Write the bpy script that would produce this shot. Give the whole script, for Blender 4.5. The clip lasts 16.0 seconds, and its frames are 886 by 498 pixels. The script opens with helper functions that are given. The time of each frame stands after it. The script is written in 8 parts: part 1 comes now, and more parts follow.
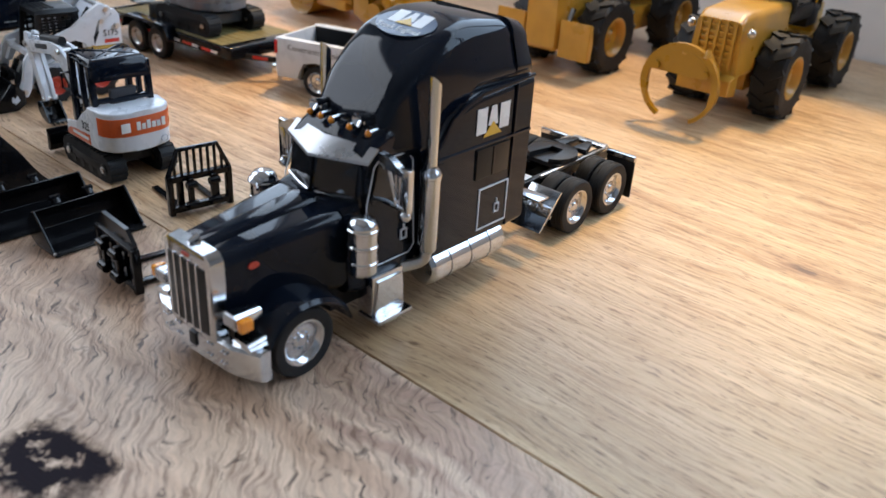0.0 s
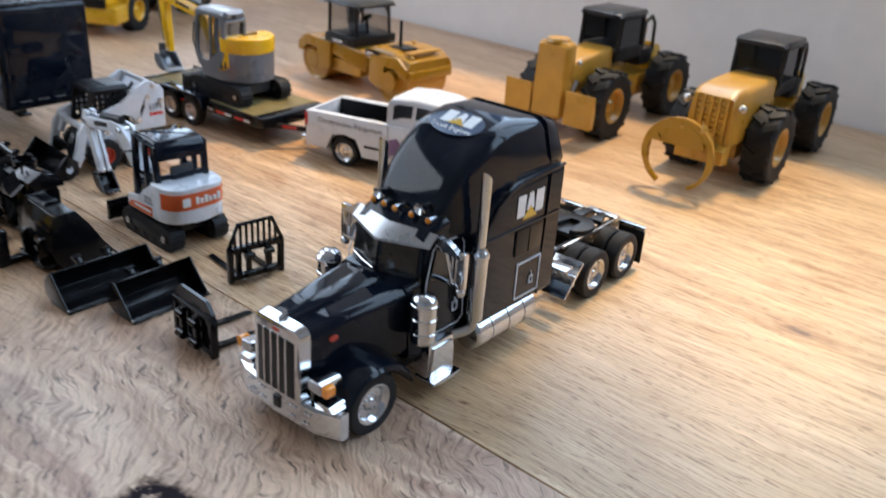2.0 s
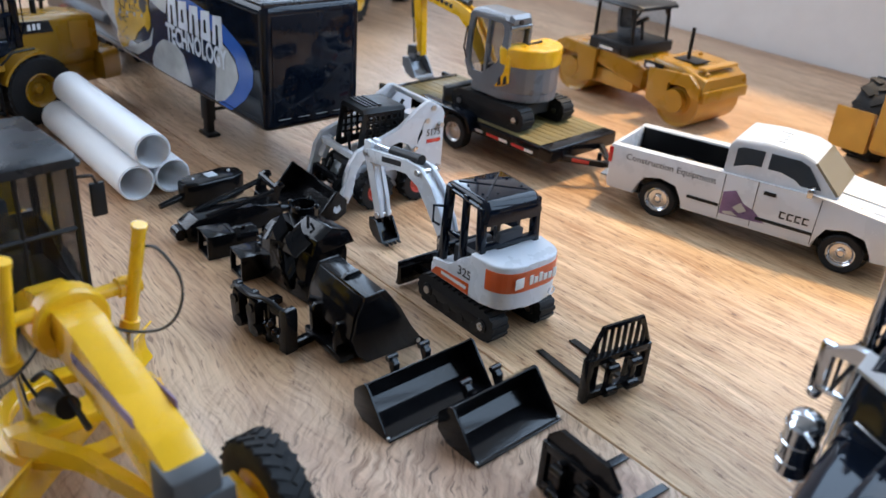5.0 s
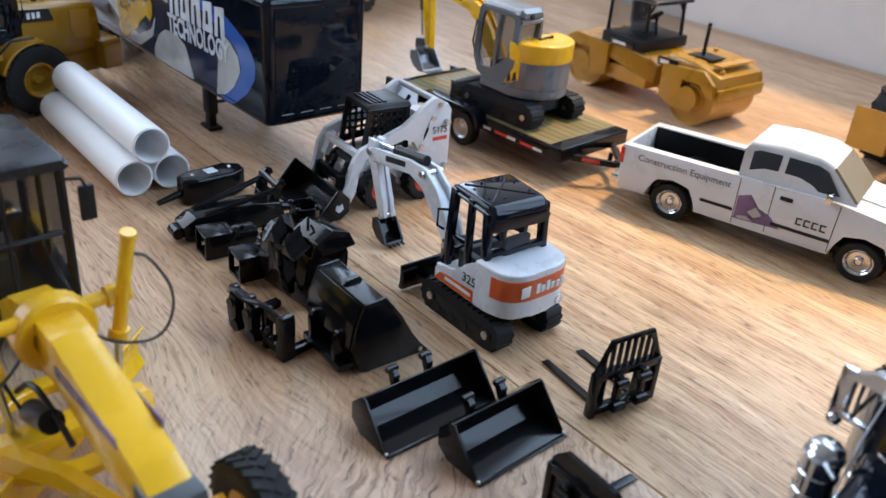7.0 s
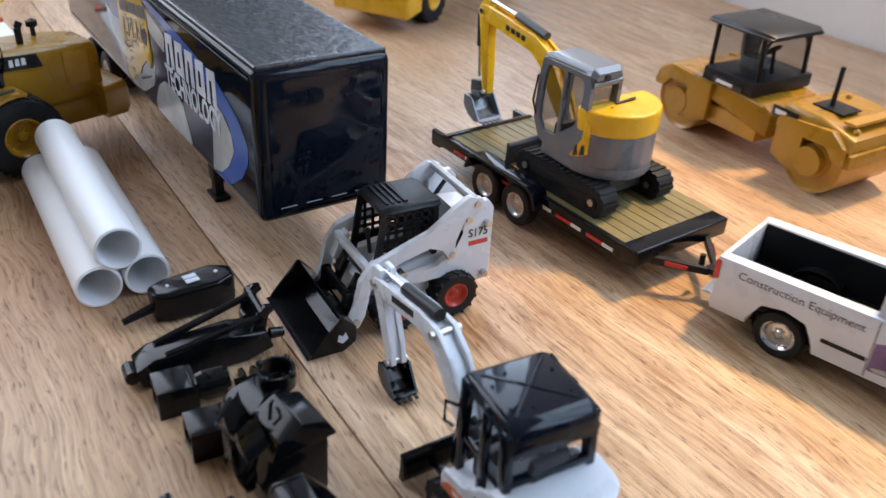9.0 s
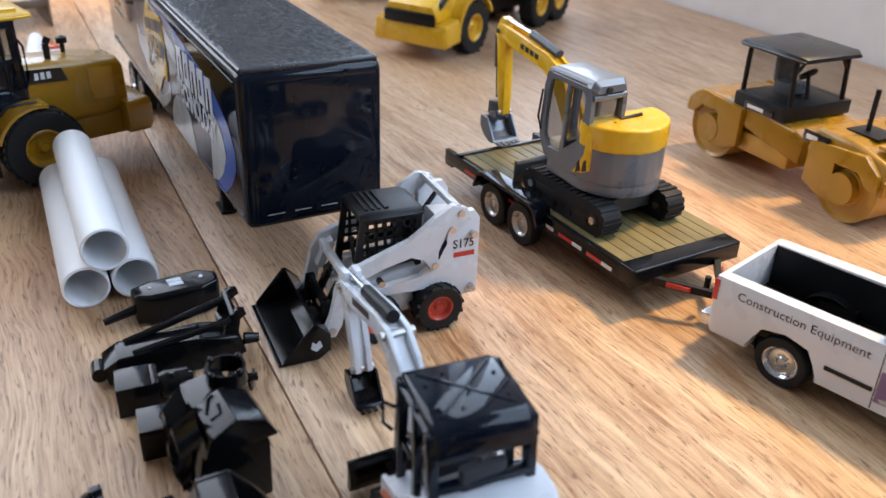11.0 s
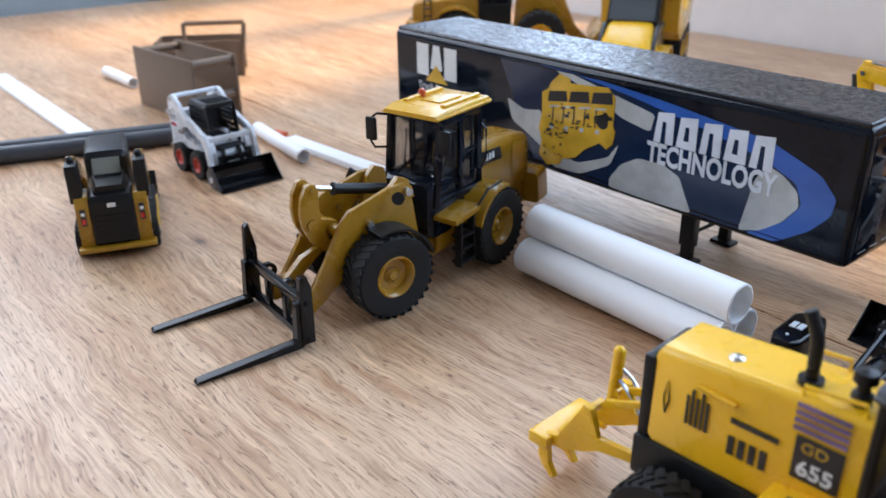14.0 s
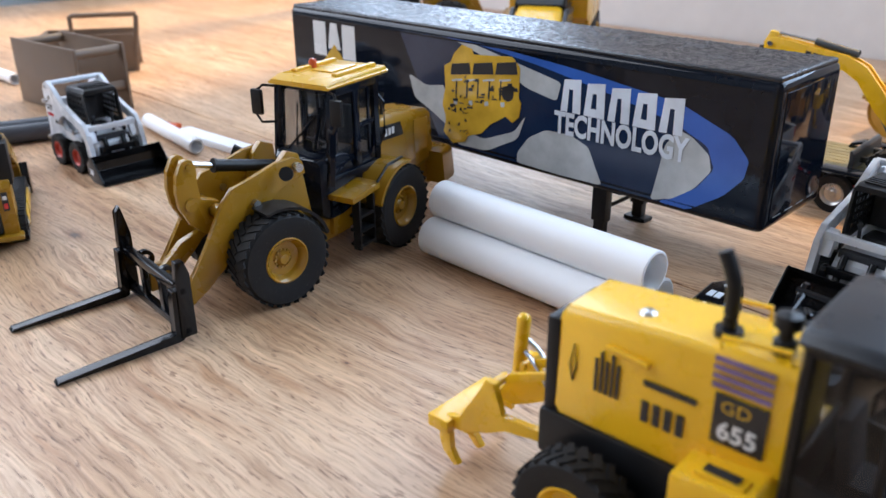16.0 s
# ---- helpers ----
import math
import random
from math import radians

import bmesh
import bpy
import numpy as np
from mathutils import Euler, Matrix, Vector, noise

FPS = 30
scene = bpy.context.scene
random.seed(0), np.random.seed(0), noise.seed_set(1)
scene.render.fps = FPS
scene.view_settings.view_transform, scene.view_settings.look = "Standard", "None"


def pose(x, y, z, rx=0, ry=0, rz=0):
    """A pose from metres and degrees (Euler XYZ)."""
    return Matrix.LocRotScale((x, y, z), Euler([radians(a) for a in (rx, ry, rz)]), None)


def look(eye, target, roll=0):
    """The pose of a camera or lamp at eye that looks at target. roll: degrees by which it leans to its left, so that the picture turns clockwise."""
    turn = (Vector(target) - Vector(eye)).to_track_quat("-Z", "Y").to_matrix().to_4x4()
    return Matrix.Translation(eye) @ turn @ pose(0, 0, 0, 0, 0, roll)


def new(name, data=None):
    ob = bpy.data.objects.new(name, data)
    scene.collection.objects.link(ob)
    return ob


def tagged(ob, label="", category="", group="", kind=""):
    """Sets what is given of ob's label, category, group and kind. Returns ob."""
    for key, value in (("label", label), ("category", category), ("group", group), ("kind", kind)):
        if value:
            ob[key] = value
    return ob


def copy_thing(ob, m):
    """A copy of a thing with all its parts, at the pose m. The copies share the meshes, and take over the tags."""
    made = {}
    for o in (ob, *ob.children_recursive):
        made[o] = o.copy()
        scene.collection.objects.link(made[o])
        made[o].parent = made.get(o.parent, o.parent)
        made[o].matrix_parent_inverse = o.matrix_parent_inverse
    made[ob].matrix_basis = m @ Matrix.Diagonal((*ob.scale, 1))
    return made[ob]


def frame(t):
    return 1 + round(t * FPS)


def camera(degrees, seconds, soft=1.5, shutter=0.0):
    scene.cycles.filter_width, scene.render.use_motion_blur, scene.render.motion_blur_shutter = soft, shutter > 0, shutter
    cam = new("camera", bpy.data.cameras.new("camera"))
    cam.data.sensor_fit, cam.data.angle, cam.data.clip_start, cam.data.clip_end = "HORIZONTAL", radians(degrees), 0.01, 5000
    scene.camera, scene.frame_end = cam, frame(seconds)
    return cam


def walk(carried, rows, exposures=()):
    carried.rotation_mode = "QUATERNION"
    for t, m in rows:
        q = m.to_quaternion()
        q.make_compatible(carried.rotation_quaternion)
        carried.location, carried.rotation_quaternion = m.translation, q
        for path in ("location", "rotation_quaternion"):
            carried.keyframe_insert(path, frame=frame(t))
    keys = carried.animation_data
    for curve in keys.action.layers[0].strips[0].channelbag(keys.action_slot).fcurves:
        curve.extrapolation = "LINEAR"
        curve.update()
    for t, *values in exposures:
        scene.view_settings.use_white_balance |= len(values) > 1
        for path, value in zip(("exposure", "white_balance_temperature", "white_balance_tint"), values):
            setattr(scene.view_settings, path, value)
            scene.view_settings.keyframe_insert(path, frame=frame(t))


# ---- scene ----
cam = camera(55.6, 16.0, shutter=0.4)
cam.data.dof.use_dof, cam.data.dof.focus_distance, cam.data.dof.aperture_fstop = True, 0.30, 17.0
PATH = [
    (0, (0.0422, 0.0006, 0.1403), (0.0057, 0.8837, -0.3275), 3.77),
    (0.5, (0.0351, -0.0047, 0.1363), (0.0197, 0.8785, -0.3325), 4.55),
    (1, (0.0379, -0.0054, 0.1392), (0.0328, 0.8838, -0.3183), 4.62),
    (1.5, (0.034, -0.0116, 0.1523), (0.0248, 0.8862, -0.288), 4.26),
    (2, (0.0199, -0.026, 0.1651), (0.0059, 0.8776, -0.263), 4.32),
    (2.5, (-0.0087, -0.0553, 0.2069), (-0.0398, 0.8532, -0.2098), 3.85),
    (3, (-0.0907, -0.0557, 0.2099), (-0.1532, 0.8523, -0.2045), 3.33),
    (3.5, (-0.1275, 0.0055, 0.1997), (-0.2239, 0.9051, -0.2261), 3.15),
    (4, (-0.0985, 0.0402, 0.1776), (-0.2207, 0.9261, -0.2699), 3.68),
    (4.2, (-0.0892, 0.0509, 0.1698), (-0.22, 0.9338, -0.2812), 3.88),
    (6.3, (-0.0764, 0.0724, 0.1497), (-0.2347, 0.9448, -0.3127), 4.68),
    (6.5, (-0.0765, 0.0761, 0.1503), (-0.2299, 0.9493, -0.3125), 4.98),
    (7, (-0.0807, 0.0737, 0.1552), (-0.2386, 0.941, -0.3168), 5.05),
    (7.5, (-0.082, 0.0809, 0.1566), (-0.2393, 0.9375, -0.3348), 5.29),
    (8, (-0.0771, 0.0971, 0.1613), (-0.2499, 0.9451, -0.3397), 5.06),
    (8.5, (-0.0791, 0.1384, 0.1792), (-0.2848, 0.9686, -0.3388), 4.47),
    (9, (-0.0845, 0.1728, 0.1705), (-0.3436, 0.988, -0.3476), 3.38),
    (9.2, (-0.0862, 0.1854, 0.1606), (-0.3588, 1.0071, -0.3398), 3.39),
    (11.3, (-0.0536, 0.1858, 0.1567), (-0.4381, 0.9793, -0.3149), 1.96),
    (11.5, (-0.0562, 0.1897, 0.1627), (-0.4537, 0.9702, -0.3197), 1.83),
    (12, (-0.0705, 0.1848, 0.1625), (-0.4501, 0.9849, -0.302), 2.40),
    (12.5, (-0.1344, 0.1493, 0.1887), (-0.4842, 0.9663, -0.2697), 2.49),
    (13, (-0.2037, 0.1184, 0.187), (-0.5145, 0.9545, -0.2651), 1.68),
    (13.2, (-0.2288, 0.1077, 0.1768), (-0.5145, 0.9619, -0.2577), 1.59),
    (13.5, (-0.2593, 0.1018, 0.172), (-0.5013, 0.9707, -0.2598), 1.15),
    (14, (-0.3005, 0.0854, 0.1639), (-0.5068, 0.9709, -0.2524), -0.75),
    (14.5, (-0.3006, 0.0984, 0.1525), (-0.459, 0.9996, -0.2509), -1.37),
    (15, (-0.2953, 0.1019, 0.1493), (-0.4266, 1.0129, -0.2418), -1.24),
    (15.5, (-0.2932, 0.1058, 0.1439), (-0.4163, 1.0167, -0.25), -1.05),
    (16, (-0.2935, 0.1048, 0.1417), (-0.4162, 1.0114, -0.262), -0.49),
]
walk(cam, [(t, look(eye, target, roll)) for t, eye, target, roll in PATH], [(0, -0.10, 6100, 11), (3.5, 0.04, 5850, 10), (7.5, 0.10, 5900, 11), (9.0, 0.06, 6150, 13), (12.0, 0.1, 6100, 13), (13.0, 0.12, 5850, 10), (14.5, 0.21, 5950, 13), (16, 0.27, 6000, 13)])

# ---- light ----
SUN_DIR = Vector((0.50, 0.83, 0)).normalized()
SUN_UP = radians(63)
world = bpy.data.worlds.new("world")
scene.world = world
world.use_nodes = True
wn = world.node_tree.nodes
sky = wn.new("ShaderNodeTexSky")
sky.sky_type, sky.sun_disc = "NISHITA", False
sky.sun_elevation, sky.sun_rotation = SUN_UP, math.atan2(SUN_DIR.x, SUN_DIR.y)
wn["Background"].inputs["Strength"].default_value = 0.12
world.node_tree.links.new(sky.outputs[0], wn["Background"].inputs["Color"])
sun = new("sun", bpy.data.lights.new("sun", "SUN"))
sun.data.energy, sun.data.angle, sun.data.color = 4.0, radians(6), (1.0, 0.62, 0.20)
sun.matrix_world = look(SUN_DIR * 3 * math.cos(SUN_UP) + Vector((0, 0, 3 * math.sin(SUN_UP))), (0, 0, 0))

TABLE_TURN = radians(-38.2)
U = Vector((math.cos(TABLE_TURN), math.sin(TABLE_TURN), 0))
V = Vector((-U.y, U.x, 0))
TABLE = Matrix.Translation((0, 0.2095, 0)) @ Matrix.Rotation(TABLE_TURN, 4, "Z")
WALL_V = 0.492
WIN = (-0.42, 1.15, 0.24, 1.06)
WIN3 = (-1.30, -0.76, 0.10, 1.30)
WIN2 = (-1.3, 0.2, 0.25, 1.45)
U0, U1, V0, V1 = -1.38, 1.9, -1.6, WALL_V


def window_light(name, at, aim, wide, high, watts, colour):
    lamp = new(name, bpy.data.lights.new(name, "AREA"))
    lamp.data.shape, lamp.data.size, lamp.data.size_y = "RECTANGLE", wide, high
    lamp.data.energy, lamp.data.color = watts, colour
    lamp.matrix_world = look(TABLE @ Vector(at), TABLE @ Vector(aim))
    return lamp


window_light("window_light", ((WIN[0] + WIN[1]) / 2, WALL_V + 0.06, (WIN[2] + WIN[3]) / 2), ((WIN[0] + WIN[1]) / 2, -1.0, 0.3), 1.5, 0.80, 17.0, (0.66, 0.83, 1.0))
window_light("side_window_light", ((WIN3[0] + WIN3[1]) / 2, WALL_V + 0.06, (WIN3[2] + WIN3[3]) / 2), ((WIN3[0] + WIN3[1]) / 2, -1.0, 0.3), 0.5, 1.15, 8.0, (0.74, 0.87, 1.0))
window_light("far_window_light", (U0 + 0.02, (WIN2[0] + WIN2[1]) / 2, 0.85), (0.0, -0.2, 0.1), 1.4, 1.1, 18.5, (0.92, 0.96, 1.0))


# ---- materials ----
def nodes_of(name):
    m = bpy.data.materials.new(name)
    m.use_nodes = True
    t = m.node_tree
    return m, t, t.nodes["Principled BSDF"]


def link(t, a, b):
    t.links.new(a, b)


def noise_node(t, scale, detail=4.0, rough=0.55, vec=None, coord="Object", stretch=None, distort=0.0):
    n = t.nodes.new("ShaderNodeTexNoise")
    n.inputs["Scale"].default_value, n.inputs["Detail"].default_value = scale, detail
    n.inputs["Roughness"].default_value, n.inputs["Distortion"].default_value = rough, distort
    if vec is None:
        c = t.nodes.new("ShaderNodeTexCoord")
        vec = c.outputs[coord]
    if stretch:
        mp = t.nodes.new("ShaderNodeMapping")
        mp.inputs["Scale"].default_value = stretch
        link(t, vec, mp.inputs["Vector"])
        vec = mp.outputs[0]
    link(t, vec, n.inputs["Vector"])
    return n


def ramp_node(t, fac, stops):
    r = t.nodes.new("ShaderNodeValToRGB")
    while len(r.color_ramp.elements) < len(stops):
        r.color_ramp.elements.new(0.5)
    for e, (p, c) in zip(r.color_ramp.elements, stops):
        e.position = p
        e.color = (*c, 1) if len(c) == 3 else c
    link(t, fac, r.inputs[0])
    return r


def mix_node(t, fac, a, b, mode="MIX"):
    m = t.nodes.new("ShaderNodeMix")
    m.data_type, m.blend_type = "RGBA", mode
    for value, slot in ((fac, 0), (a, 6), (b, 7)):
        if isinstance(value, (int, float)):
            m.inputs[slot].default_value = value
        elif isinstance(value, tuple):
            m.inputs[slot].default_value = (*value, 1)
        else:
            link(t, value, m.inputs[slot])
    return m.outputs[2]


def bump_node(t, height, strength, dist, target):
    b = t.nodes.new("ShaderNodeBump")
    b.inputs["Strength"].default_value, b.inputs["Distance"].default_value = strength, dist
    link(t, height, b.inputs["Height"])
    link(t, b.outputs[0], target.inputs["Normal"])


def paint(name, colour, rough=0.3, metal=0.0, coat=0.0, wear=0.12, grain=900.0, bump=0.04, dust=0.06, spec=0.5):
    m, t, p = nodes_of(name)
    big = noise_node(t, 60.0, 5)
    fine = noise_node(t, grain, 3)
    dark = tuple(c * (1 - wear) for c in colour)
    lite = tuple(min(1, c * (1 + wear) + 0.004) for c in colour)
    base = ramp_node(t, big.outputs[0], [(0.3, dark), (0.7, lite)])
    dots = ramp_node(t, fine.outputs[0], [(0.62, (0, 0, 0)), (0.8, (dust, dust, dust))])
    link(t, mix_node(t, dots.outputs[0], base.outputs[0], (0.55, 0.5, 0.44)), p.inputs["Base Color"])
    r = ramp_node(t, big.outputs[0], [(0.3, (rough * 0.8,) * 3), (0.75, (min(1, rough * 1.3),) * 3)])
    link(t, r.outputs[0], p.inputs["Roughness"])
    p.inputs["Metallic"].default_value = metal
    p.inputs["Coat Weight"].default_value = coat
    p.inputs["Specular IOR Level"].default_value = spec
    p.inputs["Coat Roughness"].default_value = 0.06
    bump_node(t, fine.outputs[0], bump, 0.0004, p)
    return m


GLOSS_BLACK = paint("gloss_black_paint", (0.003, 0.0055, 0.012), 0.06, coat=0.0, dust=0.004, bump=0.008, spec=0.28)
GRAIN_BLACK = paint("grained_black_roof", (0.008, 0.009, 0.013), 0.24, coat=0.0, dust=0.012, grain=1150.0, bump=0.5, spec=0.6)
TOOL_BLACK = paint("black_enamel", (0.004, 0.004, 0.005), 0.13, coat=0.0, dust=0.006, bump=0.05, spec=0.27)
SATIN_BLACK = paint("satin_black_plastic", (0.008, 0.008, 0.009), 0.36, dust=0.02, spec=0.28)
ROOF_BLACK = paint("satin_dark_roof", (0.010, 0.012, 0.016), 0.30, dust=0.012, spec=0.38)
RUBBER = paint("tyre_rubber", (0.011, 0.011, 0.012), 0.62, dust=0.06, bump=0.15, spec=0.3)
VISOR = paint("brushed_visor", (0.42, 0.43, 0.45), 0.30, metal=1.0, dust=0.02)
CHROME = paint("chrome", (0.62, 0.63, 0.65), 0.14, metal=1.0, wear=0.05, dust=0.02)
STEEL = paint("pin_steel", (0.55, 0.54, 0.53), 0.28, metal=1.0, dust=0.03)
WHITE = paint("white_paint", (0.66, 0.68, 0.72), 0.28, coat=0.3, wear=0.04, dust=0.02)
WHITE_PLASTIC = paint("white_pipe_plastic", (0.95, 0.96, 0.98), 0.42, wear=0.01, dust=0.0, bump=0.03)
wt = WHITE_PLASTIC.node_tree
glow_through = wt.nodes.new("ShaderNodeBsdfTranslucent")
glow_through.inputs["Color"].default_value = (0.93, 0.95, 0.98, 1)
half = wt.nodes.new("ShaderNodeMixShader")
half.inputs[0].default_value = 0.12
wt.links.new(wt.nodes["Principled BSDF"].outputs[0], half.inputs[1])
wt.links.new(glow_through.outputs[0], half.inputs[2])
wt.links.new(half.outputs[0], wt.nodes["Material Output"].inputs[0])
GREY_PLASTIC = paint("grey_pipe_plastic", (0.045, 0.05, 0.06), 0.4, dust=0.03)
YELLOW = paint("bright_yellow_paint", (0.84, 0.47, 0.004), 0.27, coat=0.3, wear=0.06, dust=0.012)
OCHRE = paint("ochre_yellow_paint", (0.345, 0.175, 0.005), 0.28, coat=0.25, wear=0.08, dust=0.012)
OLD_OCHRE = paint("aged_ochre_paint", (0.46, 0.24, 0.025), 0.32, coat=0.25, wear=0.14, dust=0.05)
CRANE_YELLOW = paint("warm_yellow_paint", (0.72, 0.40, 0.012), 0.28, coat=0.3, wear=0.07, dust=0.03)
GREY = paint("silver_grey_paint", (0.17, 0.185, 0.21), 0.3, metal=0.2, coat=0.3, dust=0.02)
DARK_GREY = paint("dark_grey_metal", (0.07, 0.075, 0.08), 0.35, metal=0.4, dust=0.04)
BROWN = paint("brown_sheet_plastic", (0.150, 0.105, 0.072), 0.45, dust=0.03)
ORANGE = paint("orange_band", (0.62, 0.10, 0.02), 0.3, coat=0.3, dust=0.02)
RED = paint("red_rim_paint", (0.50, 0.055, 0.03), 0.35, dust=0.05)
BLUE = paint("blue_print", (0.035, 0.11, 0.42), 0.16, coat=0.1, dust=0.005, bump=0.0)
NAVY = paint("navy_print", (0.008, 0.020, 0.055), 0.16, coat=0.1, dust=0.005, bump=0.0)
PALE = paint("pale_print", (0.45, 0.46, 0.455), 0.18, coat=0.1, wear=0.25, dust=0.005, bump=0.0)
SILVER_PRINT = paint("silver_print", (0.66, 0.70, 0.76), 0.22, coat=0.1, wear=0.2, dust=0.005, bump=0.0)
GOLD_PRINT = paint("gold_print", (0.60, 0.36, 0.03), 0.2, coat=0.1, wear=0.25, dust=0.005, bump=0.0)
WHITE_PRINT = paint("white_print", (0.75, 0.75, 0.74), 0.25, wear=0.04, dust=0.01, bump=0.0)
DARK_PRINT = paint("dark_print", (0.02, 0.02, 0.024), 0.3, dust=0.01, bump=0.0)
VIOLET_PRINT = paint("violet_print", (0.16, 0.10, 0.22), 0.3, wear=0.5, dust=0.01, bump=0.0)
MARK_DARK = paint("dark_badge", (0.012, 0.011, 0.013), 0.2, coat=0.4, dust=0.01, bump=0.0)
AMBER = paint("amber_lens", (0.75, 0.25, 0.01), 0.12, coat=0.6, dust=0.01)
RED_LENS = paint("red_lens", (0.55, 0.02, 0.02), 0.15, coat=0.6, dust=0.01)
ROOF_SHEEN = paint("blue_grey_print", (0.05, 0.075, 0.13), 0.2, coat=0.1, dust=0.005, bump=0.0)
SEAT = paint("dark_seat", (0.03, 0.03, 0.035), 0.6)
# Unseen walls: grey set to balance bounce light against reflections in black paint.
DIMMED_WALL_PAINT = paint("dimmed_wall_paint", (0.40, 0.40, 0.41), 0.8, wear=0.05, grain=400.0, dust=0.0)
FAR_PAINT = paint("grey_far_wall_paint", (0.42, 0.45, 0.46), 0.75, wear=0.04, grain=400.0, dust=0.0)
TAUPE = paint("taupe_board", (0.22, 0.18, 0.15), 0.55, wear=0.1)
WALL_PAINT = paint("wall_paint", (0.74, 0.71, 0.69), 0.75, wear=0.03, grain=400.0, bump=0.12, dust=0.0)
# Unseen ceiling kept well below white, so that gloss black mirrors less light.
DIMMED_CEILING_PAINT = paint("dimmed_ceiling_paint", (0.45, 0.43, 0.40), 0.8, wear=0.02, grain=300.0, dust=0.0)
FLOOR_DARK = paint("dark_floor", (0.055, 0.04, 0.032), 0.5, wear=0.25, grain=120.0)
CABINET = paint("dark_brown_board", (0.055, 0.026, 0.016), 0.4, wear=0.2)
DECK_WOOD = paint("olive_deck_planks", (0.17, 0.135, 0.05), 0.5, wear=0.2, grain=500.0, bump=0.3)


def glass(name, tint, clear):
    m, t, p = nodes_of(name)
    n = noise_node(t, 40.0, 3)
    r = ramp_node(t, n.outputs[0], [(0.3, (0.03,) * 3), (0.8, (0.09,) * 3)])
    link(t, r.outputs[0], p.inputs["Roughness"])
    p.inputs["Base Color"].default_value = (*tint, 1)
    clearer = t.nodes.new("ShaderNodeBsdfTransparent")
    mixer = t.nodes.new("ShaderNodeMixShader")
    mixer.inputs[0].default_value = clear
    link(t, p.outputs[0], mixer.inputs[1])
    link(t, clearer.outputs[0], mixer.inputs[2])
    link(t, mixer.outputs[0], t.nodes["Material Output"].inputs[0])
    return m


GLASS = glass("clear_cab_glass", (0.012, 0.013, 0.014), 0.74)
SMOKY_GLASS = glass("smoky_cab_glass", (0.006, 0.006, 0.007), 0.62)
DARK_GLASS = glass("tinted_glass", (0.012, 0.013, 0.015), 0.15)


BROWN_KNOT = (0.10, 0.050, 0.030)
KNOTS = {False: [((0.088, 0.150), 0.011, BROWN_KNOT), ((-0.121, 0.107), 0.004, BROWN_KNOT), ((-0.097, 0.093), 0.003, BROWN_KNOT)], True: [((-0.522, -0.143), 0.008, (0.13, 0.085, 0.065)), ((-0.354, -0.125), 0.0018, BROWN_KNOT)]}
HOLE = (0.0, -0.086)


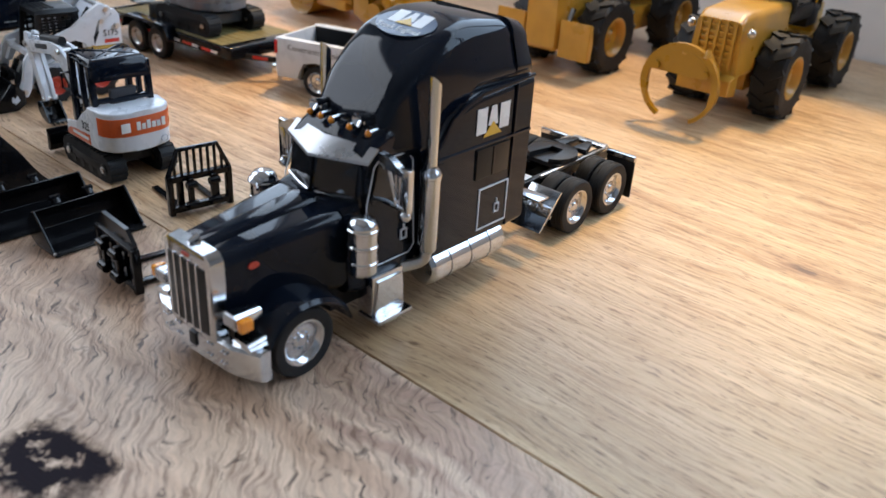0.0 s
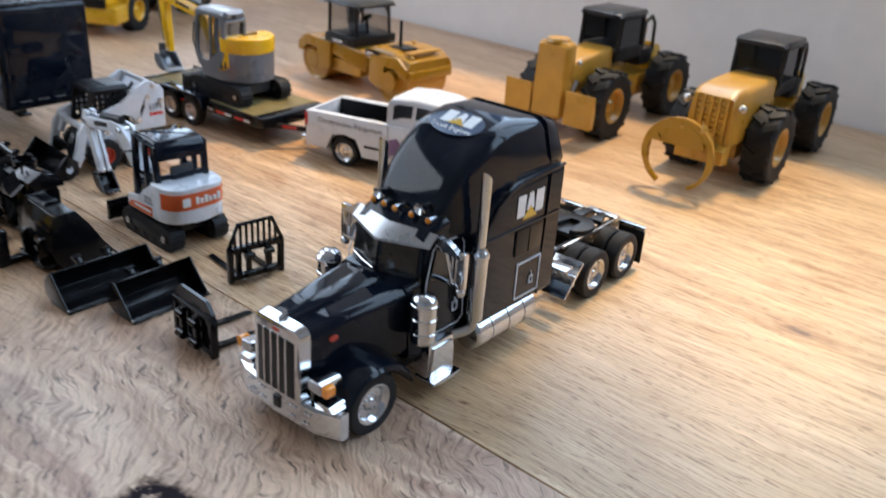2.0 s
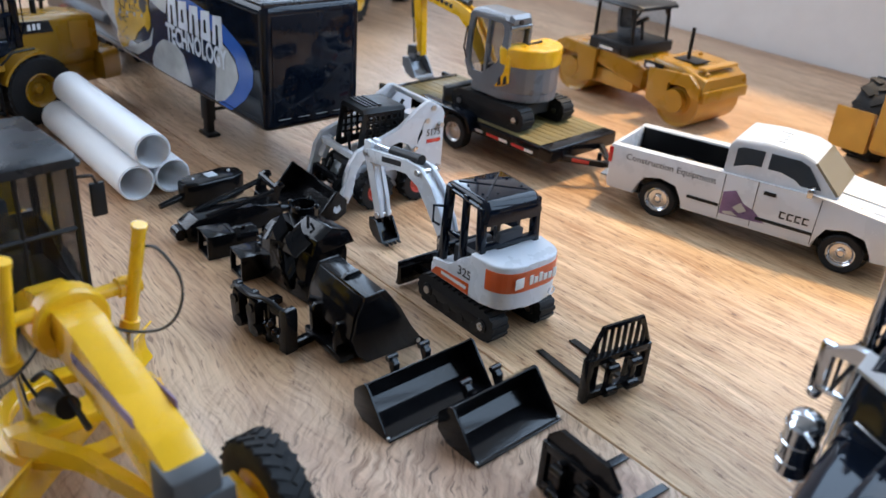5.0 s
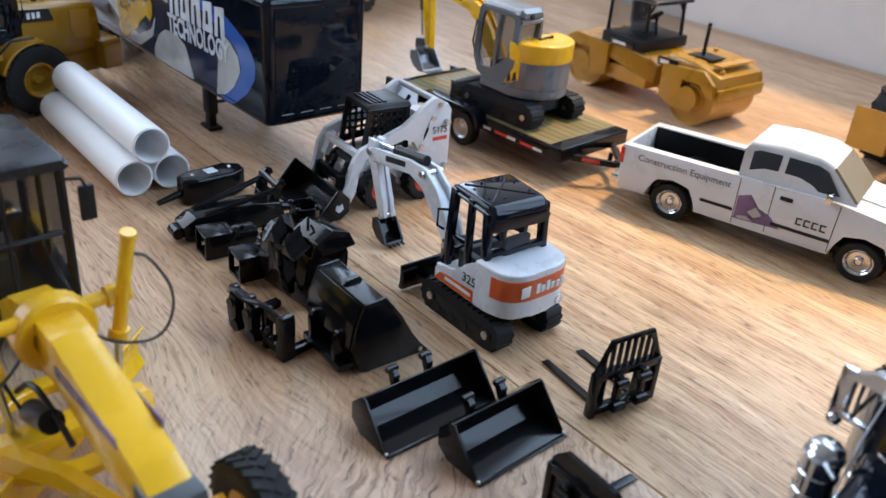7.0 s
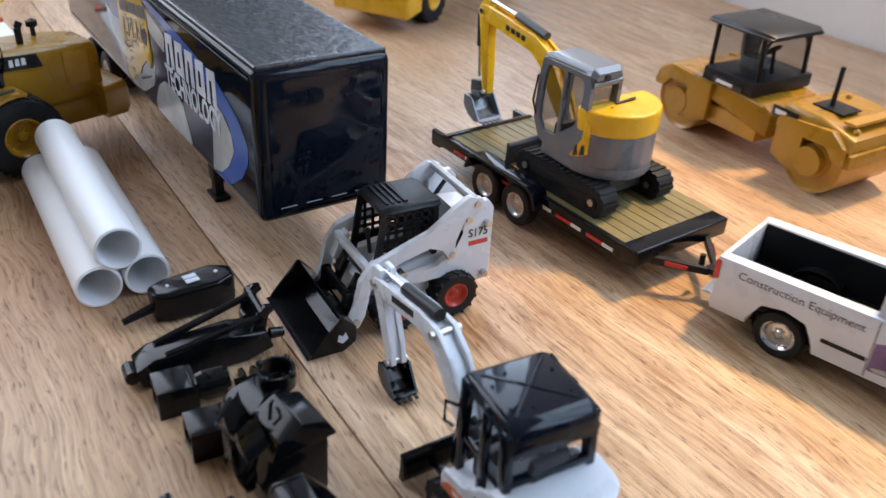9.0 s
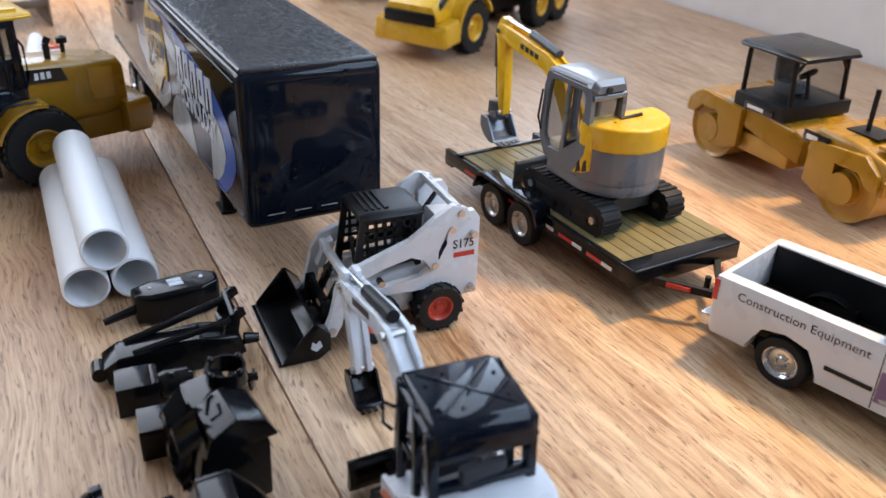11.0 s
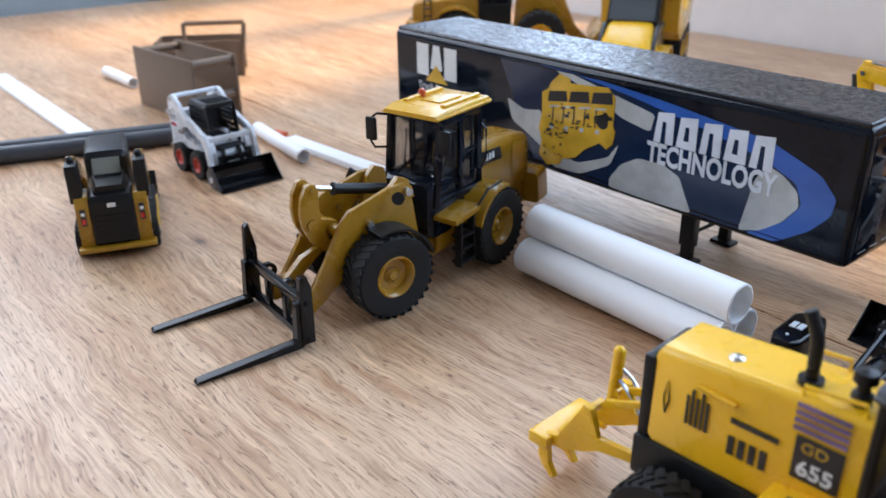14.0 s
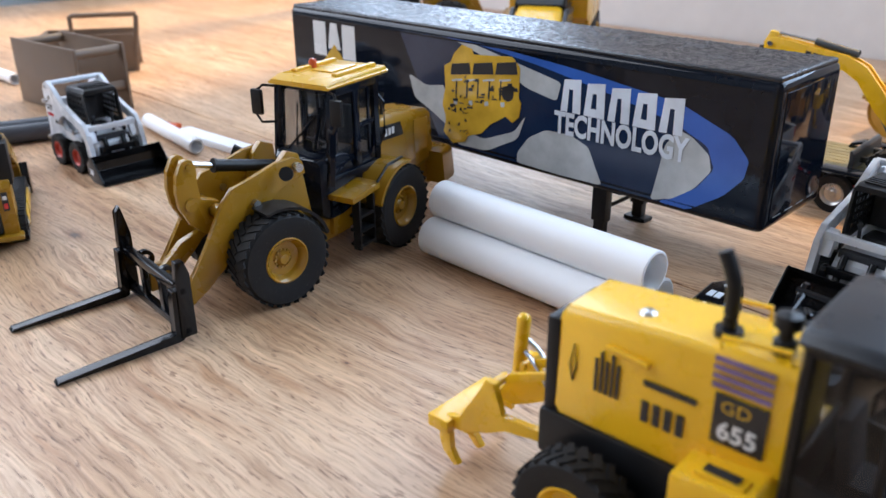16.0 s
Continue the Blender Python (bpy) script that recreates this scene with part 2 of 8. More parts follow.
def plywood(name, wild):
    """Sanded plywood: fine straight grain, growth bands, short dark pores, knots, and burl cracks where it is wild."""
    m, t, p = nodes_of(name)
    c = t.nodes.new("ShaderNodeTexCoord").outputs["Object"]

    def zone(loc, scale, lo, hi, place=None):
        g = t.nodes.new("ShaderNodeTexGradient")
        g.gradient_type = "SPHERICAL"
        gm = t.nodes.new("ShaderNodeMapping")
        gm.vector_type = "POINT"
        gm.inputs["Scale"].default_value = (scale[0], scale[1], 0)
        gm.inputs["Location"].default_value = (-loc[0] * scale[0], -loc[1] * scale[1], 0)
        link(t, place or c, gm.inputs[0])
        link(t, gm.outputs[0], g.inputs[0])
        return ramp_node(t, g.outputs[0], [(lo, (0, 0, 0)), (hi, (1, 1, 1))]).outputs[0]

    burl = zone((0.0, -0.09), (5.2, 6.2), 0.05, 0.42) if wild else None
    warp = noise_node(t, 7.0, 4, 0.55, c, stretch=(1.0, 1.6, 1))
    push = t.nodes.new("ShaderNodeVectorMath")
    push.operation = "MULTIPLY_ADD"
    centred = t.nodes.new("ShaderNodeVectorMath")
    centred.operation = "SUBTRACT"
    link(t, warp.outputs["Color"], centred.inputs[0])
    centred.inputs[1].default_value = (0.5, 0.5, 0.5)
    link(t, centred.outputs[0], push.inputs[0])
    push.inputs[1].default_value = (0.02, 0.034 if wild else 0.022, 0)
    link(t, c, push.inputs[2])
    vec = push.outputs[0]
    if wild:
        twist = noise_node(t, 34.0, 4, 0.55, c)
        tc = t.nodes.new("ShaderNodeVectorMath")
        tc.operation = "SUBTRACT"
        link(t, twist.outputs["Color"], tc.inputs[0])
        tc.inputs[1].default_value = (0.5, 0.5, 0.5)
        sc = t.nodes.new("ShaderNodeVectorMath")
        sc.operation = "MULTIPLY"
        link(t, tc.outputs[0], sc.inputs[0])
        link(t, mix_node(t, burl, (0, 0, 0), (0.020, 0.020, 0)), sc.inputs[1])
        add = t.nodes.new("ShaderNodeVectorMath")
        link(t, sc.outputs[0], add.inputs[0])
        link(t, vec, add.inputs[1])
        vec = add.outputs[0]
    bands = noise_node(t, 24.0, 4, 0.6, vec, stretch=(0.10, 1.5, 1))
    fine = noise_node(t, 640.0, 4, 0.65, vec, stretch=(0.06, 1.5, 1))
    pores = noise_node(t, 1100.0, 2, 0.5, vec, stretch=(0.14, 1.0, 1))
    flecks = noise_node(t, 420.0, 3, 0.55, vec, stretch=(0.17, 1.3, 1))
    flame = noise_node(t, 250.0, 5, 0.62, vec, stretch=(0.13, 1.25, 1), distort=0.25)
    streaks = noise_node(t, 130.0, 4, 0.6, vec, stretch=(0.16, 1.3, 1))
    blotch = noise_node(t, 7.0, 4, 0.55, c, stretch=(0.6, 1.2, 1))
    calm = noise_node(t, 5.0, 2, 0.5, c)
    pale = ramp_node(t, bands.outputs[0], [(0.28, (0.43, 0.28, 0.145)), (0.45, (0.53, 0.37, 0.205)), (0.58, (0.58, 0.42, 0.25)), (0.72, (0.48, 0.32, 0.17))])
    warm = ramp_node(t, bands.outputs[0], [(0.28, (0.42, 0.245, 0.13)), (0.45, (0.52, 0.33, 0.19)), (0.58, (0.58, 0.395, 0.25)), (0.72, (0.46, 0.28, 0.155))])
    paler = zone((0.42, -0.05) if wild else (0.42, 0.20), (1.4, 1.6), 0.0, 0.45)
    col = mix_node(t, paler, warm.outputs[0], pale.outputs[0])
    quiet = ramp_node(t, calm.outputs[0], [(0.40, (0.25,) * 3), (0.56, (1, 1, 1))])
    st = ramp_node(t, streaks.outputs[0], [(0.33, (0.70, 0.57, 0.45)), (0.46, (0.98, 0.97, 0.96)), (0.54, (1, 1, 1)), (0.66, (1.20, 1.24, 1.28))])
    col = mix_node(t, quiet.outputs[0], col, mix_node(t, 1.0, col, st.outputs[0], "MULTIPLY"))
    fm = ramp_node(t, flame.outputs[0], [(0.34, (0.62, 0.515, 0.41)), (0.44, (0.93, 0.905, 0.875)), (0.52, (1.03, 1.04, 1.04)), (0.62, (1.24, 1.285, 1.29))])
    col = mix_node(t, mix_node(t, 1.0, quiet.outputs[0], (0.68, 0.68, 0.68), "MULTIPLY"), col, mix_node(t, 1.0, col, fm.outputs[0], "MULTIPLY"))
    f = ramp_node(t, fine.outputs[0], [(0.30, (0.58, 0.50, 0.43)), (0.50, (1.0, 1.0, 1.0)), (0.70, (1.20, 1.20, 1.20))])
    col = mix_node(t, 0.95, col, f.outputs[0], "MULTIPLY")
    d = ramp_node(t, pores.outputs[0], [(0.32, (0.40, 0.31, 0.25)), (0.40, (1, 1, 1))])
    col = mix_node(t, 0.9, col, d.outputs[0], "MULTIPLY")
    fl = ramp_node(t, flecks.outputs[0], [(0.28, (0.30, 0.20, 0.14)), (0.36, (1, 1, 1)), (0.68, (1, 1, 1)), (0.76, (1.14, 1.13, 1.12))])
    col = mix_node(t, 0.62, col, fl.outputs[0], "MULTIPLY")
    if wild:
        turn = t.nodes.new("ShaderNodeMapping")
        turn.inputs["Rotation"].default_value = (0, 0, radians(-50))
        link(t, vec, turn.inputs[0])
        across = turn.outputs[0]
        rosy = ramp_node(t, bands.outputs[0], [(0.3, (0.26, 0.155, 0.10)), (0.42, (0.40, 0.262, 0.172)), (0.52, (0.54, 0.39, 0.275)), (0.60, (0.34, 0.21, 0.145)), (0.72, (0.47, 0.33, 0.215))])
        wavy = noise_node(t, 620.0, 4, 0.65, across, stretch=(1.5, 0.09, 1))
        wv = ramp_node(t, wavy.outputs[0], [(0.32, (0.46, 0.37, 0.31)), (0.48, (1, 1, 1)), (0.66, (1.30, 1.30, 1.30))])
        knurl = mix_node(t, 1.0, rosy.outputs[0], wv.outputs[0], "MULTIPLY")
        nick = noise_node(t, 420.0, 3, 0.55, across, stretch=(1.6, 0.20, 1))
        nk = ramp_node(t, nick.outputs[0], [(0.33, (0.10, 0.06, 0.04)), (0.40, (1, 1, 1))])
        knurl = mix_node(t, 0.85, knurl, nk.outputs[0], "MULTIPLY")
        crack = noise_node(t, 75.0, 3, 0.5, across, stretch=(1.3, 0.55, 1), distort=0.8)
        ck = ramp_node(t, crack.outputs[0], [(0.484, (1, 1, 1)), (0.4975, (0.10, 0.06, 0.04)), (0.511, (1, 1, 1))])
        gate = noise_node(t, 120.0, 2, 0.5, c)
        gt = ramp_node(t, gate.outputs[0], [(0.52, (0, 0, 0)), (0.60, (1, 1, 1))])
        knurl = mix_node(t, gt.outputs[0], knurl, mix_node(t, 0.9, knurl, ck.outputs[0], "MULTIPLY"))
        col = mix_node(t, burl, col, knurl)
    b = ramp_node(t, blotch.outputs[0], [(0.32, (0.84, 0.77, 0.72)), (0.5, (1, 1, 1)), (0.68, (1.08, 1.08, 1.08))])
    col = mix_node(t, 1.0, col, b.outputs[0], "MULTIPLY")
    ragged = noise_node(t, 190.0, 4, 0.65, c, stretch=(0.6, 1.3, 1))
    for at, size, tone in KNOTS[wild]:
        halo = zone(at, (0.45 / size, 1.0 / size), 0.05, 0.8)
        hr = mix_node(t, 1.0, halo, ramp_node(t, ragged.outputs[0], [(0.30, (0.2,) * 3), (0.62, (1, 1, 1))]).outputs[0], "MULTIPLY")
        col = mix_node(t, hr, col, mix_node(t, 0.9, col, (0.52, 0.36, 0.27), "MULTIPLY"))
        core = zone(at, (1.0 / size, 2.1 / size), 0.30, 0.75)
        cr = mix_node(t, 1.0, core, ramp_node(t, ragged.outputs[0], [(0.40, (0.1,) * 3), (0.52, (1, 1, 1))]).outputs[0], "MULTIPLY")
        col = mix_node(t, cr, col, tone)
    if wild:
        frayed = noise_node(t, 70.0, 5, 0.65, c)
        stray = t.nodes.new("ShaderNodeVectorMath")
        stray.operation = "MULTIPLY_ADD"
        link(t, frayed.outputs["Color"], stray.inputs[0])
        stray.inputs[1].default_value = (0.03, 0.03, 0)
        link(t, c, stray.inputs[2])
        hole = zone((HOLE[0] + 0.015, HOLE[1] + 0.015), (48.0, 66.0), 0.06, 0.42, stray.outputs[0])
        rg = ramp_node(t, noise_node(t, 150.0, 4, 0.65, c).outputs[0], [(0.36, (0, 0, 0)), (0.46, (1, 1, 1))])
        dark = mix_node(t, 1.0, hole, rg.outputs[0], "MULTIPLY")
        col = mix_node(t, dark, col, (0.018, 0.014, 0.017))
    link(t, col, p.inputs["Base Color"])
    r = ramp_node(t, fine.outputs[0], [(0.3, (0.46,) * 3), (0.7, (0.30,) * 3)])
    p.inputs["Specular IOR Level"].default_value = 0.62
    if wild:
        link(t, mix_node(t, dark, r.outputs[0], (0.95, 0.95, 0.95)), p.inputs["Roughness"])
        link(t, mix_node(t, dark, (0.62, 0.62, 0.62), (0.08, 0.08, 0.08)), p.inputs["Specular IOR Level"])
    else:
        link(t, r.outputs[0], p.inputs["Roughness"])
    bump_node(t, fine.outputs[0], 0.5, 0.0005, p)
    return m


PLY_NEAR = plywood("burl_plywood", True)
PLY_FAR = plywood("plain_plywood", False)


# ---- building helpers: millimetres in, metres out ----
class Form:
    """One mesh in the making; x ahead, y to the left, z up, in millimetres."""

    def __init__(self):
        self.bm = bmesh.new()

    def faces(self, pts, polys):
        vs = [self.bm.verts.new(Vector(p) * 0.001) for p in pts]
        for f in polys:
            try:
                self.bm.faces.new([vs[i] for i in f])
            except ValueError:
                pass
        return vs

    def soften(self, vs, width, segments=2):
        edges = {e for v in vs for e in v.link_edges}
        bmesh.ops.bevel(self.bm, geom=list(edges), offset=width * 0.001, segments=segments, affect="EDGES", profile=0.6, clamp_overlap=True)

    def box(self, c, s, bevel=0.0, turn=(0, 0, 0), seg=2):
        e = Euler([radians(a) for a in turn]).to_matrix()
        c = Vector(c)
        pts = [c + e @ Vector((x * s[0] / 2, y * s[1] / 2, z * s[2] / 2)) for x in (-1, 1) for y in (-1, 1) for z in (-1, 1)]
        vs = self.faces(pts, [(0, 1, 3, 2), (4, 6, 7, 5), (0, 4, 5, 1), (2, 3, 7, 6), (0, 2, 6, 4), (1, 5, 7, 3)])
        if bevel:
            self.soften(vs, bevel, seg)
        return self

    def span(self, lo, hi, bevel=0.0, seg=2):
        return self.box([(a + b) / 2 for a, b in zip(lo, hi)], [abs(b - a) for a, b in zip(lo, hi)], bevel, seg=seg)

    def plate(self, outline, y0, y1, bevel=0.0, seg=2):
        """A side outline of (x, z) pushed through from y0 to y1."""
        n = len(outline)
        pts = [(x, y0, z) for x, z in outline] + [(x, y1, z) for x, z in outline]
        polys = [tuple(range(n)), tuple(range(2 * n - 1, n - 1, -1))] + [(i, n + i, n + (i + 1) % n, (i + 1) % n) for i in range(n)]
        vs = self.faces(pts, polys)
        if bevel:
            self.soften(vs, bevel, seg)
        return self

    def slab(self, outline, z0, z1, bevel=0.0, seg=2):
        """A plan outline of (x, y) raised from z0 to z1."""
        n = len(outline)
        pts = [(x, y, z0) for x, y in outline] + [(x, y, z1) for x, y in outline]
        polys = [tuple(range(n)), tuple(range(2 * n - 1, n - 1, -1))] + [(i, n + i, n + (i + 1) % n, (i + 1) % n) for i in range(n)]
        vs = self.faces(pts, polys)
        if bevel:
            self.soften(vs, bevel, seg)
        return self

    def rod(self, a, b, r, r2=None, n=14, cap=True):
        a, b = Vector(a), Vector(b)
        r2 = r if r2 is None else r2
        q = (b - a).to_track_quat("Z", "Y").to_matrix()
        ring = [q @ Vector((math.cos(2 * math.pi * i / n), math.sin(2 * math.pi * i / n), 0)) for i in range(n)]
        pts = [a + v * r for v in ring] + [b + v * r2 for v in ring]
        polys = [(i, (i + 1) % n, n + (i + 1) % n, n + i) for i in range(n)]
        if cap:
            polys += [tuple(range(n - 1, -1, -1)), tuple(range(n, 2 * n))]
        self.faces(pts, polys)
        return self

    def wire(self, pts, r, n=8):
        pts = [Vector(p) for p in pts]
        rings = []
        for i, p in enumerate(pts):
            d = (pts[min(i + 1, len(pts) - 1)] - pts[max(i - 1, 0)]).normalized()
            q = d.to_track_quat("Z", "Y").to_matrix()
            rings.append([p + q @ Vector((r * math.cos(2 * math.pi * k / n), r * math.sin(2 * math.pi * k / n), 0)) for k in range(n)])
        return self.loft(rings)

    def hose(self, pts, r, n=8):
        """A wire whose bends are rounded off."""
        pts = [Vector(p) for p in pts]
        for _ in range(3):
            pts = [pts[0]] + [a.lerp(b, k) for a, b in zip(pts, pts[1:]) for k in (0.25, 0.75)] + [pts[-1]]
        return self.wire(pts, r, n)

    def loft(self, rings, cap=True):
        n = len(rings[0])
        pts = [p for ring in rings for p in ring]
        polys = [(a * n + i, a * n + (i + 1) % n, (a + 1) * n + (i + 1) % n, (a + 1) * n + i) for a in range(len(rings) - 1) for i in range(n)]
        if cap:
            polys += [tuple(range(n - 1, -1, -1)), tuple(range((len(rings) - 1) * n, len(rings) * n))]
        self.faces(pts, polys)
        return self

    def body(self, sections, k=4):
        """Rounded cross-sections (x, half width below, half width above, z below, z above, corner radius)."""
        rings = []
        for x, wb, wt, z0, z1, r in sections:
            r = min(r, wb * 0.95, wt * 0.95, (z1 - z0) * 0.48)
            ring = []
            for cy, cz, a0 in ((wt - r, z1 - r, 0), (-(wt - r), z1 - r, 90), (-(wb - r), z0 + r, 180), (wb - r, z0 + r, 270)):
                for i in range(k + 1):
                    a = radians(a0 + 90 * i / k)
                    ring.append((x, cy + r * math.cos(a), cz + r * math.sin(a)))
            rings.append(ring)
        return self.loft(rings)

    def lathe(self, c, profile, n=32, axis="y", closed=False):
        """Turned about an axis through c: (radius, along)."""
        rings = []
        for i in range(n):
            a = 2 * math.pi * i / n
            if axis == "y":
                rings.append([(c[0] + r * math.cos(a), c[1] + d, c[2] + r * math.sin(a)) for r, d in profile])
            elif axis == "z":
                rings.append([(c[0] + r * math.cos(a), c[1] + r * math.sin(a), c[2] + d) for r, d in profile])
            else:
                rings.append([(c[0] + d, c[1] + r * math.cos(a), c[2] + r * math.sin(a)) for r, d in profile])
        m = len(profile)
        pts = [p for ring in rings for p in ring]
        last = m if closed else m - 1
        self.faces(pts, [(i * m + j, i * m + (j + 1) % m, ((i + 1) % n) * m + (j + 1) % m, ((i + 1) % n) * m + j) for i in range(n) for j in range(last)])
        return self

    def ball(self, c, r, n=12, m=8, squash=1.0):
        prof = [(r * math.sin(math.pi * j / m), -r * squash * math.cos(math.pi * j / m)) for j in range(m + 1)]
        prof[0], prof[-1] = (0.01, prof[0][1]), (0.01, prof[-1][1])
        return self.lathe(c, prof, n, "z")

    def mesh(self, name, material, sharp=38):
        bmesh.ops.remove_doubles(self.bm, verts=self.bm.verts, dist=1e-6)
        bmesh.ops.recalc_face_normals(self.bm, faces=self.bm.faces)
        me = bpy.data.meshes.new(name)
        self.bm.to_mesh(me)
        self.bm.free()
        me.materials.append(material)
        me.shade_smooth()
        me.set_sharp_from_angle(angle=radians(sharp))
        return me


def part(name, form, material, parent, label="", sharp=38):
    me = form if isinstance(form, bpy.types.Mesh) else form.mesh(name, material, sharp)
    ob = new(name, me)
    ob.parent = parent
    return tagged(ob, label)


def thing(name, x, y, heading, label, category, group="", z=0.0):
    ob = new(name)
    ob.empty_display_size = 0.01
    ob.matrix_world = pose(x, y, z, 0, 0, heading)
    return tagged(ob, label, category, group)


def single(name, form, material, m, label, category, group="", kind="", sharp=38):
    ob = new(name, form.mesh(name, material, sharp))
    ob.matrix_world = m
    return tagged(ob, label, category, group, kind)


WHEELS = {}


def wheel(parent, x, y, r, wide, rim_material, tread="road", dish=0.55, side=1, z=None, rim_label="", holes=0):
    """A tyre with its rim under it; side +1 shows its outer face to the left."""
    key = (r, wide, rim_material.name, tread, dish, side, holes)
    if key not in WHEELS:
        h, ri = wide / 2, r * dish
        t = Form()
        t.lathe((0, 0, 0), [(ri, -h * 0.86), (r * 0.80, -h), (r * 0.93, -h * 0.96), (r * 0.985, -h * 0.78), (r * 0.985, h * 0.78), (r * 0.93, h * 0.96), (r * 0.80, h), (ri, h * 0.86)], 40, closed=True)
        lugs = None
        if tread == "road":
            for d in (-0.45, 0.0, 0.45):
                t.lathe((0, 0, 0), [(r * 0.98, d * h - h * 0.14), (r, d * h - h * 0.14), (r, d * h + h * 0.14), (r * 0.98, d * h + h * 0.14)], 40)
        else:
            lugs = Form()
            count, tall, angle = {"lug": (18, 0.075, 28), "block": (26, 0.045, 34), "fine": (30, 0.022, 30), "deep": (14, 0.11, 32)}[tread]
            for i in range(count):
                for s in (-1, 1):
                    a = 2 * math.pi * (i + (0.5 if s > 0 else 0)) / count
                    e = Matrix.Rotation(-a, 3, "Y") @ Matrix.Rotation(radians(angle * s), 3, "X")
                    c = Matrix.Rotation(-a, 3, "Y") @ Vector((r * (1.0 - tall * 0.35), s * h * 0.50, 0))
                    sx, sy, sz = r * tall * 1.3, h * 0.98, r * (0.11 if tread in ("block", "fine") else 0.13)
                    pts = [c + e @ Vector((p * sx / 2, q * sy / 2, w * sz / 2)) for p in (-1, 1) for q in (-1, 1) for w in (-1, 1)]
                    lugs.faces(pts, [(0, 1, 3, 2), (4, 6, 7, 5), (0, 4, 5, 1), (2, 3, 7, 6), (0, 2, 6, 4), (1, 5, 7, 3)])
        g = Form()
        s = side * h
        g.lathe((0, 0, 0), [(0.01, s * 0.62), (ri * 0.22, s * 0.62), (ri * 0.28, s * 0.5), (ri * 0.42, s * 0.36), (ri * 0.78, s * 0.40), (ri * 0.88, s * 0.80), (ri * 1.0, s * 0.93), (ri * 1.06, s * 0.90), (ri * 1.04, -s * 0.80), (0.01, -s * 0.80)], 28)
        for i in range(holes):
            a = 2 * math.pi * i / holes
            p = Vector((ri * 0.40 * math.cos(a), 0, ri * 0.40 * math.sin(a)))
            g.rod(p + Vector((0, s * 0.36, 0)), p + Vector((0, s * 0.50, 0)), ri * 0.06, n=6)
        WHEELS[key] = (t.mesh("tyre", RUBBER), g.mesh("rim", rim_material), lugs.mesh("tread", RUBBER) if lugs else None)
    tyre = part("tyre", WHEELS[key][0], None, parent)
    tyre.location = (x * 0.001, y * 0.001, (r if z is None else z) * 0.001)
    part("rim", WHEELS[key][1], None, tyre, rim_label)
    if WHEELS[key][2]:
        tagged(part("tread", WHEELS[key][2], None, tyre), kind="stuff")
    return tyre


def lettering(name, text, size, material, parent, m, squeeze=1.0, depth=0.12, spread=0.0):
    """Raised print; it lies in its own xy plane and m (in millimetres) sets it on its thing."""
    cu = bpy.data.curves.new(name, "FONT")
    cu.body, cu.size, cu.align_x, cu.align_y = text, size * 0.001, "CENTER", "CENTER"
    cu.extrude, cu.resolution_u, cu.offset = depth * 0.0005, 3, spread * 0.001
    ob = bpy.data.objects.new(name, cu)
    scene.collection.objects.link(ob)
    bpy.context.view_layer.update()
    me = bpy.data.meshes.new_from_object(ob.evaluated_get(bpy.context.evaluated_depsgraph_get()))
    bpy.data.objects.remove(ob)
    m = m.copy()
    m.translation = m.translation * 0.001
    me.transform(m @ Matrix.Diagonal((squeeze, 1, 1, 1)))
    me.materials.clear()
    me.materials.append(material)
    return part(name, me, None, parent)


def on_side(x, y, z, side=1, tilt=0.0):
    """A frame on a thing's flank: text reads from outside, along x."""
    if side > 0:
        return Matrix.Translation((x, y, z)) @ Matrix.Rotation(radians(180), 4, "Z") @ Matrix.Rotation(radians(90), 4, "X") @ Matrix.Rotation(radians(tilt), 4, "Z")
    return Matrix.Translation((x, y, z)) @ Matrix.Rotation(radians(90), 4, "X") @ Matrix.Rotation(radians(tilt), 4, "Z")


# ---- table and room ----
def board(name, lo, hi, material, parent=None, bevel=0.0, label="", m=TABLE):
    f = Form()
    f.span([v * 1000 for v in lo], [v * 1000 for v in hi], bevel * 1000)
    if parent is not None:
        return part(name, f, material, parent, label)
    ob = new(name, f.mesh(name, material))
    ob.matrix_world = m
    return ob


table = new("table")
table.matrix_world = TABLE
tagged(table, "sanded plywood table top of two butted sheets, used for display", "table")
END_U = -1.32
board("sheet", (END_U, 0.0002, -0.018), (1.35, 0.4895, 0.0), PLY_FAR, table, 0.0004)
board("sheet", (END_U, -0.72, -0.0182), (1.35, -0.0003, -0.0002), PLY_NEAR, table, 0.0004)
board("rail", (END_U + 0.02, -0.70, -0.09), (1.33, -0.66, -0.0185), CABINET, table, 0.002)
board("rail", (END_U + 0.02, 0.44, -0.09), (1.33, 0.48, -0.0185), CABINET, table, 0.002)
for lu in (END_U + 0.05, 1.27):
    for lv in (-0.69, 0.42):
        board("leg", (lu, lv, -0.755), (lu + 0.05, lv + 0.05, -0.09), CABINET, table, 0.002)

FLOOR_Z, TOP_Z = -0.755, 1.65


def structure(ob, label=""):
    return tagged(ob, label, kind="structure")


structure(board("floor", (U0 - 0.2, V0 - 0.2, FLOOR_Z - 0.05), (U1 + 0.2, V1 + 0.2, FLOOR_Z), FLOOR_DARK), "dark floor under the table")
structure(board("ceiling", (U0 - 0.2, V0 - 0.2, TOP_Z), (U1 + 0.2, V1 + 0.2, TOP_Z + 0.05), DIMMED_CEILING_PAINT), "plain unseen ceiling, darkened to dim reflections")


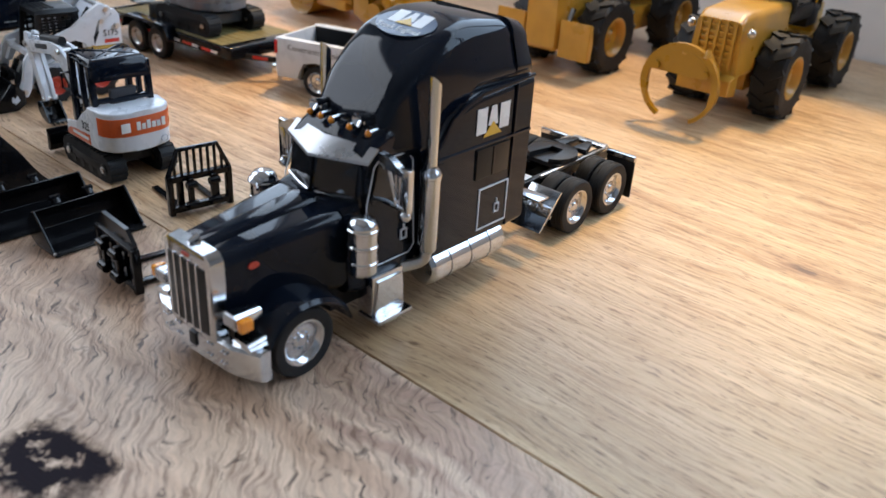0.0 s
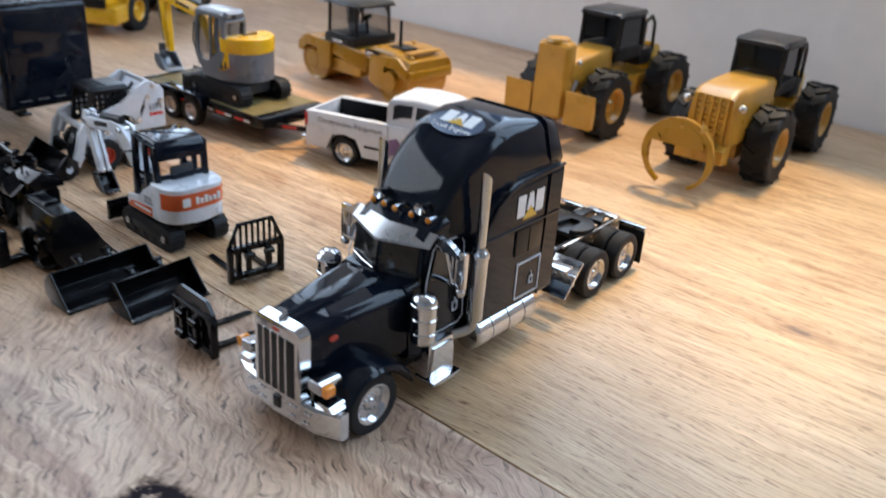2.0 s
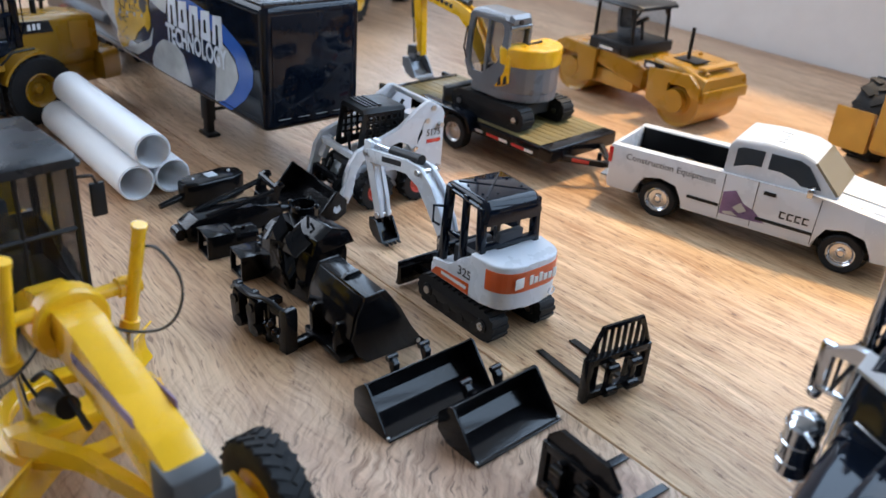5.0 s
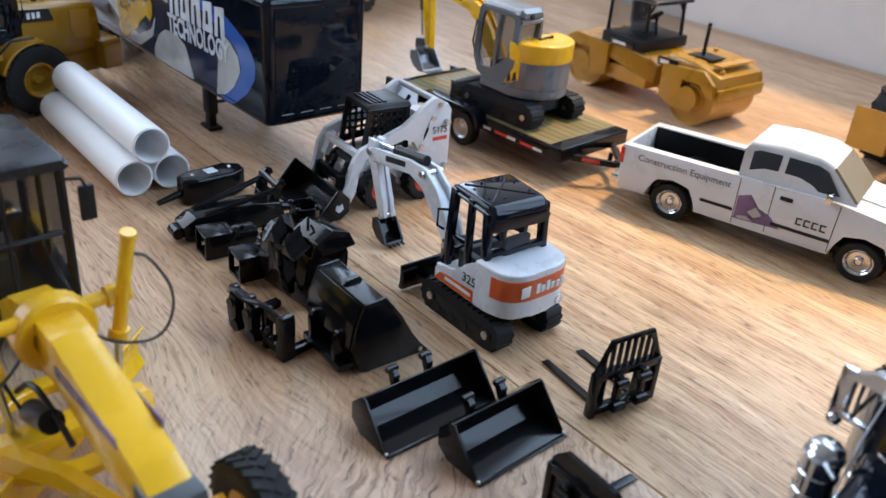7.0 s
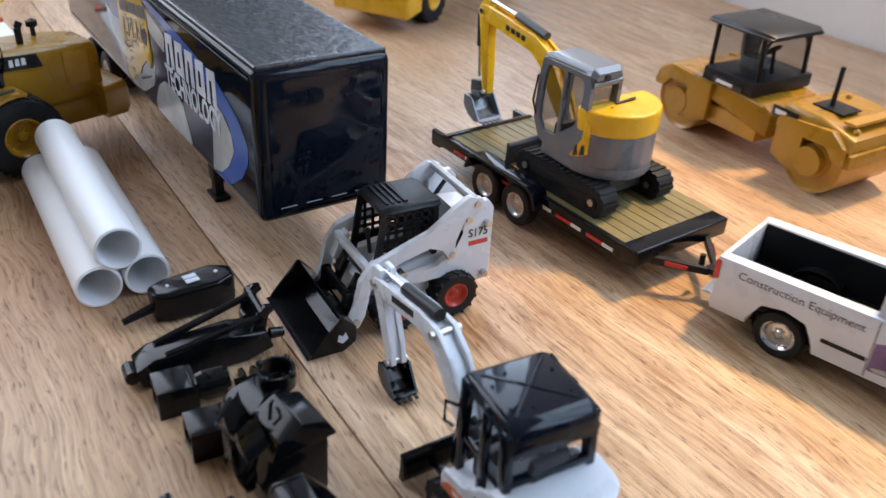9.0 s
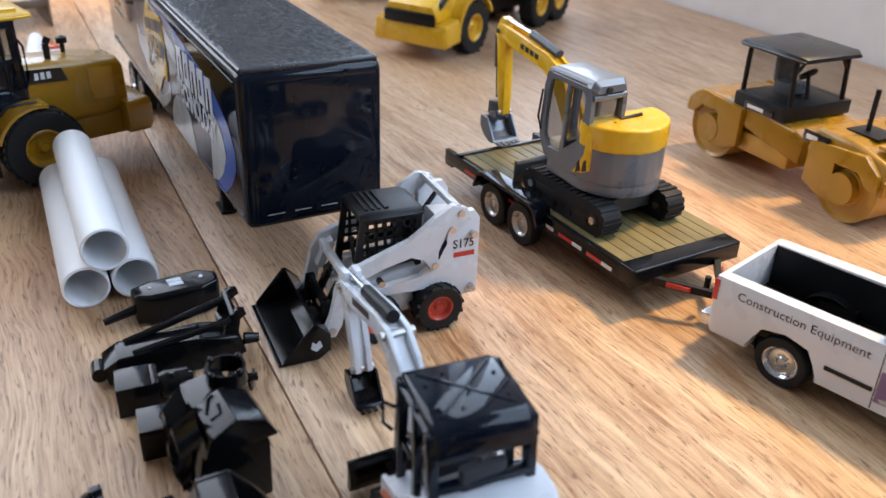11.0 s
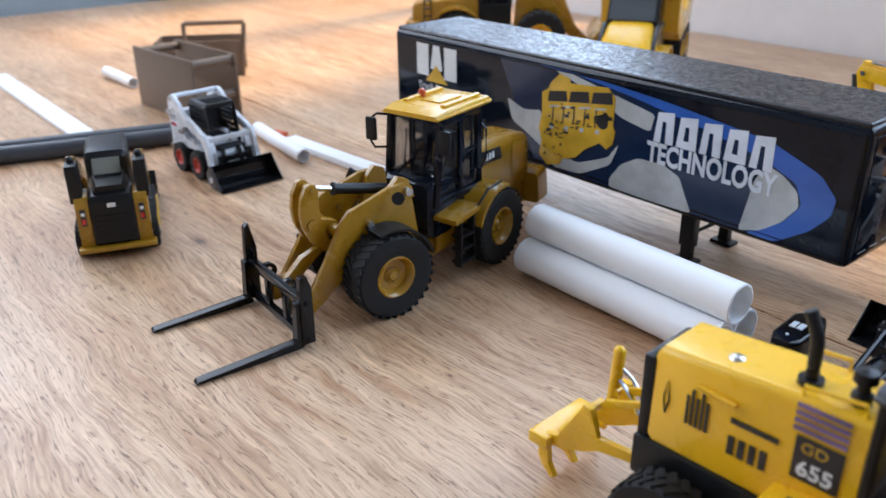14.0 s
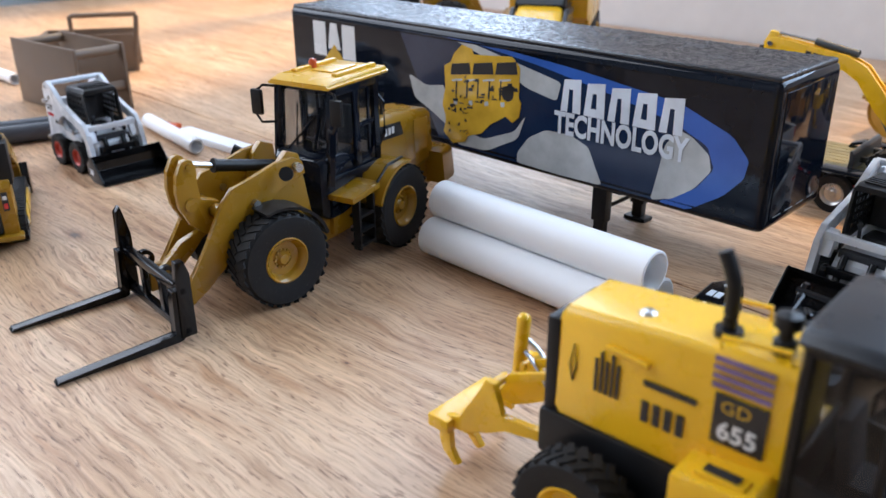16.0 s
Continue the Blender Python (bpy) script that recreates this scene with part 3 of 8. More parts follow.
def wall_with_windows(name, axis, at, thick, a0, a1, wins, material, label):
    """A wall with openings through it, built of the pieces between and round them."""
    f = Form()

    def piece(p0, p1, q0, q1):
        lo, hi = ((p0, at, q0), (p1, at + thick, q1)) if axis == "u" else ((at, p0, q0), (at + thick, p1, q1))
        f.span([v * 1000 for v in lo], [v * 1000 for v in hi])
    edge = a0
    for w0, w1, z0, z1 in wins:
        piece(edge, w0, FLOOR_Z, TOP_Z)
        piece(w0, w1, FLOOR_Z, z0)
        piece(w0, w1, z1, TOP_Z)
        edge = w1
    piece(edge, a1, FLOOR_Z, TOP_Z)
    ob = new(name, f.mesh(name, material))
    ob.matrix_world = TABLE
    return structure(ob, label)


wall_with_windows("wall_north", "u", V1, 0.12, U0 - 0.2, U1 + 0.2, (WIN3, WIN), WALL_PAINT, "plain painted wall")
wall_with_windows("wall_west", "v", U0 - 0.12, 0.12, V0, V1, (WIN2,), FAR_PAINT, "grey-blue painted far wall")
# South and east walls stay out of view; their grey only tunes bounce and reflections.
structure(board("wall_south", (U0 - 0.2, V0 - 0.12, FLOOR_Z), (U1 + 0.2, V0, TOP_Z), DIMMED_WALL_PAINT), "plain painted wall")
structure(board("wall_east", (U1, V0, FLOOR_Z), (U1 + 0.12, V1, TOP_Z), DIMMED_WALL_PAINT), "plain painted wall")


def window_frame(name, axis, at, win, mull):
    w0, w1, z0, z1 = win
    ob = structure(new(name), "white window frame over the table")
    ob.matrix_world = TABLE
    def bar(nm, p0, p1, q0, q1, d0=0.02, d1=0.06):
        f = Form()
        lo, hi = ((p0, at + d0, q0), (p1, at + d1, q1)) if axis == "u" else ((at + d0, p0, q0), (at + d1, p1, q1))
        f.span([v * 1000 for v in lo], [v * 1000 for v in hi], 2)
        part(nm, f, WHITE, ob)
    bar("frame_bar", w0, w1, z0, z0 + 0.04)
    bar("frame_bar", w0, w1, z1 - 0.04, z1)
    bar("frame_bar", w0, w0 + 0.04, z0 + 0.04, z1 - 0.04)
    bar("frame_bar", w1 - 0.04, w1, z0 + 0.04, z1 - 0.04)
    for k in range(1, mull):
        c = w0 + (w1 - w0) * k / mull
        bar("mullion", c - 0.02, c + 0.02, z0 + 0.04, z1 - 0.04)


window_frame("window_1", "u", V1, WIN, 3)
window_frame("window_3", "u", V1, WIN3, 2)
f = Form()
f.span((-752, 484, 1), (-722, 491.5, 1400), 2)
structure(single("trim", f, WHITE, TABLE, "white casing strip on the wall", ""), "white casing strip on the wall")
window_frame("window_2", "v", U0 - 0.12, WIN2, 2)
f = Form()
f.span((-1379, 205, -750), (-1350, 235, 1150), 3)
single("door_board", f, CABINET, TABLE, "dark brown tall board against the far wall", "board")
f = Form()
f.span((-1379, 238, -750), (-1358, 292, 1150), 3)
single("door_board", f, TAUPE, TABLE, "taupe tall board against the far wall", "board")


# ---- box trailer and pipes ----
def flat(outline, y, depth, side):
    """Print of (x, z) on a flank at y."""
    f = Form()
    f.plate(outline, y, y + side * depth)
    return f


def rounded(pts, times=2):
    """Cut the corners of a closed outline, so that it turns into a curve."""
    for _ in range(times):
        pts = [(p[0] * (1 - k) + q[0] * k, p[1] * (1 - k) + q[1] * k) for p, q in zip(pts, pts[1:] + pts[:1]) for k in (0.10, 0.90)]
    return pts


def arc(cx, cz, rx, rz, a0, a1, n=14):
    return [(cx + rx * math.cos(radians(a0 + (a1 - a0) * i / n)), cz + rz * math.sin(radians(a0 + (a1 - a0) * i / n))) for i in range(n + 1)]


def maker_mark(parent, x, y, z, size, side, colour=WHITE_PRINT, tri=GOLD_PRINT):
    """A maker's mark as plain blocks with a wedge below."""
    s, k = size, (-1 if side > 0 else 1)
    for i, cut in ((-1, 0.0), (0, 0.3), (1, 0.0)):
        c = x + k * i * s * 0.42
        w = s * 0.18
        part("mark_block", flat([(c - w, z + cut * s * 0.5), (c + w, z + cut * s * 0.5), (c + w * (0.5 if cut else 1), z + s * 0.62), (c - w * (0.5 if cut else 1), z + s * 0.62)], y, 0.12, side), colour, parent)
    part("mark_wedge", flat([(x - s * 0.34, z - s * 0.1), (x + s * 0.34, z - s * 0.1), (x, z + s * 0.24)], y + side * 0.05, 0.12, side), tri, parent)


def box_trailer():
    t = thing("box_trailer", -0.2038, 0.4105, -37.1, "glossy black toy box trailer with printed blue and white sides", "trailer")
    f = Form()
    f.span((-273, -25, 25), (0, 25, 79.5), 3.6, 5)
    part("box_body", f, GLOSS_BLACK, t)
    f = Form()
    f.span((-271.6, -23.8, 78.6), (-1.4, 23.8, 80.7), 0.9, 3)
    grit = random.Random(11)
    nx, ny = 285, 50
    pebbled = [(-270.6 + 268.2 * a / nx, -22.8 + 45.6 * c / ny, 80.72 + (grit.random() ** 2 * 0.42 if 0 < a < nx and 0 < c < ny else 0)) for a in range(nx + 1) for c in range(ny + 1)]
    f.faces(pebbled, [(a * (ny + 1) + c, (a + 1) * (ny + 1) + c, (a + 1) * (ny + 1) + c + 1, a * (ny + 1) + c + 1) for a in range(nx) for c in range(ny)])
    part("roof", f, GRAIN_BLACK, t, "grained black roof panel", 80)
    f = Form()
    f.span((-269, -25.3, 75.4), (-4, 25.3, 76.2), 0.2)
    f.span((-269, -25.2, 28.6), (-4, 25.2, 29.6), 0.2)
    part("edge_rail", f, GLOSS_BLACK, t)
    f = Form()
    f.span((-0.2, -20.6, 29.4), (0.35, 20.6, 75.4), 0.15)
    part("front_panel", f, GLOSS_BLACK, t)
    for k in range(4):
        f = Form()
        f.span((0.3, -18 + k * 9.6, 30.0), (0.5, -12 + k * 9.6, 30.3))
        part("marker_dash", f, PALE, t)
    for s in (-1, 1):
        f = Form()
        f.span((-77, s * 15 - 2.4, 8), (-70, s * 15 + 2.4, 25.5), 0.6)
        f.span((-76, s * 15 - 1.9, 1.5), (-71, s * 15 + 1.9, 12), 0.4)
        f.span((-79, s * 15 - 3.4, 0), (-68, s * 15 + 3.4, 1.8), 0.6)
        part("landing_leg", f, SATIN_BLACK, t)
    f = Form()
    f.span((-80, -12, 20), (-66, 12, 22.5), 0.4)
    f.rod((-73.5, -14, 13), (-73.5, 14, 13), 0.9)
    part("leg_brace", f, SATIN_BLACK, t)
    f = Form()
    f.span((-262, -9, 15), (-200, 9, 25.2), 0.8)
    for s in (-1, 1):
        f.span((-268, s * 16 - 2, 18), (-196, s * 16 + 2, 25), 0.5)
    part("bogie", f, SATIN_BLACK, t)
    for x in (-216, -243):
        for y in (-19, -10.5, 10.5, 19):
            wheel(t, x, y, 10.5, 6.4, CHROME, "road", 0.52, 1 if y > 0 else -1)
    # printed flank
    y, s = -25.0, -1
    part("print_field", flat([(-186, 76.5), (-140, 76.5), (-84, 72), (-36, 66), (-14, 56), (-9, 50), (-12, 42), (-30, 27.6), (-150, 27.6), (-160, 29)], y, 0.10, s), NAVY, t, "navy printed field")
    outer = [(-160, 76.8), (-130, 76.2), (-84, 72.5), (-36, 66.5), (-15, 58.5), (-8, 51), (-9, 44), (-16, 36), (-29, 27.4)]
    inner = [(-42, 27.4), (-27, 36), (-20.5, 45), (-24, 53), (-38, 59), (-66, 65), (-100, 71), (-135, 75.6)]
    part("blue_arc", flat(rounded(outer + inner, 1), y - 0.10, 0.10, s), BLUE, t, "blue printed arc")
    waves = [
        [(-180, 57), (-168, 53), (-156, 55), (-154, 36), (-166, 42), (-176, 46)],
        [(-150, 76), (-138, 75.6), (-110, 70), (-90, 66), (-92, 58), (-108, 61), (-122, 68)],
        [(-150, 38), (-132, 34), (-114, 41), (-108, 49), (-112, 38), (-130, 29), (-148, 28.5)],
        [(-112, 32), (-106, 40), (-97, 45), (-84, 45.4), (-75, 42), (-71, 34), (-67.5, 27.6), (-90, 27.2), (-112, 27.6)],
        [(-45, 27.4), (-36, 30), (-27.5, 36), (-21.5, 44), (-23, 50), (-30, 55), (-36, 57), (-41, 50), (-43, 38)],
    ]
    for w in waves:
        part("flag_patch", flat(rounded(w), y - 0.16, 0.06, s), PALE, t)
    f = Form()
    f.plate([(-156, 64), (-152, 66), (-150, 70), (-145, 74.6), (-139, 73.4), (-138, 71), (-116, 73), (-111.5, 69), (-112, 56), (-110.4, 54), (-111.4, 48), (-115, 44.6), (-119, 47), (-128, 41.6), (-133, 36.4), (-141, 34), (-143, 30.6), (-151, 28.6), (-156.6, 33), (-155, 40), (-157.4, 46), (-155.4, 54)], y - 0.20, y - 0.45, 0.1)
    part("printed_engine", f, GOLD_PRINT, t, "printed yellow engine picture")
    f = Form()
    for k in range(3):
        a = -152 + k * 13.4
        f.plate([(a, 60.4 + k * 1.9), (a + 1, 65.4 + k * 2.0), (a + 11.6, 67.2 + k * 2.0), (a + 12.4, 62.2 + k * 1.9)], y - 0.45, y - 0.6)
    rng = random.Random(4)
    for i in range(46):
        cx = rng.uniform(-153, -114)
        cz = rng.uniform(max(34, 46 + (cx + 140) * 0.5), 60)
        w, h = rng.uniform(0.6, 3.4), rng.uniform(0.4, 1.6)
        f.plate([(cx, cz), (cx + w, cz + 0.12 * w), (cx + w * 0.9, cz + h + 0.12 * w), (cx + 0.1, cz + h)], y - 0.45, y - 0.6)
    for i in range(12):
        cx, cz = rng.uniform(-154, -142), rng.uniform(33, 46)
        f.plate([(cx, cz), (cx + rng.uniform(0.8, 2), cz + 0.3), (cx + rng.uniform(0.5, 2), cz + rng.uniform(0.6, 2.0))], y - 0.45, y - 0.6)
    f.plate(arc(-118, 57, 3.4, 3.4, 0, 330), y - 0.45, y - 0.6)
    for k in range(5):
        a = -149 + k * 6.6
        f.plate([(a, 50.4 + k * 0.8), (a + 0.5, 58 + k), (a + 1.1, 58 + k), (a + 0.7, 50.4 + k * 0.8)], y - 0.45, y - 0.6)
    part("engine_dark_detail", f, DARK_PRINT, t)
    f = Form()
    for k in range(4):
        a = -151 + k * 9.4
        f.plate([(a, 57.6 + k * 1.3), (a + 6.4, 58.8 + k * 1.3), (a + 6.4, 59.6 + k * 1.3), (a, 58.4 + k * 1.3)], y - 0.45, y - 0.55)
        f.plate([(a + 1, 47 + k * 1.2), (a + 3.2, 47.4 + k * 1.2), (a + 3.2, 49.4 + k * 1.2), (a + 1, 49.0 + k * 1.2)], y - 0.45, y - 0.55)
    part("engine_light_detail", f, PALE, t)
    # the silver title as letter-size blocks over one readable word
    x0, wlet = -90.0, 11.4
    for i in range(5):
        a = x0 + i * wlet
        part("title_block", flat([(a + 0.2, 54.6), (a + wlet - 1.4, 54.6), (a + wlet - 1.6, 68.6), (a + 1.6, 67.6)], y - 0.22, 0.10, s), SILVER_PRINT, t)
        part("title_gap", flat([(a + 3.6, 54.6 if i % 2 == 0 else 58), (a + 6.2, 54.6 if i % 2 == 0 else 58), (a + 6.0, 64), (a + 4.2, 64)], y - 0.32, 0.04, s), NAVY, t)
    lettering("printed_word", "TECHNOLOGY", 12.6, SILVER_PRINT, t, on_side(-62.0, y - 0.42, 49.2, -1), 0.71, 0.1, 0.42)
    maker_mark(t, -236, y, 57, 28, -1)
    lettering("printed_word", "Truck Engines", 5.6, WHITE_PRINT, t, on_side(-236, y - 0.05, 51, -1), 1.0, 0.06)
    return t


box_trailer()


def open_pipe(label, group, a, b, r, material, z):
    """A pipe from a to b on the plan; a thin wall and open ends."""
    a, b = Vector((*a, 0)), Vector((*b, 0))
    d = b - a
    f = Form()
    n = d.length * 1000
    f.lathe((0, 0, 0), [(r, 0.3), (r - 0.3, 0), (r - 0.9, 0), (r - 0.9, n), (r - 0.3, n), (r, n - 0.3)], 36, "x", closed=True)
    m = Matrix.Translation((a.x, a.y, z * 0.001)) @ Matrix.Rotation(math.atan2(d.y, d.x), 4, "Z")
    return single("pipe", f, material, m, label, "pipe", group, sharp=30)


PR = 7.8
open_pipe("white plastic pipe in a stack of three", "stacked white pipes", (-0.2632, 0.3580), (-0.3408, 0.4195), PR, WHITE_PLASTIC, PR)
open_pipe("white plastic pipe in a stack of three", "stacked white pipes", (-0.2535, 0.3710), (-0.3311, 0.4325), PR, WHITE_PLASTIC, PR)
open_pipe("white plastic pipe lying on two others", "stacked white pipes", (-0.2575, 0.3635), (-0.3372, 0.4265), PR, WHITE_PLASTIC, PR * 2.72)


# ---- black road tractor ----
def road_tractor():
    t = thing("road_tractor", -0.0194, 0.1964, -127.6, "glossy black toy sleeper-cab road tractor with chrome trim", "toy truck")
    # hood and cab
    f = Form()
    f.body([(15, 10.5, 9.5, 18, 35.6, 2.5), (13, 11.5, 10.5, 17, 37.6, 3.5), (0, 12.5, 12.0, 20, 39.0, 4), (-10, 14.5, 13.6, 18, 39.9, 4), (-23.5, 16.5, 15.0, 16, 40.8, 4)], 5)
    f.body([(15.5, 3.5, 2.8, 33.6, 37.6, 1.2), (13.5, 4.2, 3.2, 34, 39.0, 1.6), (-22, 6.4, 4.6, 36, 42.2, 1.8)], 3)
    part("hood", f, GLOSS_BLACK, t)
    f = Form()
    for s in (-1, 1):
        ring = []
        for i in range(15):
            a = radians(-8 + 172 * i / 14)
            ca, sa = math.cos(a), math.sin(a)
            x = -2.5 + 13.6 * ca - (3.0 if ca < 0 else 0) * -ca
            z = 9.5 + 13.4 * sa
            ring.append([(x, s * 9, z - 1.5), (x, s * 22.6, z - 1.5), (x * 1.0, s * 23.3, z - 0.5), (x, s * 22.4, z + 0.7), (x, s * 18, z + 1.5), (x, s * 9, z + 2.0)])
        f.loft(ring)
    part("front_fender", f, GLOSS_BLACK, t)
    f = Form()
    f.body([(-22.5, 17, 15.0, 15, 41.0, 3), (-26, 18, 15.4, 14.5, 41.6, 3), (-28, 18.3, 15.6, 14.5, 42.0, 3)], 5)
    f.body([(-29.5, 18.4, 15.0, 14.5, 55.4, 2.6), (-33, 18.5, 15.2, 14.5, 58.4, 3.2), (-39, 18.6, 15.6, 14.5, 61.0, 3.5), (-51, 18.6, 16.5, 14.5, 62.5, 3.5)], 5)
    f.loft([[(-23.8, 0, 40), (-27.8, 14.9, 40), (-33, 15.6, 40), (-33, -15.6, 40), (-27.8, -14.9, 40)], [(-26.0, 0, 53.6), (-30.0, 14.2, 53.6), (-34, 14.9, 53.6), (-34, -14.9, 53.6), (-30.0, -14.2, 53.6)], [(-28.5, 0, 57.2), (-32.0, 13.6, 56.6), (-35, 14.4, 57), (-35, -14.4, 57), (-32.0, -13.6, 56.6)]])
    part("cab", f, GLOSS_BLACK, t)
    f = Form()
    f.body([(-49.5, 20.8, 20.4, 17, 50, 3), (-51.5, 21.6, 21.2, 16.5, 53.4, 3.5), (-54.5, 21.9, 21.4, 16.5, 56.6, 3.5), (-58, 21.9, 21.4, 16.5, 60.8, 3.5), (-63, 21.9, 21.4, 16.5, 64.2, 3.5), (-70, 21.9, 21.4, 16.5, 66.4, 3.5), (-97, 21.9, 21.4, 16.5, 67.6, 3)], 6)
    part("sleeper", f, GLOSS_BLACK, t)
    f = Form()
    f.body([(-36.5, 14.0, 12, 55, 61.0, 2.4), (-38.5, 15.4, 13.4, 52, 64.4, 3.5), (-43, 17.0, 14.8, 50, 71.6, 5), (-50, 18.8, 16.0, 48, 78.2, 6), (-57, 19.6, 16.8, 50, 82.4, 6), (-63, 20.0, 17.2, 56, 84.6, 6), (-70, 20.2, 17.6, 64, 85.8, 6), (-84, 20.6, 17.8, 65, 85.0, 5.5), (-93.5, 20.6, 17.6, 65, 82.6, 5), (-95.5, 20.2, 17.0, 65, 81.0, 4)], 6)
    part("roof_fairing", f, GLOSS_BLACK, t)
    f = Form()
    f.body([(-88.0, 21.0, 18.2, 66, 84.9, 5), (-94.5, 21.0, 18.0, 66, 83.0, 5), (-96.0, 20.6, 17.6, 66, 81.2, 4)], 5)
    f.box((-97.2, 0, 42), (0.6, 40, 48), 0.3)
    part("rear_band", f, GLOSS_BLACK, t)
    # flank mouldings
    for s in (-1, 1):
        f = Form()
        y = s * 21.7
        f.plate([(-52.5, 53.6), (-58, 61.2), (-63.5, 64.6), (-71, 66.8), (-96.5, 68), (-96.5, 66.9), (-71, 65.7), (-64, 63.4), (-59, 60)], y - s * 0.6, y + s * 0.5, 0.3)
        f.span((-96.8, y - 0.3, 49.2), (-52, y + s * 0.55, 50.0), 0.2)
        f.span((-88.4, y - 0.3, 18), (-87.6, y + s * 0.5, 66), 0.2)
        part("side_moulding", f, GLOSS_BLACK, t)
        f = Form()
        f.span((-86, y - 0.2, 38.6), (-70, y + s * 0.6, 48.6), 0.9)
        f.span((-78.4, y, 38.8), (-77.6, y + s * 0.9, 48.4), 0.15)
        part("sleeper_vent", f, SATIN_BLACK, t)
        f = Form()
        for a, b in (((-87.4, 20.6), (-72.6, 21.1)), ((-87.4, 34.5), (-72.6, 35)), ((-87.4, 21), (-86.9, 34.6)), ((-73.1, 21), (-72.6, 34.6))):
            f.span((a[0], y, a[1]), (b[0], y + s * 0.45, b[1]))
        for a, b in (((-83.4, 24.6), (-81, 25)), ((-83.4, 27.4), (-81, 27.8)), ((-83.4, 24.6), (-83, 27.8)), ((-81.4, 24.6), (-81, 27.8)), ((-82.4, 27.8), (-82, 29.4))):
            f.span((a[0], y, a[1]), (b[0], y + s * 0.55, b[1]))
        part("hatch_outline", f, SILVER_PRINT, t, "thin silver outline of the luggage hatch")
        f = Form()
        f.wire([(-47, s * 18.7, 24), (-45, s * 18.7, 22), (-28.6, s * 18.6, 22), (-28.6, s * 17.4, 41), (-32, s * 16.6, 51.6), (-34, s * 16.4, 53), (-45, s * 16.6, 53), (-47, s * 17.0, 50.5), (-47, s * 18.0, 36), (-47, s * 18.7, 24)], 0.22, 5)
        for a, b in (((-44, 27), (-41.4, 27.4)), ((-44, 30), (-41.4, 30.4)), ((-44, 27), (-43.6, 30.4)), ((-41.8, 27), (-41.4, 30.4)), ((-42.9, 30.4), (-42.5, 31.8))):
            f.span((a[0], s * 18.2, a[1]), (b[0], s * 18.75, b[1]))
        part("door_outline", f, SILVER_PRINT, t)
        f = Form()
        f.faces([(x, s * (yy + d), z) for d in (0.0, 0.5) for x, yy, z in ((-30.4, 17.05, 41.5), (-33.6, 16.25, 51.4), (-44.4, 16.4, 51.6), (-45.4, 17.2, 41.5))], [(0, 1, 2, 3), (7, 6, 5, 4), (0, 4, 5, 1), (1, 5, 6, 2), (2, 6, 7, 3), (3, 7, 4, 0)])
        part("door_window", f, DARK_GLASS, t)
        maker_mark(t, -77, y, 53.4, 13, s)
    # windscreen in two panes, wipers
    for s in (-1, 1):
        f = Form()
        f.faces([(x + d, s * y, z) for d in (0.45, -0.3) for x, y, z in ((-23.9, 0.9, 41.6), (-27.5, 13.9, 41.2), (-29.7, 13.2, 52.8), (-26.1, 0.9, 53.0))],
                [(0, 1, 2, 3), (4, 7, 6, 5), (0, 4, 5, 1), (1, 5, 6, 2), (2, 6, 7, 3), (3, 7, 4, 0)])
        part("windscreen_pane", f, DARK_GLASS, t)
        f = Form()
        f.wire([(-23.6, s * 1.5, 41.8), (-24.4, s * 7, 42.6), (-26.2, s * 12.6, 43.2)], 0.3, 5)
        part("wiper", f, CHROME, t)
    f = Form()
    f.loft([[(-22.8 - abs(y) * 0.40, y, 53.4 + abs(y) * 0.02), (-22.6 - abs(y) * 0.40, y, 52.6 + abs(y) * 0.02), (-28.8 - abs(y) * 0.26, y, 56.8 - abs(y) * 0.04), (-28.8 - abs(y) * 0.26, y, 57.5 - abs(y) * 0.04)] for y in (-17.0, -15.6, -8, 0, 8, 15.6, 17.0)])
    part("sun_visor", f, VISOR, t, "polished chrome sun visor", sharp=25)
    for y in (-12, -6, 0, 6, 12):
        f = Form()
        c = Vector((-33.4 + abs(y) * -0.22, y, 61.0 - abs(y) * 0.10))
        f.rod(c + Vector((2.0, 0, 0)), c + Vector((-3.6, 0, 0.6)), 1.15, 0.35, 12)
        f.rod(c + Vector((0, 0, 0)), c + Vector((-1, 0, -2.2)), 0.5, n=6)
        lamp_ob = part("marker_light", f, CHROME, t)
        f = Form()
        f.ball(c + Vector((2.0, 0, -0.1)), 1.05, 10, 6)
        part("lens", f, AMBER, lamp_ob, "amber marker lens")
    for y in (-9.0, 9.0):
        f = Form()
        c = Vector((-35.5, y, 63.2))
        f.lathe(c, [(0.5, -7.0), (0.7, -4), (1.0, 0), (1.6, 2.6), (1.9, 3.0), (1.3, 2.7), (0.3, 2.0)], 14, "x")
        f.rod(c, c - Vector((0, 0, 2.0)), 0.4, n=6)
        part("air_horn", f, CHROME, t)
    # nose
    f = Form()
    f.body([(17.6, 9.6, 9.6, 13.6, 37.6, 2.4), (17.2, 10.4, 10.2, 13, 38.6, 2.8), (13.5, 10.8, 10.6, 13, 39.2, 3)], 5)
    part("grille_shell", f, CHROME, t)
    f = Form()
    f.span((17.3, -8.2, 15.4), (17.9, 8.2, 34.8), 0.6)
    part("grille_mesh", f, SATIN_BLACK, t)
    for i in range(4):
        f = Form()
        y = -4.9 + i * 9.8 / 3
        f.span((17.5, y - 0.32, 15.0), (18.3, y + 0.32, 35.2), 0.2)
        part("grille_bar", f, CHROME, t)
    f = Form()
    f.span((17.5, -1.5, 35.9), (17.85, 1.5, 36.9), 0.3)
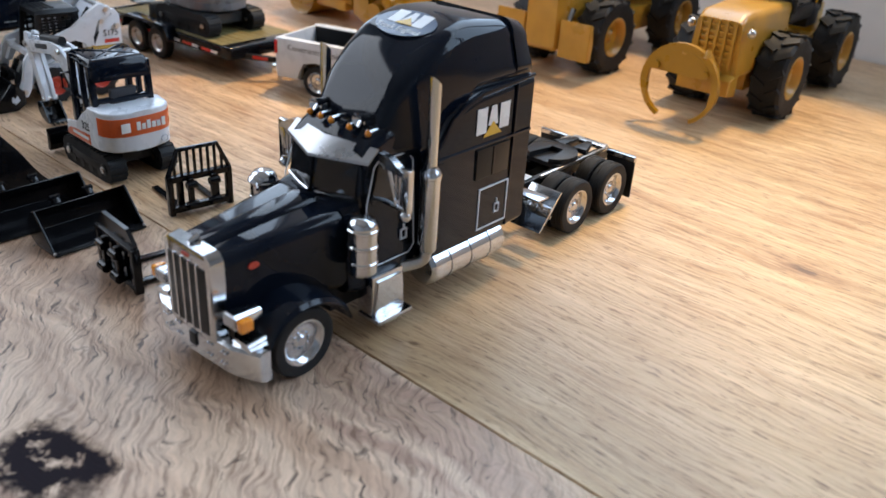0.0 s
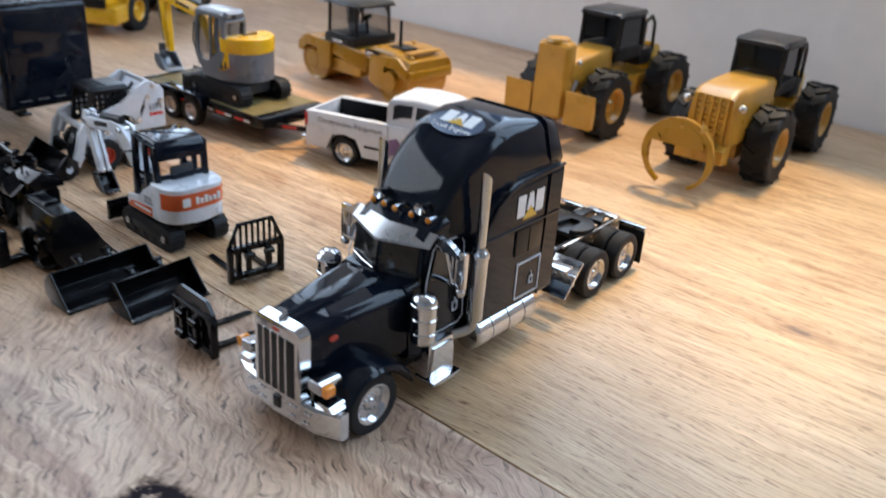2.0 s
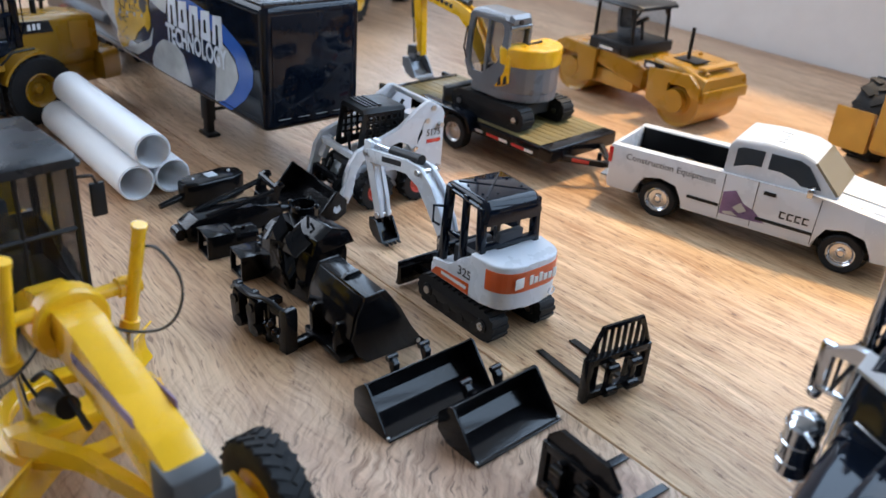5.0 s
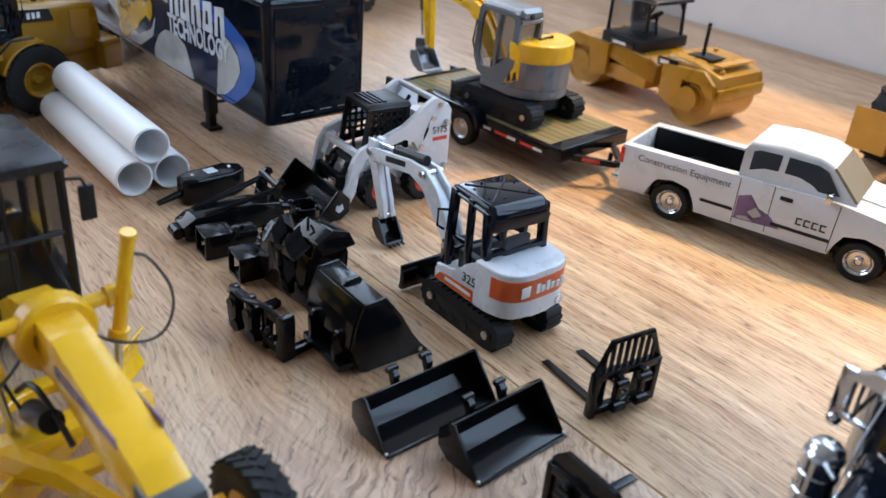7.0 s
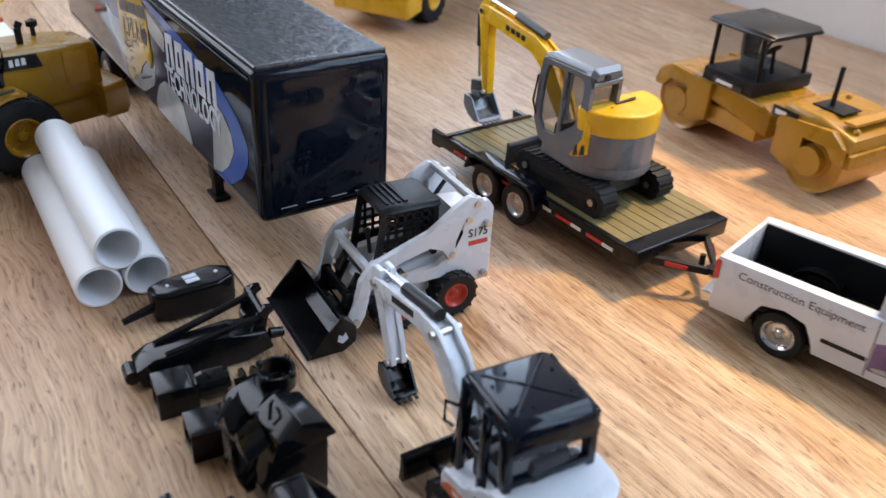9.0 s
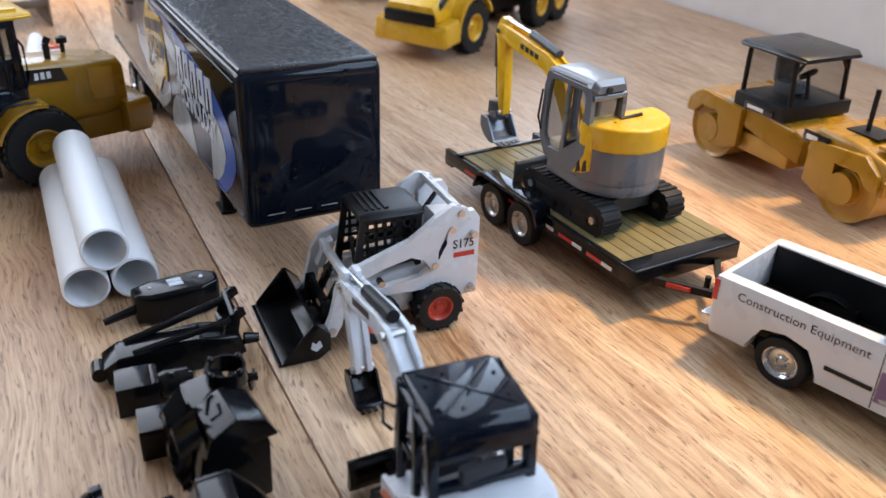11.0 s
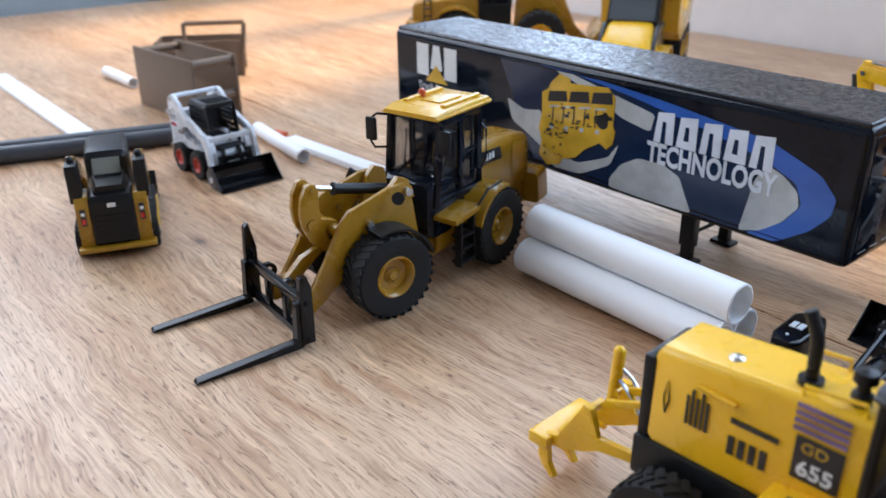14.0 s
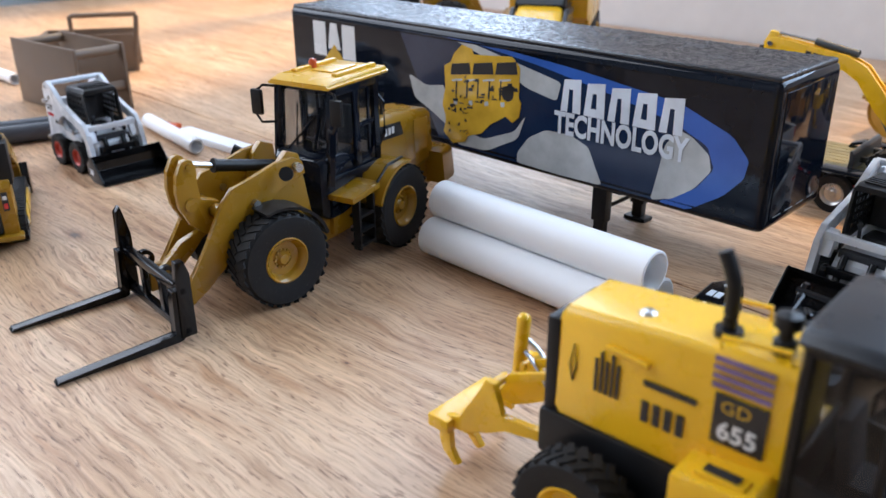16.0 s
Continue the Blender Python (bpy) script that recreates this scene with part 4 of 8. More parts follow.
    part("nose_badge", f, RED, t, "small red oval badge")
    f = Form()
    f.rod((16.5, 0, 39.2), (13.5, 0, 40.2), 0.5, 0.9, 8)
    part("hood_ornament", f, CHROME, t)
    f = Form()
    ring = []
    for y in (-23.5, -22.5, -16, 0, 16, 22.5, 23.5):
        b = 16.6 - max(0, abs(y) - 14) * 0.42
        ring.append([(b, y, 6.0), (b + 0.9, y, 6.8), (b + 0.9, y, 14.4), (b, y, 15.2), (b - 2.4, y, 15.2), (b - 2.4, y, 6.0)])
    f.loft(ring)
    part("bumper", f, CHROME, t, "chrome front bumper", sharp=25)
    f = Form()
    f.span((17.2, -1.5, 9), (17.9, 1.5, 13), 0.2)
    part("tow_slot", f, SATIN_BLACK, t)
    f = Form()
    for y in (-14, -12.4, -8, -6.5, 6.5, 8, 12.4, 14):
        f.ball((17.3, y, 12.5), 0.45, 8, 5)
        f.ball((17.3, y * 0.95, 9), 0.4, 8, 5)
    part("bumper_bolt", f, CHROME, t)
    for s in (-1, 1):
        f = Form()
        f.body([(8, 2.6, 2.2, 21.0, 24.4, 1.2), (16.2, 3.1, 2.8, 20.8, 25.0, 1.4)], 4)
        bmesh.ops.translate(f.bm, verts=f.bm.verts, vec=(0, s * 0.0155, 0))
        h = part("headlight", f, CHROME, t)
        f = Form()
        f.span((16.0, s * 15.5 - 2.4, 21.3), (16.7, s * 15.5 + 2.4, 24.5), 0.6)
        part("lens", f, VISOR, h)
        f = Form()
        f.span((12.6, s * 18.2, 21.0), (16.4, s * 20.6, 24.4), 0.7)
        part("turn_signal", f, AMBER, h, "amber turn signal")
        f = Form()
        f.body([(9, 4, 3, 15.2, 17.6, 1), (15, 4, 3, 15.2, 17.2, 1)], 3)
        bmesh.ops.translate(f.bm, verts=f.bm.verts, vec=(0, s * 0.018, 0))
        part("tow_guide", f, CHROME, t)
        # air cleaner, exhaust, mirror, step, tank
        f = Form()
        prof = [(0.01, 24.0), (3.2, 24.0), (4.1, 25.0), (4.1, 27.4), (4.4, 27.7), (4.4, 28.3), (4.1, 28.6), (4.1, 32.4), (4.4, 32.7), (4.4, 33.3), (4.1, 33.6), (4.1, 37.2), (4.4, 37.5), (4.4, 38.1), (4.1, 38.4), (4.0, 39.6), (3.0, 40.8), (1.0, 41.3), (0.01, 41.4)]
        f.lathe((-23.5, s * 21.5, 0), prof, 24, "z")
        part("air_cleaner", f, CHROME, t, "ribbed chrome air cleaner can")
        f = Form()
        f.lathe((-49, s * 22.4, 0), [(0.01, 22), (2.4, 22.4), (3.0, 23.4), (3.0, 45.8), (3.3, 46.1), (3.3, 47.4), (2.6, 48.4), (2.0, 49.4), (2.0, 49.5)], 20, "z")
        n = 18
        f.loft([[(-49 + 1.7 * math.cos(2 * math.pi * i / n), s * 22.4 + 1.7 * math.sin(2 * math.pi * i / n), z + sl * math.cos(2 * math.pi * i / n)) for i in range(n)] for z, sl in ((49, 0), (74, 1.7))])
        part("exhaust_pipe", f, CHROME, t, "tall chrome exhaust pipe")
        f = Form()
        f.hose([(-49, s * 22.4, 22.5), (-48.6, s * 21.6, 18.5), (-44, s * 19, 17.5), (-40, s * 16, 17)], 1.8, 10)
        part("exhaust_elbow", f, STEEL, t)
        f = Form()
        my = s * 26.0
        f.loft([[(-33.7, y, z0), (-35.9, y, z0), (-35.9, y, z1), (-33.7, y, z1)] for y, z0, z1 in ((s * 16.6, 51.4, 55.6), (s * 20.6, 51.6, 55.2), (my, 51.0, 52.2))])
        f.span((-35.7, min(s * 16.8, my), 40.8), (-34.1, max(s * 16.8, my), 42.0), 0.3)
        f.wire([(-34.9, s * 18.4, 54), (-34.9, s * 20.6, 48), (-34.9, s * 22.8, 41.6)], 0.6, 6)
        for y in (s * 22.4, s * 24.0):
            f.rod((-34.9, y, 41.4), (-34.9, y, 53), 0.5, n=8)
        brace = part("mirror_bracket", f, CHROME, t, "chrome mirror on a tube bracket")
        f = Form()
        f.span((-36.3, my - 1.7, 40.4), (-34.3, my + 1.7, 53.4), 0.6)
        f.ball((-35.1, my, 39.4), 1.8, 10, 6)
        part("mirror", f, CHROME, brace)
        f = Form()
        f.span((-41, s * 14.5, 6.5), (-28.5, s * 20.5, 19.5), 0.6)
        f.span((-42, s * 15, 5.2), (-28.0, s * 24.0, 6.6), 0.3)
        f.plate([(-41, 6.5), (-29, 6.5), (-30, 18), (-40, 18)], s * 20.4, s * 21.4, 0.2)
        part("step_box", f, CHROME, t, "brushed chrome step box")
        f = Form()
        f.rod((-53, s * 17.5, 13.4), (-86, s * 17.5, 13.4), 6.2, n=24)
        for x in (-60, -69.5, -79):
            f.rod((x, s * 17.5, 13.4), (x - 1, s * 17.5, 13.4), 6.5, n=24)
        f.lathe((-86, s * 17.5, 13.4), [(6.2, 0), (5.0, -1.2), (0.01, -1.8)], 24, "x")
        f.lathe((-53, s * 17.5, 13.4), [(6.2, 0), (5.0, 1.2), (0.01, 1.8)], 24, "x")
        part("fuel_tank", f, CHROME, t, "chrome fuel tank with bands")
        f = Form()
        f.box((-113, s * 17, 14.5), (1.0, 13, 17), 0.3, (0, -42, 0))
        f.box((-107.5, s * 17, 21.5), (6, 13, 0.9), 0.3)
        for i in range(4):
            for j in range(3):
                f.box((-116 + j * 3.2 + 0.6, s * (12.5 + i * 3), 11.6 + j * 3.4), (0.7, 1.4, 1.4), 0.2, (0, -42, 0))
        part("quarter_fender", f, CHROME, t, "diamond-plate quarter fender")
        f = Form()
        f.box((-171.5, s * 16.5, 11), (0.8, 13, 16), 0.3)
        part("mud_flap", f, SATIN_BLACK, t)
        f = Form()
        f.span((-172.5, s * 10, 18.4), (-170.5, s * 23, 20.6), 0.4)
        part("flap_bracket", f, CHROME, t)
        f = Form()
        f.span((-176, s * 6.6 - 1.2, 14.5), (10, s * 6.6 + 1.2, 19.5), 0.3)
        part("frame_rail", f, SATIN_BLACK, t)
        wheel(t, -2.5, s * 18.6, 10.5, 6.6, CHROME, "road", 0.62, s, holes=10)
        for x in (-132.5, -157.5):
            wheel(t, x, s * 19.6, 10.5, 6.2, CHROME, "road", 0.60, s, holes=10)
            wheel(t, x, s * 12.6, 10.5, 6.2, CHROME, "road", 0.60, s, holes=10)
    for x in (-2.5, -132.5, -157.5):
        f = Form()
        f.rod((x, -20, 10.5), (x, 20, 10.5), 1.4, n=10)
        part("axle", f, SATIN_BLACK, t)
    f = Form()
    f.span((-150, -8, 9), (-144, 8, 16), 0.6)
    part("cross_member", f, SATIN_BLACK, t)
    f = Form()
    f.span((-44, -12, 8), (-20, 12, 16), 1.0)
    part("gearbox", f, SATIN_BLACK, t)
    f = Form()
    out = arc(-146, 0, 10, 10, 25, 335, 20)
    f.slab([(x, y) for x, y in out] + [(-150, -3.0), (-150, 3.0)], 21.0, 23.2, 0.5)
    f.slab([(-158, -8), (-168, -4.5), (-168, -2), (-157, -2)], 20.2, 22.4, 0.3)
    f.slab([(-158, 8), (-168, 4.5), (-168, 2), (-157, 2)], 20.2, 22.4, 0.3)
    f.span((-153, -9, 19.4), (-138, 9, 21.2), 0.3)
    part("fifth_wheel", f, SATIN_BLACK, t, "black fifth-wheel coupling plate")
    f = Form()
    f.span((-124, -7, 19.4), (-99, 7, 20.4), 0.3)
    for s in (-1, 1):
        f.span((-172, s * 8.2, 19.5), (-126, s * 9.4, 20.8), 0.3)
    f.span((-175, -8, 19.0), (-171, 8, 20.6), 0.4)
    part("deck_plate", f, STEEL, t, "pale metal deck plate")
    f = Form()
    f.rod((-122, -2, 21), (-122, -2, 24), 0.7, n=8)
    f.hose([(-98, -3, 30), (-104, -3, 24), (-112, -2.5, 23), (-120, -2, 25)], 0.6, 6)
    f.hose([(-98, 3, 30), (-105, 3, 25), (-113, 2.5, 23.6), (-121, 0, 25)], 0.6, 6)
    part("air_line", f, SATIN_BLACK, t)
    f = Form()
    f.wire([(-17, -16, 38.5), (-19, -19, 38.6), (-21, -21, 39.2)], 0.5, 6)
    f.lathe((-21.5, -21.5, 38.4), [(0.01, 2.4), (1.6, 2.0), (2.8, 1.1), (3.2, 0.2), (2.9, -0.3), (0.01, -0.4)], 18, "z")
    part("hood_mirror", f, CHROME, t, "round convex chrome mirror on the hood")
    # roof print on the sloping crown
    slope = math.atan2(84.6 - 82.4, 63.0 - 57.0)
    ey = Vector((-math.cos(slope), 0, math.sin(slope)))
    ez = Vector((math.sin(slope), 0, math.cos(slope)))

    def crown(along, up=0.45):
        o = Vector((-60.5, 0, 83.7)) + ey * along + ez * up
        return Matrix(((0, ey.x, ez.x, o.x), (1, 0, 0, o.y), (0, ey.z, ez.z, o.z), (0, 0, 0, 1)))

    def crown_patch(name, outline, along, up, material, label=""):
        m = crown(along, up)
        n = len(outline)
        f = Form()
        f.faces([m @ Vector((x, y, 0)) for x, y in outline] + [m @ Vector((x, y, 0.12)) for x, y in outline],
                [tuple(range(n)), tuple(range(2 * n - 1, n - 1, -1))] + [(i, n + i, n + (i + 1) % n, (i + 1) % n) for i in range(n)])
        return part(name, f, material, t, label)

    crown_patch("crown_oval", [(10.8 * math.cos(2 * math.pi * i / 30), 6.6 * math.sin(2 * math.pi * i / 30)) for i in range(30)], -0.4, 0.30, ROOF_SHEEN, "blue-grey oval print on the roof")
    for i in (-1, 0, 1):
        c0, w = i * 4.7, 2.1
        cut = 0.4 if i == 0 else 1.0
        crown_patch("mark_block", [(c0 - w, -1.4 if i else 0.4), (c0 + w, -1.4 if i else 0.4), (c0 + w * cut, 5.0), (c0 - w * cut, 5.0)], 0, 0.44, WHITE_PRINT)
    crown_patch("mark_wedge", [(-3.4, -1.6), (3.4, -1.6), (0, 1.9)], 0, 0.58, GOLD_PRINT)
    lettering("printed_word", "Truck Engines", 3.0, WHITE_PRINT, t, crown(-3.9, 0.5), 1.0, 0.06)
    for s in (-1, 1):
        f = Form()
        f.plate(arc(5.6, 33.4, 1.7, 0.9, 0, 342, 16), s * 11.6, s * 12.1)
        part("hood_side_badge", f, RED, t, "small red oval badge on the hood side")
    return t


road_tractor()


# ---- white pickup ----
def pickup():
    t = thing("pickup_truck", -0.0391, 0.4388, -22.6, "white toy pickup with an open bed and dark door print", "toy pickup")
    prof_low = [(-25, 11), (-24, 8.5), (-11, 8.5), (-10.6, 14), (-8, 18.8), (0, 20.6), (8, 18.8), (10.6, 14), (11, 8.0), (67, 8.0), (67.4, 14), (70, 18.8), (78, 20.6), (86, 18.8), (88.6, 14), (89, 9), (98, 9.5), (99.5, 13), (99.5, 20), (98.5, 25.5), (94, 27.6), (72, 30.2), (64, 31), (30, 30.5), (-25, 30)]
    for s in (-1, 1):
        f = Form()
        f.plate(prof_low, s * 15.0, s * 20.0, 0.9)
        part("body_side", f, WHITE, t)
    f = Form()
    f.body([(66, 16, 15, 20, 30.9, 2), (72, 16, 15.4, 20, 30.6, 2), (90, 16, 15, 20, 28.6, 2), (98, 15.5, 14, 12, 25.6, 2), (99.6, 15, 14, 12, 24, 2)], 4)
    f.body([(68, 9, 8, 28, 32.2, 1.4), (92, 8, 7, 24, 29.2, 1.4)], 3)
    part("hood", f, WHITE, t)
    f = Form()
    f.span((-24, -15.4, 12.5), (26, 15.4, 14.5))
    part("bed_floor", f, SATIN_BLACK, t, "ribbed black bed liner")
    for s in (-1, 1):
        f = Form()
        f.span((-23, s * 14.9, 14), (26, s * 15.1 - s * 0.8, 29.4))
        part("bed_side", f, SATIN_BLACK, t)
        f = Form()
        f.span((-4, s * 11, 14), (8, s * 14.4, 18), 0.6)
        part("wheel_arch", f, SATIN_BLACK, t)
    f = Form()
    f.span((25.0, -15, 14), (25.6, 15, 29.4))
    part("bed_front", f, SATIN_BLACK, t)
    for i in range(9):
        f = Form()
        f.span((-23, -13 + i * 3.2, 14.4), (25, -12 + i * 3.2, 14.9))
        part("bed_rib", f, SATIN_BLACK, t)
    f = Form()
    f.span((-25, -15.4, 11.5), (-23.2, 15.4, 29.8), 0.6)
    part("tailgate", f, WHITE, t)
    f = Form()
    f.span((-28.5, -19.2, 9.5), (-24.6, 19.2, 14.0), 0.8)
    part("rear_bumper", f, CHROME, t)
    f = Form()
    f.body([(25.5, 18.2, 17.4, 28, 42.6, 1.4), (27, 18.6, 15.6, 28, 45.4, 2.4), (40, 18.8, 15.4, 28, 46.6, 2.6), (54, 18.8, 15.2, 28, 46.0, 2.6), (59, 18.6, 15.2, 28, 44.0, 2.2), (71, 17.5, 16.0, 28, 31.6, 1.0)], 5)
    part("cab", f, WHITE, t)
    for s in (-1, 1):
        f = Form()
        for o in ([(29, 32), (28.8, 41.5), (31, 42.5), (40, 42.8), (40, 32)], [(42.5, 32), (42.5, 42.8), (54, 42.6), (58, 41), (64.5, 33)]):
            n = len(o)
            pts = [(x, s * (18.75 - (z - 29) * 0.19), z) for x, z in o] + [(x, s * (17.6 - (z - 29) * 0.19), z) for x, z in o]
            f.faces(pts, [tuple(range(n)), tuple(range(2 * n - 1, n - 1, -1))] + [(i, n + i, n + (i + 1) % n, (i + 1) % n) for i in range(n)])
        part("side_window", f, DARK_GLASS, t)
        for x0, x1, z0, z1 in ((27.6, 27.4, 9, 30), (41.2, 41.2, 9.5, 30.5), (66, 66.5, 9.5, 30)):
            f = Form()
            f.wire([(x0, s * 20.0, z0), (x1, s * 20.02, z1)], 0.16, 4)
            part("door_seam", f, DARK_PRINT, t)
        f = Form()
        f.span((44, s * 19.8, 25.6), (49, s * 20.6, 27.4), 0.5)
        part("door_handle", f, SATIN_BLACK, t)
        f = Form()
        f.span((13, s * 19.8, 14.4), (27, s * 20.5, 15.8), 0.3)
        f.span((43, s * 19.8, 13.4), (66, s * 20.5, 14.8), 0.3)
        part("side_moulding", f, SATIN_BLACK, t)
        f = Form()
        f.span((60.5, s * 18.2, 30.5), (63, s * 23.6, 34.8), 0.8)
        part("door_mirror", f, CHROME, t)
        f = Form()
        f.span((-25.4, s * 17.0, 21), (-23.5, s * 20.3, 28.6), 0.5)
        part("tail_light", f, RED_LENS, t)
        f = Form()
        f.span((94, s * 12.5, 20.5), (99.9, s * 19.8, 25), 0.8)
        part("headlight", f, CHROME, t)
        f = Form()
        f.span((94.5, s * 19.4, 18.6), (98.6, s * 20.2, 20.2), 0.3)
        part("side_marker", f, ORANGE, t)
        for x in (0, 78.3):
            wheel(t, x, s * 16.2, 8.6, 6.6, CHROME, "road", 0.62, s, z=8.6, holes=8)
            f = Form()
            f.lathe((x, s * 13.0, 10.2), [(10.4, -3.0), (10.4, 3.0)], 28)
            part("wheel_arch", f, SATIN_BLACK, t)
    f = Form()
    f.faces([(60.2, -15.0, 43.2), (60.2, 15.0, 43.2), (71.4, 16.2, 31.8), (71.4, -16.2, 31.8), (59.4, -15.0, 42.6), (59.4, 15.0, 42.6), (70.4, 16.2, 31.2), (70.4, -16.2, 31.2)],
            [(0, 1, 2, 3), (4, 7, 6, 5), (0, 4, 5, 1), (1, 5, 6, 2), (2, 6, 7, 3), (3, 7, 4, 0)])
    part("windscreen", f, glass("pale_windscreen", (0.26, 0.22, 0.15), 0.06), t)
    f = Form()
    f.span((25.0, -13.5, 33), (25.7, 13.5, 41.5), 0.3)
    part("rear_window", f, DARK_GLASS, t)
    f = Form()
    f.span((98, -12, 16), (100.4, 12, 24.5), 0.6)
    part("grille", f, SATIN_BLACK, t)
    f = Form()
    f.span((97.5, -20, 9), (102, 20, 15.5), 1.2)
    part("front_bumper", f, CHROME, t)
    f = Form()
    f.span((-20, -14, 6.5), (92, 14, 11), 1.0)
    for x in (0, 78.3):
        f.rod((x, -16, 8.6), (x, 16, 8.6), 1.2, n=8)
    part("chassis", f, SATIN_BLACK, t)
    f = Form()
    f.span((-34, -1.2, 8), (-26, 1.2, 10), 0.3)
    f.ball((-33, 0, 11), 1.2, 8, 6)
    part("tow_ball", f, STEEL, t)
    # prints on the right flank
    lettering("printed_word", "Construction Equipment", 4.3, DARK_PRINT, t, on_side(3.5, -20.06, 25.6, -1), 0.96, 0.06)
    f = Form()
    y = -20.05
    f.plate([(28, 11.5), (28, 22), (33, 24), (37, 19), (42, 17), (47, 12.5)], y, y - 0.10)
    part("door_print", f, VIOLET_PRINT, t, "dark violet picture print")
    f = Form()
    f.plate([(33, 16), (36, 19), (39, 16), (36, 14)], y - 0.1, y - 0.16)
    f.plate([(29, 13), (33, 14), (36, 12.4), (30, 12)], y - 0.1, y - 0.16)
    part("door_print_light", f, PALE, t)
    for i in range(4):
        f = Form()
        f.span((52 + i * 3.1, y - 0.1, 19.6), (54.4 + i * 3.1, y, 20.3))
        f.span((52 + i * 3.1, y - 0.1, 17.0), (54.4 + i * 3.1, y, 17.7))
        f.span((52 + i * 3.1, y - 0.1, 17.0), (52.7 + i * 3.1, y, 20.3))
        part("mark_block", f, DARK_PRINT, t)
    f = Form()
    for i in range(4):
        f.span((40 + 0.0, -9 + i * 4.6, 46.3), (45, -6 + i * 4.6, 46.75), 0.1)
    part("roof_mark", f, SILVER_PRINT, t)
    t.scale = (1, 1, 0.955)
    return t


pickup()


# ---- shared machine pieces ----
def at_side(ob, m):
    ob.matrix_basis = m @ ob.matrix_basis
    return ob


def cab_frame(f, x0, x1, y, z0, z1, post=1.4, rear_lean=0.0, front_lean=0.0):
    """Four posts with sill and head bars."""
    for s in (-1, 1):
        f.rod((x0, s * y, z0), (x0 + rear_lean, s * y, z1), post * 0.62, n=6)
        f.rod((x1, s * y, z0), (x1 + front_lean, s * y, z1), post * 0.62, n=6)
        f.span((x0, s * y - post / 2, z0), (x1, s * y + post / 2, z0 + post), 0.2)
        f.span((x0 + rear_lean, s * y - post / 2, z1 - post), (x1 + front_lean, s * y + post / 2, z1), 0.2)


def pane(parent, corners, material=None, thick=0.3):
    """A flat pane through four corners."""
    c = [Vector(p) for p in corners]
    n = (c[1] - c[0]).cross(c[2] - c[0]).normalized() * thick
    f = Form()
    f.faces(c + [p + n for p in c], [(0, 1, 2, 3), (7, 6, 5, 4), (0, 4, 5, 1), (1, 5, 6, 2), (2, 6, 7, 3), (3, 7, 4, 0)])
    ob = part("window_pane", f, material or GLASS, parent)
    ob.visible_shadow = False
    return ob


def track(parent, x0, x1, y, wide, high, shoes=34):
    """A crawler track: belt with shoes, idlers and rollers."""
    r = high / 2
    f = Form()
    path = []
    n = 8
    for i in range(n + 1):
        a = radians(90 - 180 * i / n)
        path.append((x1 - r + r * math.cos(a), r + r * math.sin(a)))
    for i in range(n + 1):
        a = radians(270 - 180 * i / n)
        path.append((x0 + r + r * math.cos(a), r + r * math.sin(a)))
    f.plate(path, y - wide / 2, y + wide / 2)
    belt = part("track_belt", f, RUBBER, parent)
    g = Form()
    length = 2 * (x1 - x0 - 2 * r) + 2 * math.pi * r
    for i in range(shoes):
        d = length * i / shoes
        straight = x1 - x0 - 2 * r
        if d < straight:
            x, z, a = x0 + r + d, 2 * r, 0
        elif d < straight + math.pi * r:
            b = (d - straight) / r
            x, z, a = x1 - r + r * math.sin(b), r + r * math.cos(b), math.degrees(b)
        elif d < 2 * straight + math.pi * r:
            x, z, a = x1 - r - (d - straight - math.pi * r), 0, 0
        else:
            b = math.pi + (d - 2 * straight - math.pi * r) / r
            x, z, a = x0 + r + r * math.sin(b), r + r * math.cos(b), math.degrees(b)
        if z > 0.4:
            g.box((x, y, z), (length / shoes * 0.55, wide, 0.9), 0, (0, a, 0))
    tagged(part("track_shoe_run", g, RUBBER, belt), kind="stuff")
    for s in (-1, 1):
        g = Form()
        for x in (x0 + r, x1 - r):
            g.rod((x, y, r), (x, y + s * (wide / 2 + 0.5), r), r * 0.55, r * 0.45, n=14)
        for k in range(4):
            x = x0 + r + (x1 - x0 - 2 * r) * (k + 0.5) / 4
            g.rod((x, y, r * 0.6), (x, y + s * (wide / 2 + 0.35), r * 0.6), r * 0.34, n=10)
        g.span((x0 + r, y - 0.2 + s * wide / 2 - 0.3, r * 0.7), (x1 - r, y + s * (wide / 2 + 0.2), r * 1.35), 0.3)
        part("track_frame", g, SATIN_BLACK, belt)
        for x in (x0 + r, x1 - r):
            g = Form()
            g.rod((x, y, r), (x, y + s * (wide / 2 + 0.9), r), r * 0.26, n=10)
            part("axle_cap", g, STEEL, belt)
    return belt


def pin(parent, x, y0, y1, z, r=0.9):
    f = Form()
    f.rod((x, y0, z), (x, y1, z), r, n=12)
    return part("pivot_pin", f, STEEL, parent)


def ram(parent, a, b, r=1.3, split=0.6, body=None):
    a, b = Vector(a), Vector(b)
    m = a.lerp(b, split)
    f = Form()
    f.rod(a, m, r, n=12)
    f.rod(m, m + (b - a).normalized() * 0.8, r * 1.12, n=12)
    c = part("hydraulic_ram", f, body or SATIN_BLACK, parent)
    f = Form()
    f.rod(m, b, r * 0.5, n=10)
    part("ram_rod", f, CHROME, c)
    return c


